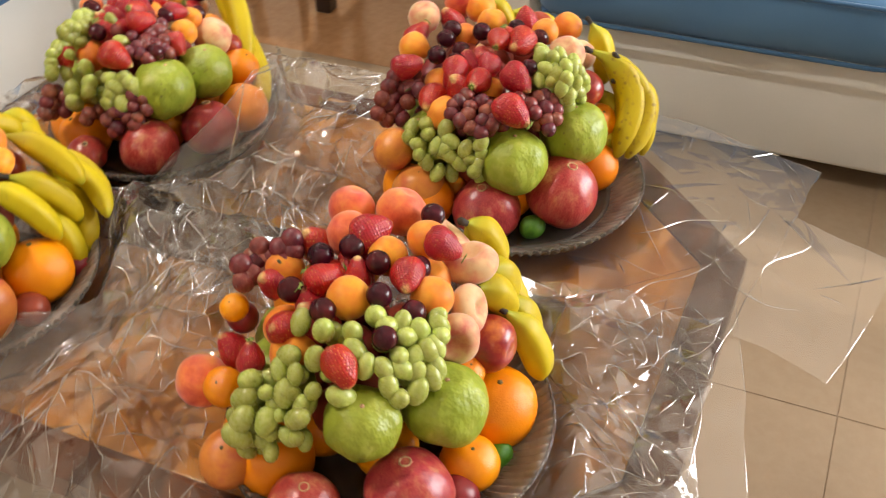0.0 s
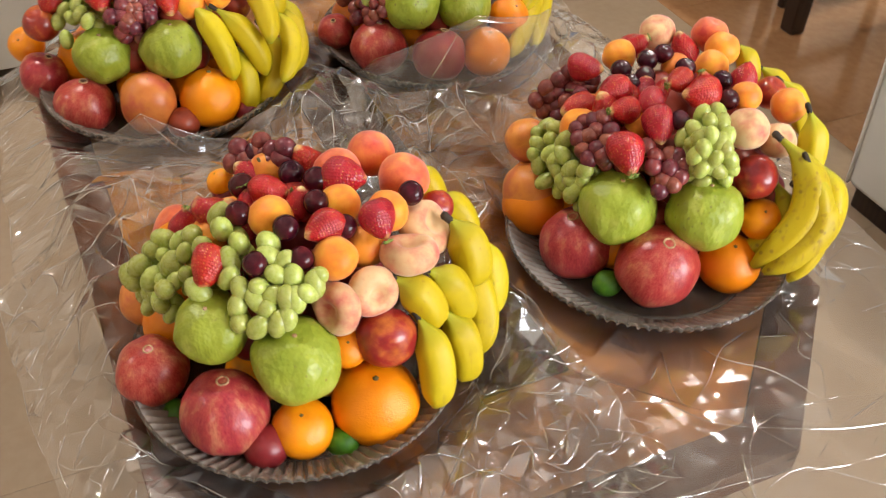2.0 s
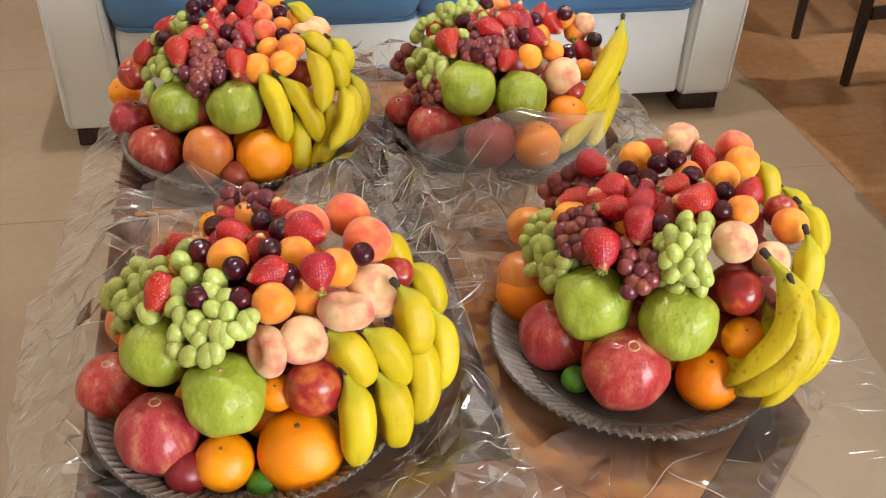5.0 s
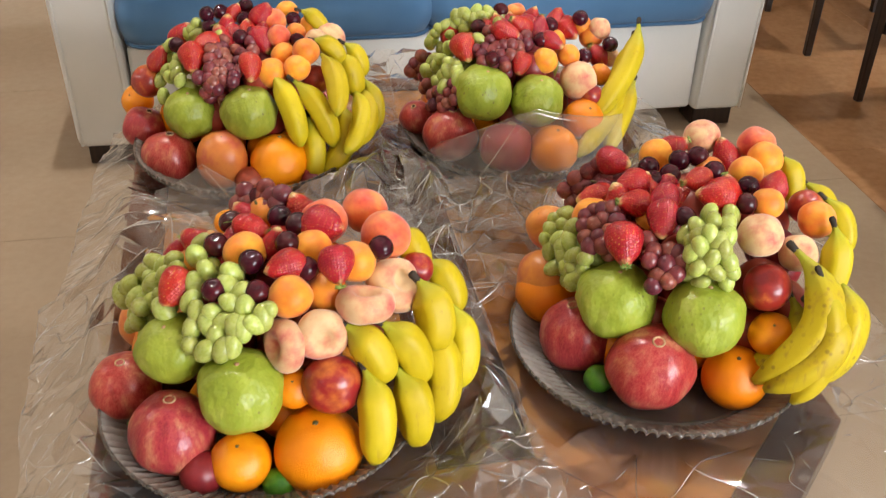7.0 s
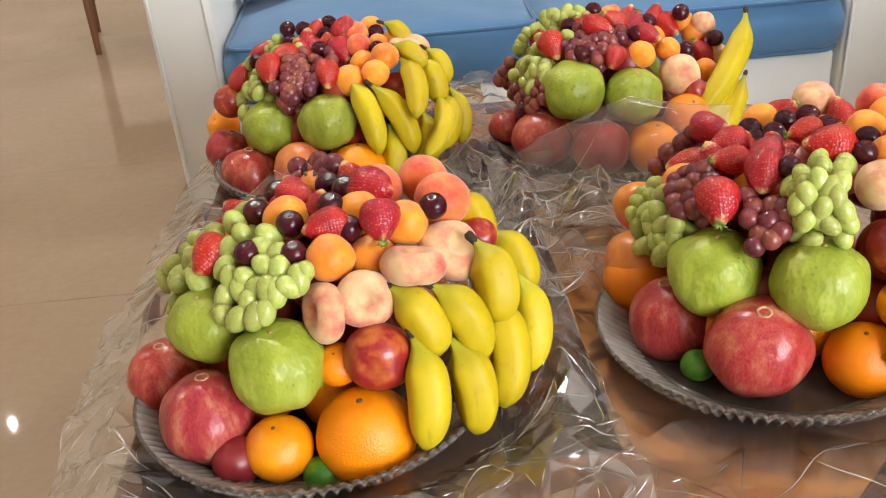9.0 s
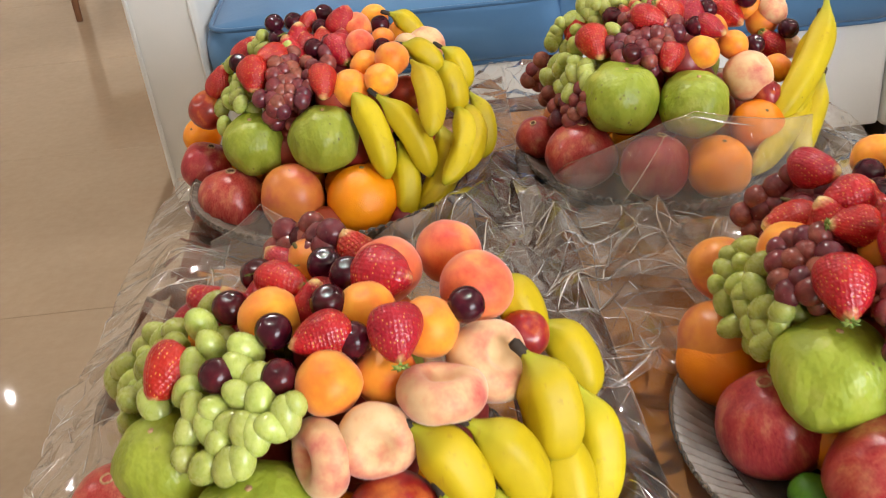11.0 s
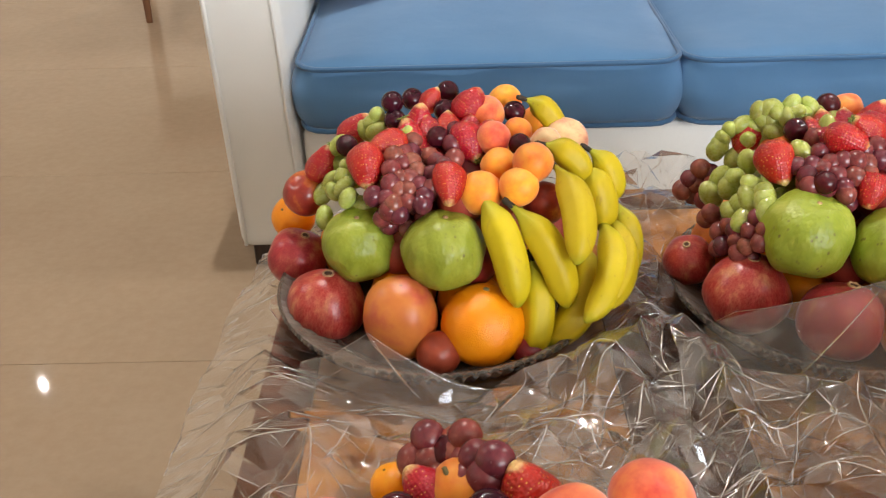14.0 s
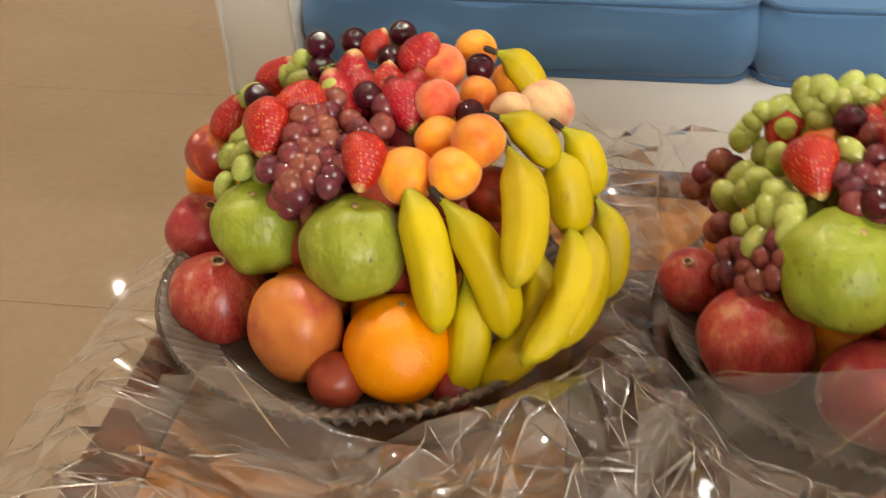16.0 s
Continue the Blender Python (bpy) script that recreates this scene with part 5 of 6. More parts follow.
grape(b, 0.5997, 0.9008, 0.5976, 0.0090)
grape(b, 0.6089, 0.9321, 0.6147, 0.0092)
grape(b, 0.5865, 0.9273, 0.6123, 0.0092)
grape(b, 0.5684, 0.9201, 0.6107, 0.0091)
grape(b, 0.5900, 0.9851, 0.6259, 0.0096)
grape(b, 0.6213, 0.9418, 0.6180, 0.0093)
grape(b, 0.6317, 0.9541, 0.6204, 0.0093)
grape(b, 0.6326, 1.0041, 0.6300, 0.0097)
grape(b, 0.6230, 1.0468, 0.6221, 0.0101)
grape(b, 0.6088, 1.0154, 0.6295, 0.0098)
grape(b, 0.6085, 0.9145, 0.6077, 0.0091)
grape(b, 0.6302, 0.9762, 0.6263, 0.0095)
grape(b, 0.5714, 0.9044, 0.5960, 0.0091)
grape(b, 0.5708, 0.9512, 0.6270, 0.0093)
grape(b, 0.5803, 0.9611, 0.6239, 0.0094)
grape(b, 0.6021, 0.9079, 0.6027, 0.0091)
grape(b, 0.6132, 0.9492, 0.6198, 0.0093)
grape(b, 0.5887, 0.9476, 0.6204, 0.0093)
grape(b, 0.5669, 0.9026, 0.5905, 0.0091)
grape(b, 0.5862, 0.9141, 0.6054, 0.0091)
grape(b, 0.6138, 0.9526, 0.6084, 0.0093)
grape(b, 0.5952, 0.9643, 0.6045, 0.0094)
grape(b, 0.5934, 0.9258, 0.5831, 0.0091)
grape(b, 0.5826, 0.9160, 0.5914, 0.0091)
grape(b, 0.5582, 0.9289, 0.5892, 0.0091)
grape(b, 0.5651, 0.9131, 0.5688, 0.0092)
grape(b, 0.5840, 0.9090, 0.5653, 0.0091)
grape(b, 0.6005, 0.9149, 0.5770, 0.0090)
grape(b, 0.5897, 0.9375, 0.5976, 0.0092)
grape(b, 0.6251, 0.9598, 0.6025, 0.0093)
grape(b, 0.6259, 0.9937, 0.6176, 0.0097)
grape(b, 0.6234, 1.0325, 0.6099, 0.0101)
grape(b, 0.6081, 1.0020, 0.6176, 0.0098)
grape(b, 0.5837, 0.9456, 0.6064, 0.0093)
grape(b, 0.6135, 0.9577, 0.6003, 0.0093)
grape(b, 0.5921, 0.9499, 0.6037, 0.0093)
grape(b, 0.5693, 0.9101, 0.5806, 0.0091)
grape(b, 0.5946, 0.9233, 0.5846, 0.0091)
b = bunch("C", "green", (0.5220, 0.9978, 0.5974))
grape(b, 0.5495, 1.0397, 0.6347, 0.0100)
grape(b, 0.5360, 1.0412, 0.6176, 0.0101)
grape(b, 0.5484, 1.0293, 0.6217, 0.0099)
grape(b, 0.5413, 1.0415, 0.6242, 0.0100)
grape(b, 0.5072, 1.0190, 0.5891, 0.0100)
grape(b, 0.5167, 0.9746, 0.5953, 0.0096)
grape(b, 0.4912, 1.0205, 0.5726, 0.0101)
grape(b, 0.4898, 0.9997, 0.5633, 0.0100)
grape(b, 0.5062, 0.9704, 0.5793, 0.0097)
grape(b, 0.5232, 0.9376, 0.5876, 0.0094)
grape(b, 0.4931, 0.9692, 0.5496, 0.0098)
grape(b, 0.5267, 0.9954, 0.6033, 0.0098)
grape(b, 0.5234, 0.9807, 0.6012, 0.0097)
grape(b, 0.5005, 1.0007, 0.5766, 0.0099)
grape(b, 0.5172, 0.9590, 0.5889, 0.0095)
grape(b, 0.5836, 0.9952, 0.6288, 0.0096)
grape(b, 0.5084, 1.0181, 0.6111, 0.0099)
grape(b, 0.5339, 0.9685, 0.6084, 0.0095)
grape(b, 0.5504, 1.0294, 0.6111, 0.0100)
grape(b, 0.5517, 1.0231, 0.6107, 0.0099)
grape(b, 0.5206, 1.0117, 0.5762, 0.0100)
grape(b, 0.5016, 1.0065, 0.5672, 0.0101)
grape(b, 0.5362, 0.9448, 0.5758, 0.0094)
grape(b, 0.5427, 0.9872, 0.5832, 0.0098)
grape(b, 0.5345, 0.9792, 0.5901, 0.0097)
grape(b, 0.5240, 0.9603, 0.5745, 0.0095)
grape(b, 0.5866, 0.9850, 0.6091, 0.0096)
grape(b, 0.5256, 1.0076, 0.5965, 0.0099)
grape(b, 0.5483, 0.9747, 0.5845, 0.0095)
put("D", "pomegranate", (0.8796, 0.9596, 0.4937), 0.0274, (-0.24, -0.32, 0.92))
put("D", "pomegranate", (0.9196, 0.8800, 0.5006), 0.0421, (0.06, -0.03, 1.00))
put("D", "pomegranate", (0.9958, 0.8302, 0.4984), 0.0406, (0.20, 0.08, 0.98))
put("D", "orange", (1.0676, 0.8192, 0.4949), 0.0373, (0.08, -0.12, 0.99))
put("D", "orange", (1.1223, 0.8551, 0.5249), 0.0312, (0.14, -0.50, 0.85))
put("D", "guava", (0.9650, 0.8701, 0.5718), 0.0435, (0.13, -0.20, 0.97))
put("D", "guava", (1.0480, 0.8600, 0.5583), 0.0404, (0.08, -0.12, 0.99))
put("D", "white_peach", (1.1215, 0.8938, 0.5719), 0.0302, (0.44, -0.44, 0.78))
put("D", "apricot", (1.0669, 0.9005, 0.6050), 0.0201, (0.06, -0.39, 0.92))
put("D", "apricot", (1.1102, 0.9196, 0.6035), 0.0180, (0.06, -0.39, 0.92))
put("D", "apricot", (1.1685, 0.9291, 0.5648), 0.0178, (0.06, -0.39, 0.92))
put("D", "apricot", (1.1701, 0.9932, 0.6031), 0.0203, (0.06, -0.39, 0.92))
put("D", "apricot", (1.1543, 1.0029, 0.6201), 0.0171, (0.06, -0.39, 0.92))
put("D", "white_peach", (1.1811, 0.9891, 0.6166), 0.0189, (0.34, -0.47, 0.81))
put("D", "white_peach", (1.1963, 0.9692, 0.5769), 0.0163, (0.33, -0.57, 0.75))
put("D", "peach", (1.0586, 1.0561, 0.6236), 0.0177, (0.07, -0.27, 0.96))
put("D", "nectarine", (1.1377, 0.8764, 0.5538), 0.0184, (0.23, -0.59, 0.78))
put("D", "strawberry", (1.0221, 0.8780, 0.6057), 0.0156, (-0.33, -0.80, -0.51))
put("D", "strawberry", (1.0157, 0.9200, 0.6435), 0.0170, (0.83, -0.56, -0.07))
put("D", "strawberry", (0.9463, 0.9166, 0.6177), 0.0178, (0.20, -0.82, -0.54))
put("D", "strawberry", (0.9377, 1.0093, 0.6052), 0.0172, (-0.45, -0.77, -0.46))
put("D", "strawberry", (1.0870, 0.9165, 0.6252), 0.0135, (0.68, -0.68, -0.28))
put("D", "strawberry", (1.1716, 0.9689, 0.5860), 0.0162, (-0.64, -0.05, 0.77))
put("D", "strawberry", (1.1345, 0.9940, 0.6116), 0.0163, (0.47, -0.77, -0.43))
put("D", "strawberry", (0.9963, 0.9487, 0.6365), 0.0150, (-0.72, -0.09, 0.69))
put("D", "strawberry", (1.0725, 0.9837, 0.6272), 0.0161, (0.86, -0.51, 0.01))
put("D", "strawberry", (1.1227, 1.0247, 0.6170), 0.0153, (0.54, -0.02, 0.84))
put("D", "strawberry", (1.0355, 0.9569, 0.6456), 0.0144, (-0.82, -0.18, 0.54))
put("D", "strawberry", (1.0767, 1.0199, 0.6337), 0.0145, (0.37, 0.03, 0.93))
put("D", "strawberry", (1.1160, 1.0121, 0.6350), 0.0144, (0.37, 0.03, 0.93))
put("D", "cherry", (0.9789, 0.9787, 0.6328), 0.0128, (0.16, -0.39, 0.91))
put("D", "cherry", (1.1385, 0.9270, 0.5977), 0.0125, (0.16, -0.39, 0.91))
put("D", "cherry", (1.0666, 0.9266, 0.6280), 0.0123, (0.16, -0.39, 0.91))
put("D", "cherry", (1.0985, 0.9894, 0.6265), 0.0129, (0.16, -0.39, 0.91))
put("D", "cherry", (1.1912, 0.9596, 0.6016), 0.0128, (0.16, -0.39, 0.91))
put("D", "cherry", (0.9799, 0.8839, 0.6191), 0.0119, (0.16, -0.39, 0.91))
put("D", "cherry", (1.1481, 0.9911, 0.6356), 0.0129, (0.16, -0.39, 0.91))
put("D", "cherry", (1.0243, 1.0216, 0.6418), 0.0132, (0.16, -0.39, 0.91))
banana("D", "fresh", (1.2316, 0.9556, 0.6312), (1.2142, 0.8944, 0.5902), (1.1341, 0.8511, 0.5240), 0.0174)
banana("D", "fresh", (1.2253, 0.9556, 0.6098), (1.2015, 0.9036, 0.5787), (1.1543, 0.8575, 0.5152), 0.0170)
banana("D", "fresh", (1.2293, 0.9358, 0.5437), (1.1991, 0.8816, 0.5233), (1.1592, 0.8348, 0.4786), 0.0153)
banana("D", "fresh", (1.2157, 0.9363, 0.5279), (1.1674, 0.8580, 0.5308), (1.1010, 0.7972, 0.4953), 0.0158)
banana("D", "fresh", (1.2043, 0.9389, 0.5162), (1.1623, 0.8803, 0.5089), (1.1006, 0.8325, 0.4720), 0.0148)
b = bunch("D", "green", (0.9185, 0.9317, 0.5848))
grape(b, 0.9318, 0.9696, 0.6022, 0.0112)
grape(b, 0.9167, 0.9552, 0.5903, 0.0111)
grape(b, 0.9098, 0.9845, 0.5759, 0.0114)
grape(b, 0.8998, 0.9764, 0.5628, 0.0114)
grape(b, 0.9135, 0.9200, 0.5791, 0.0109)
grape(b, 0.9259, 0.9218, 0.5975, 0.0108)
grape(b, 0.9307, 0.8991, 0.5954, 0.0106)
grape(b, 0.9301, 0.8878, 0.5898, 0.0105)
grape(b, 0.9104, 0.9547, 0.5807, 0.0111)
grape(b, 0.9200, 0.9125, 0.5895, 0.0107)
grape(b, 0.9306, 0.9075, 0.5983, 0.0107)
grape(b, 0.9075, 0.9202, 0.5692, 0.0109)
grape(b, 0.9139, 0.9031, 0.5713, 0.0108)
grape(b, 0.9456, 0.9599, 0.5781, 0.0112)
grape(b, 0.9324, 0.9465, 0.5659, 0.0111)
grape(b, 0.9370, 0.9252, 0.5572, 0.0109)
grape(b, 0.9296, 0.9584, 0.5628, 0.0111)
grape(b, 0.9507, 0.9195, 0.5836, 0.0107)
grape(b, 0.9321, 0.9265, 0.5531, 0.0109)
grape(b, 0.9259, 0.9135, 0.5644, 0.0108)
b = bunch("D", "green", (0.9646, 1.0053, 0.6299))
grape(b, 0.9095, 1.0141, 0.5955, 0.0098)
grape(b, 0.9231, 1.0170, 0.6187, 0.0097)
grape(b, 0.9354, 1.0160, 0.6240, 0.0097)
grape(b, 0.9472, 1.0133, 0.6214, 0.0097)
grape(b, 0.9621, 1.0060, 0.6304, 0.0096)
grape(b, 0.9492, 1.0123, 0.6403, 0.0096)
grape(b, 0.9643, 1.0064, 0.6446, 0.0095)
grape(b, 0.9815, 1.0106, 0.6476, 0.0096)
grape(b, 0.9972, 1.0075, 0.6364, 0.0096)
grape(b, 0.9841, 1.0041, 0.6410, 0.0095)
grape(b, 1.0117, 1.0162, 0.6342, 0.0097)
grape(b, 0.9748, 0.9992, 0.6374, 0.0095)
grape(b, 0.9569, 1.0099, 0.6444, 0.0096)
grape(b, 0.9165, 1.0162, 0.6090, 0.0097)
grape(b, 1.0098, 0.9777, 0.6360, 0.0094)
grape(b, 1.0259, 1.0074, 0.6312, 0.0096)
grape(b, 0.9707, 0.9314, 0.6312, 0.0091)
grape(b, 0.9548, 1.0099, 0.6321, 0.0096)
grape(b, 0.9140, 1.0151, 0.6011, 0.0098)
grape(b, 1.0031, 1.0148, 0.6418, 0.0096)
grape(b, 0.9389, 1.0050, 0.6107, 0.0097)
grape(b, 0.9593, 1.0071, 0.6050, 0.0097)
grape(b, 0.9744, 1.0040, 0.6058, 0.0096)
grape(b, 0.9599, 1.0117, 0.6169, 0.0096)
grape(b, 0.9643, 0.9980, 0.6221, 0.0095)
grape(b, 0.9809, 1.0039, 0.6286, 0.0096)
grape(b, 0.9960, 1.0058, 0.6120, 0.0096)
grape(b, 0.9907, 0.9966, 0.6190, 0.0095)
grape(b, 0.9267, 1.0044, 0.5910, 0.0097)
grape(b, 1.0207, 0.9984, 0.6191, 0.0096)
grape(b, 0.9752, 0.9355, 0.6133, 0.0091)
grape(b, 0.9630, 1.0066, 0.6189, 0.0096)
grape(b, 1.0038, 1.0048, 0.6244, 0.0096)
b = bunch("D", "red", (0.9995, 0.9062, 0.6236))
grape(b, 0.9863, 0.9244, 0.6318, 0.0093)
grape(b, 0.9889, 0.9501, 0.6350, 0.0095)
grape(b, 0.9914, 0.9069, 0.6273, 0.0092)
grape(b, 0.9984, 0.8826, 0.6135, 0.0091)
grape(b, 1.0101, 0.8915, 0.6207, 0.0091)
grape(b, 1.0130, 0.9031, 0.6320, 0.0091)
grape(b, 1.0259, 0.9078, 0.6270, 0.0092)
grape(b, 1.0469, 0.9403, 0.6296, 0.0094)
grape(b, 1.0422, 0.9174, 0.6258, 0.0093)
grape(b, 0.9749, 0.9090, 0.6246, 0.0092)
grape(b, 0.9689, 0.9001, 0.6185, 0.0092)
grape(b, 0.9626, 0.9134, 0.6225, 0.0092)
grape(b, 0.9937, 0.8938, 0.6218, 0.0091)
grape(b, 0.9993, 0.8783, 0.6092, 0.0090)
grape(b, 0.9828, 0.9027, 0.6239, 0.0092)
grape(b, 1.0262, 0.9012, 0.6194, 0.0092)
grape(b, 1.0027, 0.9066, 0.6300, 0.0092)
grape(b, 0.9681, 0.8888, 0.6128, 0.0091)
grape(b, 1.0258, 0.9218, 0.6341, 0.0093)
grape(b, 0.9821, 0.8844, 0.6128, 0.0091)
grape(b, 0.9930, 0.9259, 0.6145, 0.0093)
grape(b, 0.9875, 0.9431, 0.6093, 0.0095)
grape(b, 1.0086, 0.8887, 0.6000, 0.0091)
grape(b, 1.0203, 0.9076, 0.6163, 0.0091)
grape(b, 1.0391, 0.9468, 0.6051, 0.0094)
grape(b, 0.9837, 0.9122, 0.5944, 0.0092)
grape(b, 1.0033, 0.8822, 0.5972, 0.0090)
grape(b, 0.9856, 0.9048, 0.6056, 0.0092)
grape(b, 1.0344, 0.9048, 0.6035, 0.0092)
grape(b, 0.9699, 0.8896, 0.5978, 0.0091)
grape(b, 1.0333, 0.9263, 0.6185, 0.0093)
grape(b, 0.9871, 0.8891, 0.6007, 0.0091)
b = bunch("D", "red", (0.9027, 0.9385, 0.5572))
grape(b, 0.8961, 1.0124, 0.5759, 0.0099)
grape(b, 0.8852, 1.0128, 0.5637, 0.0099)
grape(b, 0.8785, 1.0134, 0.5509, 0.0100)
grape(b, 0.8912, 1.0143, 0.5445, 0.0100)
grape(b, 0.8913, 1.0118, 0.5589, 0.0099)
grape(b, 0.8989, 0.9834, 0.5602, 0.0097)
grape(b, 0.8946, 0.9492, 0.5548, 0.0095)
grape(b, 0.8911, 0.9530, 0.5471, 0.0096)
grape(b, 0.8976, 0.9222, 0.5484, 0.0093)
grape(b, 0.9080, 0.8945, 0.5527, 0.0091)
grape(b, 0.9133, 0.8819, 0.5533, 0.0090)
grape(b, 0.8989, 0.9092, 0.5389, 0.0093)
grape(b, 0.9165, 0.8877, 0.5670, 0.0090)
grape(b, 0.8957, 0.9140, 0.5329, 0.0093)
grape(b, 0.9078, 0.9023, 0.5598, 0.0091)
grape(b, 0.9225, 0.8707, 0.5632, 0.0089)
grape(b, 0.9229, 0.8903, 0.5795, 0.0090)
grape(b, 0.9062, 1.0106, 0.5709, 0.0099)
grape(b, 0.9083, 0.8866, 0.5435, 0.0091)
grape(b, 0.9041, 0.9136, 0.5598, 0.0092)
grape(b, 0.9272, 0.8749, 0.5751, 0.0089)
grape(b, 0.9078, 0.9994, 0.5635, 0.0099)
grape(b, 0.8993, 0.9984, 0.5463, 0.0100)
grape(b, 0.9114, 0.9469, 0.5496, 0.0095)
grape(b, 0.9163, 0.9523, 0.5440, 0.0096)
grape(b, 0.9209, 0.8865, 0.5384, 0.0090)
grape(b, 0.9174, 0.9200, 0.5263, 0.0093)
grape(b, 0.9234, 0.8903, 0.5622, 0.0090)
grape(b, 0.9160, 0.9118, 0.5185, 0.0093)
grape(b, 0.9401, 0.8858, 0.5561, 0.0089)
grape(b, 0.9312, 0.8920, 0.5660, 0.0090)
grape(b, 0.9139, 0.9954, 0.5644, 0.0099)
grape(b, 0.9126, 0.9159, 0.5557, 0.0092)

# the far side and the heart of each heap
def heap_back(key):
    cx, cy = HEAPS[key]
    r2 = random.Random(ord(key))
    for kind, n, rad, rr, z, a0, a1 in (
        ("pomegranate", 3, 0.041, 0.122, 0.049, 20, 120), ("orange", 2, 0.040, 0.122, 0.048, 125, 160),
        ("guava", 3, 0.040, 0.090, 0.105, 40, 140), ("apricot", 5, 0.023, 0.080, 0.160, 20, 160), ("strawberry", 5, 0.019, 0.055, 0.188, 30, 150)):
        for i in range(n):
            a = radians(a0 + (a1 - a0) * (i + 0.5) / n)
            p = (cx + rr * math.cos(a), cy + rr * math.sin(a), TZ + z)
            put(key, kind, p, rad * r2.uniform(0.95, 1.05), (math.cos(a) * 0.4, math.sin(a) * 0.4, 0.85))
    for i in range(5):
        a = 2 * math.pi * i / 5
        put(key, "mandarin", (cx + 0.062 * math.cos(a), cy + 0.062 * math.sin(a), TZ + 0.044), 0.034, (0, 0, 1))
    # added plums: dark filler standing in for the shaded gaps within the heap
    for i in range(4):
        a = 2 * math.pi * i / 4 + 0.5
        put(key, "plum", (cx + 0.044 * math.cos(a), cy + 0.044 * math.sin(a), TZ + 0.103), 0.031, (0, 0, 1))
    for i in range(9):
        a = 2 * math.pi * i / 9 + 0.2
        put(key, "plum", (cx + 0.062 * math.cos(a), cy + 0.062 * math.sin(a), TZ + 0.088), 0.024, (0, 0, 1))
    for i in range(3):
        a = 2 * math.pi * i / 3 + 0.9
        put(key, "plum", (cx + 0.034 * math.cos(a), cy + 0.034 * math.sin(a) - 0.004, TZ + 0.150), 0.026, (0, 0, 1))


for key in PLATTERS:
    heap_back(key)
# more added plums, dark filler where the gaps hold only shade
for p, r in (((1.168, 0.352, 0.560), 0.030), ((1.155, 0.338, 0.508), 0.030), ((1.196, 0.384, 0.580), 0.028), ((1.200, 0.350, 0.530), 0.030),
             ((1.200, 0.430, 0.592), 0.031), ((1.212, 0.400, 0.548), 0.030), ((1.205, 0.470, 0.580), 0.032), ((1.195, 0.320, 0.480), 0.028), ((1.222, 0.440, 0.548), 0.028), ((1.180, 0.500, 0.585), 0.032),
             ((1.090, 0.470, 0.598), 0.030), ((1.130, 0.482, 0.600), 0.030), ((1.118, 0.440, 0.608), 0.030), ((1.095, 0.512, 0.590), 0.028), ((1.158, 0.452, 0.602), 0.028), ((1.070, 0.440, 0.600), 0.026)):
    put("B", "plum", p, r, (0.3, -0.2, 0.9))

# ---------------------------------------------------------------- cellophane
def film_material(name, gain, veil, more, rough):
    """Clear film; a pale diffuse mix, veil to veil + more, stands in for reflections."""
    m = bpy.data.materials.new(name)
    m.use_nodes = True
    nt = m.node_tree
    nt.nodes.remove(nt.nodes["Principled BSDF"])
    out = nt.nodes["Material Output"]
    tc = nt.nodes.new("ShaderNodeTexCoord")
    ns = nt.nodes.new("ShaderNodeTexNoise")
    ns.inputs["Scale"].default_value, ns.inputs["Detail"].default_value = 38.0, 2.0
    nt.links.new(tc.outputs["Object"], ns.inputs["Vector"])
    bp = nt.nodes.new("ShaderNodeBump")
    bp.inputs["Strength"].default_value, bp.inputs["Distance"].default_value = 0.07, 0.003
    nt.links.new(ns.outputs["Fac"], bp.inputs["Height"])
    fr = nt.nodes.new("ShaderNodeFresnel")
    fr.inputs["IOR"].default_value = 1.5
    nt.links.new(bp.outputs["Normal"], fr.inputs["Normal"])
    mul = nt.nodes.new("ShaderNodeMath")
    mul.operation, mul.use_clamp = "MULTIPLY", True
    mul.inputs[1].default_value = gain
    nt.links.new(fr.outputs[0], mul.inputs[0])
    clear = nt.nodes.new("ShaderNodeBsdfTransparent")
    clear.inputs["Color"].default_value = (0.985, 0.975, 0.96, 1)
    gloss = nt.nodes.new("ShaderNodeBsdfGlossy")
    gloss.inputs["Roughness"].default_value = rough
    nt.links.new(bp.outputs["Normal"], gloss.inputs["Normal"])
    # whitish diffuse colour painted in place of reflected walls and ceiling
    painted_sheen = nt.nodes.new("ShaderNodeBsdfDiffuse")
    painted_sheen.inputs["Color"].default_value = (0.95, 0.91, 0.85, 1)
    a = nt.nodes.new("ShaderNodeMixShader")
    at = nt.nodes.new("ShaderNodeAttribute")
    at.attribute_name = "painted_sheen"
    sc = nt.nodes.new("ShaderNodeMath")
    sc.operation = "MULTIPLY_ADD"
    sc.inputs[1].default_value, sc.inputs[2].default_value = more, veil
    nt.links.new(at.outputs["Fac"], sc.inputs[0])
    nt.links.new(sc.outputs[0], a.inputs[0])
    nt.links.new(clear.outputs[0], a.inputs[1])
    nt.links.new(painted_sheen.outputs[0], a.inputs[2])
    b = nt.nodes.new("ShaderNodeMixShader")
    nt.links.new(mul.outputs[0], b.inputs[0])
    nt.links.new(a.outputs[0], b.inputs[1])
    nt.links.new(gloss.outputs[0], b.inputs[2])
    nt.links.new(b.outputs[0], out.inputs["Surface"])
    return m


# the third and fourth arguments set how much sheen is painted on
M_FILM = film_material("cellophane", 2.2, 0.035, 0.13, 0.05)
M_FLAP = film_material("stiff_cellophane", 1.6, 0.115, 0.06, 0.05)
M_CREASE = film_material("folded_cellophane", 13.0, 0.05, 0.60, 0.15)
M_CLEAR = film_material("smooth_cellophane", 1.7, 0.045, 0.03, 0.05)
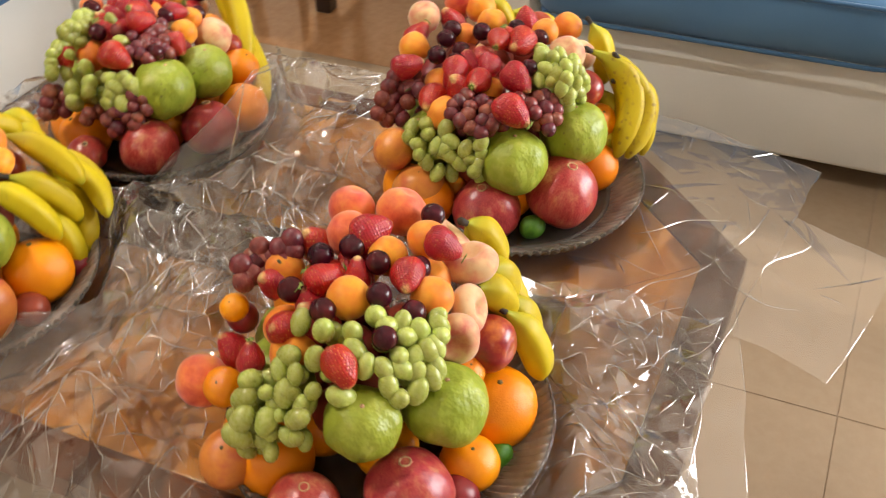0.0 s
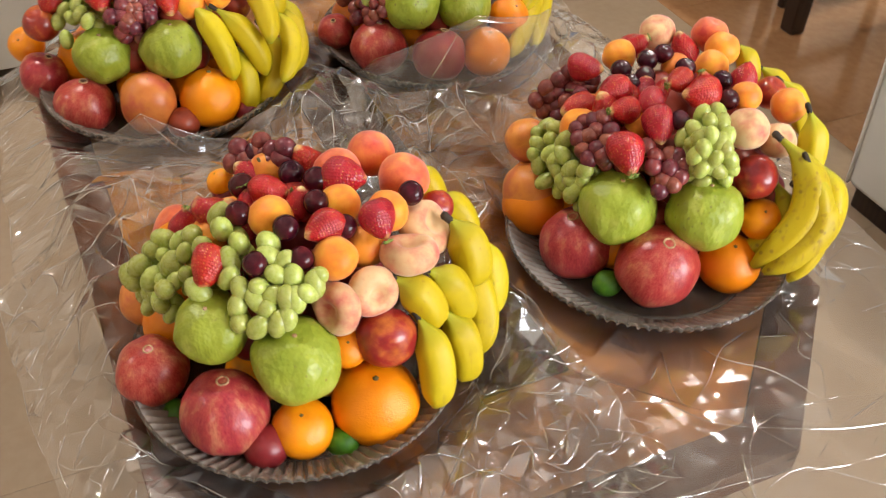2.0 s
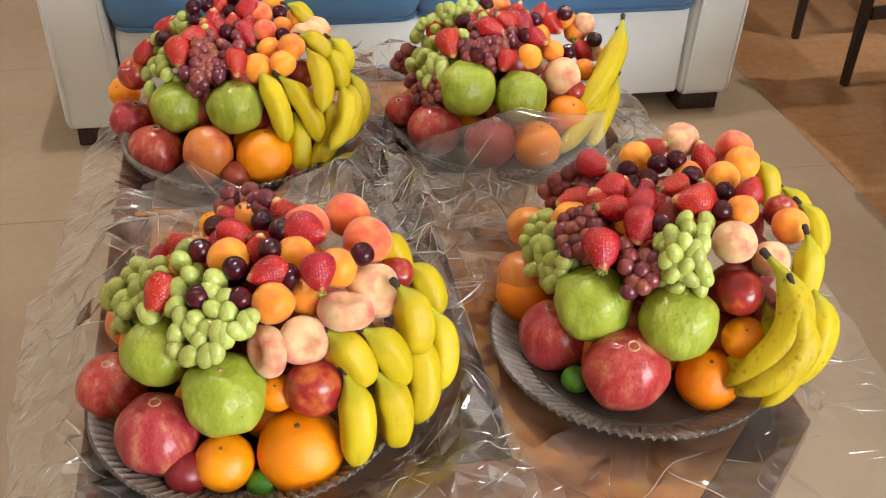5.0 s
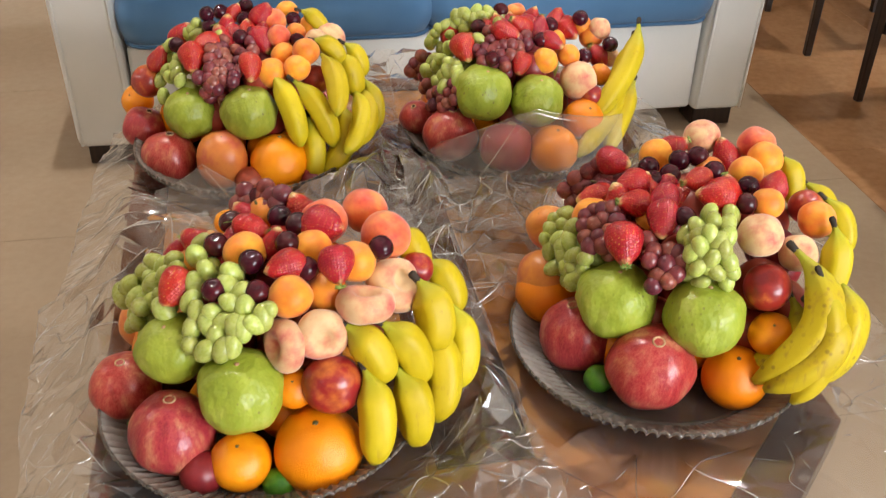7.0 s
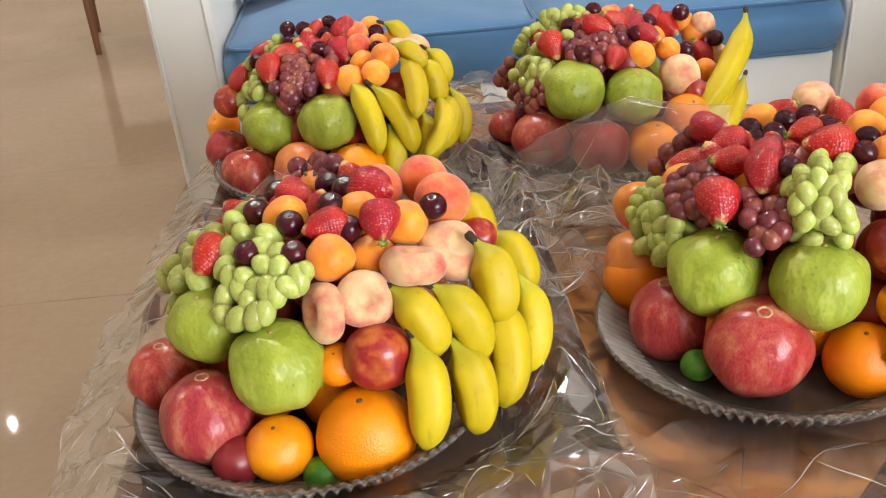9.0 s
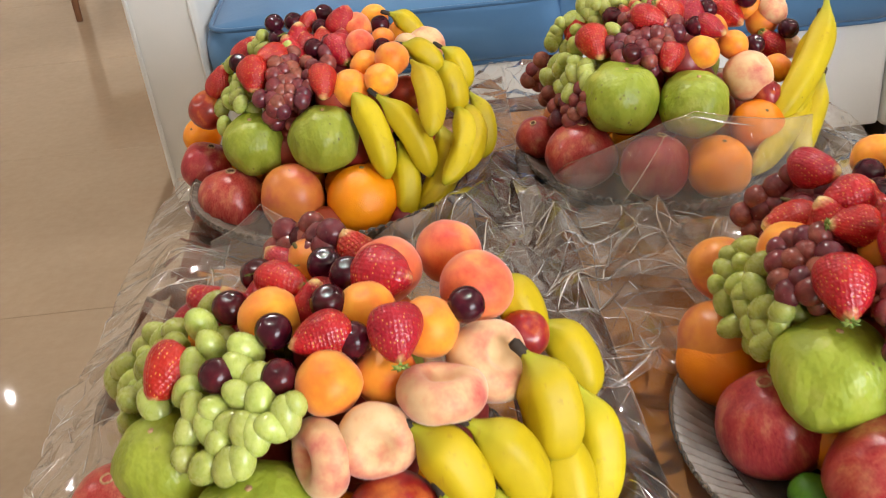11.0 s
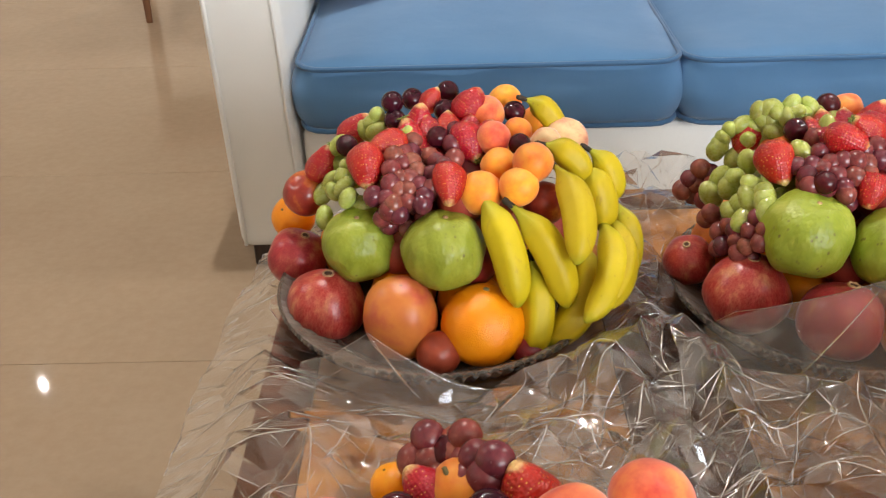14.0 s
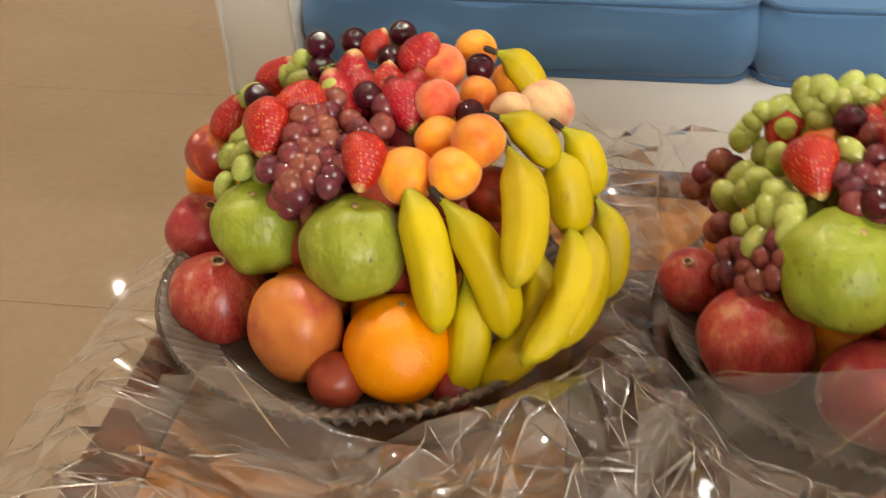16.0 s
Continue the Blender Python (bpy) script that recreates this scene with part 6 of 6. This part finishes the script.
WAVES = (0.150, 0.105, 0.075, 0.054)


def crumple(x, y, seed):
    """Height of crumpled film: straight creases that come and go, in metres."""
    r3 = random.Random(seed)
    h = 0.0
    for i, lam in enumerate(WAVES):
        a, ph = r3.uniform(0, math.pi), r3.uniform(0, 9)
        u = (x * math.cos(a) + y * math.sin(a)) / lam + ph + 0.55 * noise.noise((x * 4 + i * 5, y * 4, seed))
        fold = abs((u % 1.0) * 2 - 1)
        gate = max(0.0, noise.noise((x * 6 + i * 11 + seed, y * 6 - i * 3, 2.0)) + 0.30)
        h += lam * 0.27 * fold * min(1.0, gate * 2.2)
    return h


def smooth(a, b, v):
    t = max(0.0, min(1.0, (v - a) / (b - a)))
    return t * t * (3 - 2 * t)


def outside_table(x, y):
    """How far a place lies beyond the table's edge."""
    dx, dy = max(TX0 - x, x - TX1, 0.0), max(TY0 - y, y - TY1, 0.0)
    ex, ey = min(x - TX0, TX1 - x), min(y - TY0, TY1 - y)
    ch = (0.188 - ex - ey) / math.sqrt(2) if ex < 0.188 and ey < 0.188 else 0.0
    return max(math.hypot(dx, dy), ch, 0.0)


def lattice(fn, nu, nv, seed):
    """Nodes of an irregular net over (u, v) in 0..1, and its triangles: the flat facets of crumpled film."""
    r4 = random.Random(seed * 13 + 1)
    nodes = []
    for j in range(nv + 1):
        for i in range(nu + 1):
            ju = (r4.uniform(-0.46, 0.46) if 0 < i < nu else 0) / nu
            jv = (r4.uniform(-0.46, 0.46) if 0 < j < nv else 0) / nv
            nodes.append(Vector(fn(i / nu + ju, j / nv + jv)))
    tris = []
    for j in range(nv):
        for i in range(nu):
            a = j * (nu + 1) + i
            b, c, d = a + 1, a + nu + 2, a + nu + 1
            tris += [(a, b, c), (a, c, d)] if r4.random() < 0.5 else [(a, b, d), (b, c, d)]
    return nodes, tris


def film_mesh(nodes, tris, mat, cuts=4, ripple=0.0011):
    """Each facet is a slightly rippled patch that breaks sharply from the next and has its own painted sheen."""
    r7 = random.Random(len(tris))
    vs, fs, facet, painted_sheen, seen = [], [], [], [], {}
    for number, t in enumerate(tris):
        a, b, c = (nodes[k] for k in t)
        ids = {}
        for i in range(cuts + 1):
            for j in range(cuts + 1 - i):
                p = a + (b - a) * (i / cuts) + (c - a) * (j / cuts)
                key = (round(p.x, 5), round(p.y, 5), round(p.z, 5))
                if key not in seen:
                    n = noise.noise(p * 75.0) + 0.4 * noise.noise(p * 190.0)
                    seen[key] = len(vs)
                    vs.append((p.x + ripple * 0.5 * n, p.y - ripple * 0.5 * n, p.z + ripple * n))
                ids[i, j] = seen[key]
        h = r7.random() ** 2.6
        for i in range(cuts):
            for j in range(cuts - i):
                fs.append((ids[i, j], ids[i + 1, j], ids[i, j + 1]))
                if i + j < cuts - 1:
                    fs.append((ids[i + 1, j], ids[i + 1, j + 1], ids[i, j + 1]))
        facet += [number] * (cuts * cuts)
        painted_sheen += [h] * (cuts * cuts)
    me = bpy.data.meshes.new("film")
    me.from_pydata(vs, [], fs)
    me.materials.append(mat)
    me.polygons.foreach_set("use_smooth", [True] * len(fs))
    me.attributes.new("painted_sheen", "FLOAT", "FACE").data.foreach_set("value", painted_sheen)
    owner, sharp = {}, [False] * len(me.edges)
    at = {e.key: e.index for e in me.edges}
    for p in me.polygons:
        for k in p.edge_keys:
            if owner.setdefault(k, facet[p.index]) != facet[p.index]:
                sharp[at[k]] = True
    me.attributes.new("sharp_edge", "BOOLEAN", "EDGE").data.foreach_set("value", sharp)
    return me


def fold_line(vs, fs, pts, w, painted_sheens=None, h=0.3):
    """A thin rounded fold along a run of points, tapering to both ends."""
    base, n = len(vs), len(pts)
    # h whitens the fold: its glint is put into the colour
    if painted_sheens is not None:
        painted_sheens += [h] * (4 * (n - 1))
    for k, c in enumerate(pts):
        d = pts[min(k + 1, n - 1)] - pts[max(k - 1, 0)]
        side = Vector((d.y, -d.x, 0))
        side = side.normalized() if side.length > 1e-7 else Vector((1, 0, 0))
        wk = w * (0.15 + 0.85 * math.sin(math.pi * k / (n - 1)))
        for g in (0, 0.79, 1.57, 2.36, 3.14):
            vs.append(tuple(c + side * wk * math.cos(g) + Vector((0, 0, 0.0003 + wk * 0.8 * math.sin(g)))))
    for k in range(n - 1):
        fs += [(base + 5 * k + j, base + 5 * k + j + 1, base + 5 * k + j + 6, base + 5 * k + j + 5) for j in range(4)]


def under_platter(p):
    return min(math.hypot(p.x - px, p.y - py) for px, py in PLATTERS.values()) < 0.166


def creases(nodes, nu, nv, seed, share, runs):
    """Folds with painted glints: along some of the facets' edges, and longer ones that run on over several facets."""
    r5 = random.Random(seed * 7 + 3)
    vs, fs, hz = [], [], []
    row = nu + 1
    for j in range(nv + 1):
        for i in range(nu + 1):
            for di, dj in ((1, 0), (0, 1), (1, 1)):
                rim = (j in (0, nv) and dj == 0) or (i in (0, nu) and di == 0)
                if i + di > nu or j + dj > nv or r5.random() > (0.6 if rim else share):
                    continue
                p, q = nodes[j * row + i], nodes[(j + dj) * row + i + di]
                if under_platter(p) or under_platter(q):
                    continue
                a, b = (0.0, 1.0) if rim else sorted((r5.uniform(0.0, 0.5), r5.uniform(0.5, 1.0)))
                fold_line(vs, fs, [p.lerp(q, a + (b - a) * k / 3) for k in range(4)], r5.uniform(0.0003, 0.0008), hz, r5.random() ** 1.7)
    for _ in range(runs):
        i, j = r5.randrange(nu), r5.randrange(nv)
        di, dj = r5.choice(((1, 0), (0, 1), (1, 1), (1, -1)))
        keys = []
        for _ in range(r5.choice((2, 3, 3, 4, 5))):
            if not (0 <= i <= nu and 0 <= j <= nv) or under_platter(nodes[j * row + i]):
                break
            keys.append(nodes[j * row + i])
            i, j = i + di, j + dj
        if len(keys) < 2:
            continue
        pts = []
        for k in range(len(keys) - 1):
            p0, p1, p2, p3 = keys[max(k - 1, 0)], keys[k], keys[k + 1], keys[min(k + 2, len(keys) - 1)]
            for t in (0.0, 0.25, 0.5, 0.75):
                pts.append(0.5 * (2 * p1 + (p2 - p0) * t + (2 * p0 - 5 * p1 + 4 * p2 - p3) * t * t + (3 * p1 - p0 - 3 * p2 + p3) * t ** 3))
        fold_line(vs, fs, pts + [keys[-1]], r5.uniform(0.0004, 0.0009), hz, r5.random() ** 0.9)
    me = bpy.data.meshes.new("crease")
    me.from_pydata(vs, [], fs)
    me.materials.append(M_CREASE)
    me.polygons.foreach_set("use_smooth", [True] * len(fs))
    me.attributes.new("painted_sheen", "FLOAT", "FACE").data.foreach_set("value", hz)
    return me


def film_sheet(x0, x1, y0, y1, turn, seed, lift, label, droop=0.22, rumple=1.1, facet=0.016, share=0.33, runs=290, stretch=1.7, ripple=0.0011, gather=1.0, mat=None):
    """One sheet of film spread under a platter and over the table's edges."""
    cx, cy, c, s = (x0 + x1) / 2, (y0 + y1) / 2, math.cos(radians(turn)), math.sin(radians(turn))
    r6 = random.Random(seed + 500)

    def fn(u, v):
        lx, ly = (u - 0.5) * (x1 - x0), (v - 0.5) * (y1 - y0)
        wob = 0.02 * noise.noise((u * 5, v * 5, seed))
        x, y = cx + lx * c - ly * s + wob, cy + lx * s + ly * c - wob
        away = min(math.hypot(x - px, y - py) for px, py in PLATTERS.values())
        free = smooth(0.166, 0.232, away) * (0.30 + 0.70 * smooth(0.10, 0.42, y))
        out = outside_table(x, y)
        z = TZ + 0.0035 + lift * free + rumple * crumple(x, y, seed) * free * (1.0 - 0.8 * min(out, 0.03) / 0.03)
        # gathered up against the platters
        z += 0.034 * gather * math.exp(-((away - 0.191) / 0.018) ** 2) * max(0.0, 0.35 + noise.noise((x * 11, y * 11, seed)))
        z += r6.uniform(-0.006, 0.008) * free * rumple * (0.35 if out > 0.01 else 1.0)
        z -= droop * out * (1 + 3 * out)
        return (x, y, max(z, TZ + 0.003) if out < 0.003 else z)

    nu, nv = max(3, int((x1 - x0) / facet / stretch)), max(3, int((y1 - y0) / facet * stretch ** 0.5))
    nodes, tris = lattice(fn, nu, nv, seed)
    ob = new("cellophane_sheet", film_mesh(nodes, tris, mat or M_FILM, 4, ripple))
    tagged(part("crease", creases(nodes, nu, nv, seed, share, runs), None, ob, "folds in the film with painted glints"), kind="stuff")
    return tagged(ob, label, "cellophane", "cellophane sheets")


def film_flap(parent, centre, radius, a0, a1, tops, seed, folds):
    """A stiff fold of film that stands up before the fruit; tops: (share along it, height); folds: straight creases
    with painted glints (u, v, u, v, width).
    """
    def fn(u, v):
        a = radians(a0 + (a1 - a0) * u)
        h = tops[-1][1]
        for (u0, h0), (u1, h1) in zip(tops, tops[1:]):
            if u0 <= u <= u1 + 1e-6:
                h = h0 + (h1 - h0) * (u - u0) / (u1 - u0)
                break
        r = radius + 0.030 * (1 - v) ** 2 + 0.05 * crumple(u * 0.5, v * 0.12, seed)
        return (centre[0] + r * math.cos(a), centre[1] + r * math.sin(a), TZ + 0.006 + h * v)

    nodes, tris = lattice(fn, 9, 3, seed)
    ob = part("flap", film_mesh(nodes, tris, M_FLAP, 6, 0.0005), None, parent, "raised clear fold of film")
    part("rolled_edge", tube([Vector(fn(i / 80, 1.0)) for i in range(81)], 0.0004, 5), M_CREASE, ob, "thin shiny film edge", True)
    vs, fs, hz = [], [], []
    for u0, v0, u1, v1, w in folds:
        fold_line(vs, fs, [Vector(fn(u0 + (u1 - u0) * k / 10, v0 + (v1 - v0) * k / 10)) for k in range(11)], w * 1.7, hz, 0.9)
    me = bpy.data.meshes.new("flap_fold")
    me.from_pydata(vs, [], fs)
    me.materials.append(M_CREASE)
    me.attributes.new("painted_sheen", "FLOAT", "FACE").data.foreach_set("value", hz)
    part("flap_fold", me, None, ob, "straight film creases with painted glints")
    return ob


film_sheet(0.350, 0.885, 0.045, 0.675, 4, 11, 0.003, "crumpled clear cellophane spread under a fruit platter on the table", 0.4, stretch=1.0)
film_sheet(0.860, 1.385, 0.030, 0.705, -7, 23, 0.004, "creased clear cellophane hanging over the table corner under a platter", 0.10, 0.36, 0.030, 0.16, 60, 1.2, 0.0010, 0.8, M_CLEAR)
sheet_c = film_sheet(0.375, 0.850, 0.630, 1.245, -3, 37, 0.006, "wrinkled clear cellophane under the platter in front of the sofa", 0.4, 0.9)
sheet_d = film_sheet(0.815, 1.330, 0.670, 1.240, 5, 41, 0.007, "wrinkled clear cellophane with a fold standing before the platter", 0.22, 0.9, stretch=1.0)
film_sheet(0.590, 0.930, 0.015, 0.300, 14, 53, 0.007, "loose clear cellophane corner hanging over the table's front edge", 0.14, 0.10, 0.046, 0.10, 16, 1.3, 0.0008, 0.1, M_CLEAR)
film_sheet(0.900, 1.180, -0.090, 0.120, -12, 59, 0.012, "crumpled clear cellophane end sticking out past the table", 0.12, 0.10, 0.055, 0.10, 8, 1.2, 0.0008, 0.1, M_CLEAR)
film_sheet(0.700, 1.020, 0.480, 0.860, 30, 67, 0.010, "loose crumpled cellophane lying between the platters", stretch=1.2)
film_flap(sheet_d, PLATTERS["D"], 0.184, 208, 318, [(0.0, 0.03), (0.12, 0.075), (0.44, 0.140), (0.50, 0.146), (0.52, 0.150), (1.0, 0.105)], 71,
          [(0.30, 0.30, 0.46, 0.97, 0.0009), (0.50, 0.96, 0.72, 0.93, 0.0009), (0.46, 0.30, 0.56, 0.22, 0.0007), (0.20, 0.25, 0.34, 0.20, 0.0005)])
film_flap(sheet_c, PLATTERS["C"], 0.180, 222, 292, [(0.0, 0.02), (0.22, 0.05), (0.40, 0.085), (0.75, 0.035), (1.0, 0.015)], 83,
          [(0.40, 0.98, 0.62, 0.45, 0.0006), (0.10, 0.4, 0.30, 0.7, 0.0004)])

# ---------------------------------------------------------------- dining corner and far end of the room
def tapered_leg(x, y, z0, z1, w0, w1, lean=(0, 0)):
    bm = bm_box(-0.5, 0.5, -0.5, 0.5, 0, 1)
    for v in bm.verts:
        w = w0 + (w1 - w0) * v.co.z
        v.co = Vector((x + v.co.x * w + lean[0] * (1 - v.co.z), y + v.co.y * w + lean[1] * (1 - v.co.z), z0 + v.co.z * (z1 - z0)))
    bmesh.ops.bevel(bm, geom=list(bm.edges), offset=0.003, segments=1, affect="EDGES")
    return bm


def dining_chair(m, mat, label, group):
    ob = empty("dining_chair", m, label, "chair", group)
    for x, y, top in ((-0.19, -0.20, 0.44), (0.19, -0.20, 0.44), (-0.19, 0.20, 0.98), (0.19, 0.20, 0.98)):
        part("leg", tapered_leg(x, y, 0, top, 0.022, 0.040), mat, ob)
    part("seat", bm_box(-0.22, 0.22, -0.23, 0.22, 0.44, 0.49, 0.014), mat, ob, "", True)
    for z in (0.62, 0.76, 0.90):
        part("back_rail", bm_box(-0.17, 0.17, 0.19, 0.215, z, z + 0.055, 0.006), mat, ob)
    for s in (-1, 1):
        part("stretcher", bm_box(s * 0.19 - 0.010, s * 0.19 + 0.010, -0.18, 0.18, 0.20, 0.235, 0.003), mat, ob)
    return ob


dining_chair(pose(2.545, 1.74, 0, 0, 0, 96), M_LEG, "dark espresso wooden dining chair on brown tiles", "dining chairs")


def dining_table(x, y):
    ob = empty("dining_table", pose(x, y, 0), "dark wooden dining table standing on brown tiles", "table")
    part("tabletop", bm_box(-0.05, 1.35, -0.56, 0.05, 0.72, 0.76, 0.008), M_LEG, ob)
    for dx, dy in ((0, 0), (1.28, 0), (0, -0.50), (1.28, -0.50)):
        part("leg", tapered_leg(dx, dy, 0, 0.72, 0.045, 0.075), M_LEG, ob)
    return ob


dining_table(2.30, 1.41)
dining_chair(pose(2.56, 2.42, 0, 0, 0, 172), M_LEG, "dark wooden dining chair near the curtain", "dining chairs")
dining_chair(pose(-0.322, 3.82, 0, 0, 0, 13.5), M_TIMBER, "tan wooden chair at the far end of the room", "far chairs")


def curtain(x0, x1, y, z0, z1):
    """A gathered cloth with folds, a scalloped hem and real thickness."""
    bm = bmesh.new()
    nu, nv = 90, 14
    grid = []
    for j in range(nv + 1):
        row = []
        for i in range(nu + 1):
            u, v = i / nu, j / nv
            fold = math.sin(u * 46 + 1.2 * math.sin(u * 9)) * 0.028 * (1.15 - 0.5 * v)
            hem = 0.02 * math.sin(u * 23) * (1 - v) ** 6
            row.append(bm.verts.new((x0 + (x1 - x0) * u, y + fold, z0 + hem + (z1 - z0) * v)))
        grid.append(row)
    for j in range(nv):
        for i in range(nu):
            bm.faces.new((grid[j][i], grid[j][i + 1], grid[j + 1][i + 1], grid[j + 1][i]))
    bmesh.ops.solidify(bm, geom=bm.faces[:], thickness=0.004)
    return bm


tagged(new("curtain", finish(curtain(2.44, 3.6, 2.92, 0.04, 2.6), "curtain", M_CURTAIN)), "gathered beige patterned curtain hanging to the floor", "curtain")
rod = tagged(new("curtain_rod", finish(tube([(2.3, 2.92, 2.62), (3.8, 2.92, 2.62)], 0.014, 12), "rod", M_LEG)), "dark wooden rod carrying the beige curtain", "curtain rod")
setting("wall_nib", bm_box(2.34, X1, 3.00, 3.12, 0.0, ZC), M_WALL, "plain cream wall behind the curtain", "wall")

# papers on the seat
def sheet_of_paper(m, w, d, label):
    bm = bm_box(-w / 2, w / 2, -d / 2, d / 2, 0, 0.0012)
    bmesh.ops.subdivide_edges(bm, edges=list(bm.edges), cuts=3, use_grid_fill=True)
    for v in bm.verts:
        v.co.z += 0.006 * (v.co.x / w) ** 2
    ob = new("paper", finish(bm, "paper", M_PAPER))
    ob.matrix_world = m
    return tagged(ob, label, "paper")


sheet_of_paper(pose(0.395, 2.185, 0.478, 0, 0, 14), 0.13, 0.18, "white paper sheet lying on the blue cushion")
folder = new("folder", finish(bm_box(-0.13, 0.13, -0.09, 0.09, 0, 0.012, 0.003), "folder", M_LEG))
folder.matrix_world = pose(0.62, 2.27, 0.480, 0, 0, 6)
tagged(folder, "thin dark folder lying on the blue cushion", "folder")


# ---------------------------------------------------------------- floor tiles
def tile_field(x_edges, y_edges, mat, near):
    """Tiles with open joints; those near the table are pieces of their own, the rest one mesh."""
    shared = {}
    rest_v, rest_f = [], []
    for xa, xb in zip(x_edges, x_edges[1:]):
        for ya, yb in zip(y_edges, y_edges[1:]):
            w, d = xb - xa - JOINT, yb - ya - JOINT
            cx, cy = (xa + xb) / 2, (ya + yb) / 2
            if near(cx, cy):
                key = (round(w, 4), round(d, 4))
                if key not in shared:
                    shared[key] = finish(bm_box(-w / 2, w / 2, -d / 2, d / 2, -0.006, 0.0, 0.0008, 1), "tile", mat, False)
                ob = new("tile", shared[key])
                ob.parent = floor
                ob.location = (cx, cy, 0)
            else:
                b = len(rest_v)
                rest_v += [(cx + sx * w / 2, cy + sy * d / 2, z) for z in (-0.006, 0.0) for sx, sy in ((-1, -1), (1, -1), (1, 1), (-1, 1))]
                rest_f += [(b + 4, b + 5, b + 6, b + 7)] + [(b + i, b + (i + 1) % 4, b + 4 + (i + 1) % 4, b + 4 + i) for i in range(4)]
    me = bpy.data.meshes.new("tile_rest")
    me.from_pydata(rest_v, [], rest_f)
    me.materials.append(mat)
    ob = new("far_tiling", me)
    ob.parent = floor
    ob["kind"] = "stuff"


def edges(lo, hi, start, step):
    first = start - math.floor((start - lo) / step) * step
    out = [lo]
    while first < hi:
        if first > lo + 0.02:
            out.append(first)
        first += step
    return out + [hi]


is_near = lambda x, y: -2.4 < x < 3.6 and -1.2 < y < 5.2
tile_field([X0, -2.80, -2.00, -1.25, 0.46, 1.26, SPLIT], edges(Y0, Y1, 1.485, 0.8), M_FLOOR, is_near)
tile_field(edges(SPLIT, X1, SPLIT, 0.6), edges(Y0, Y1, 1.625, 0.6), M_FLOOR2, is_near)
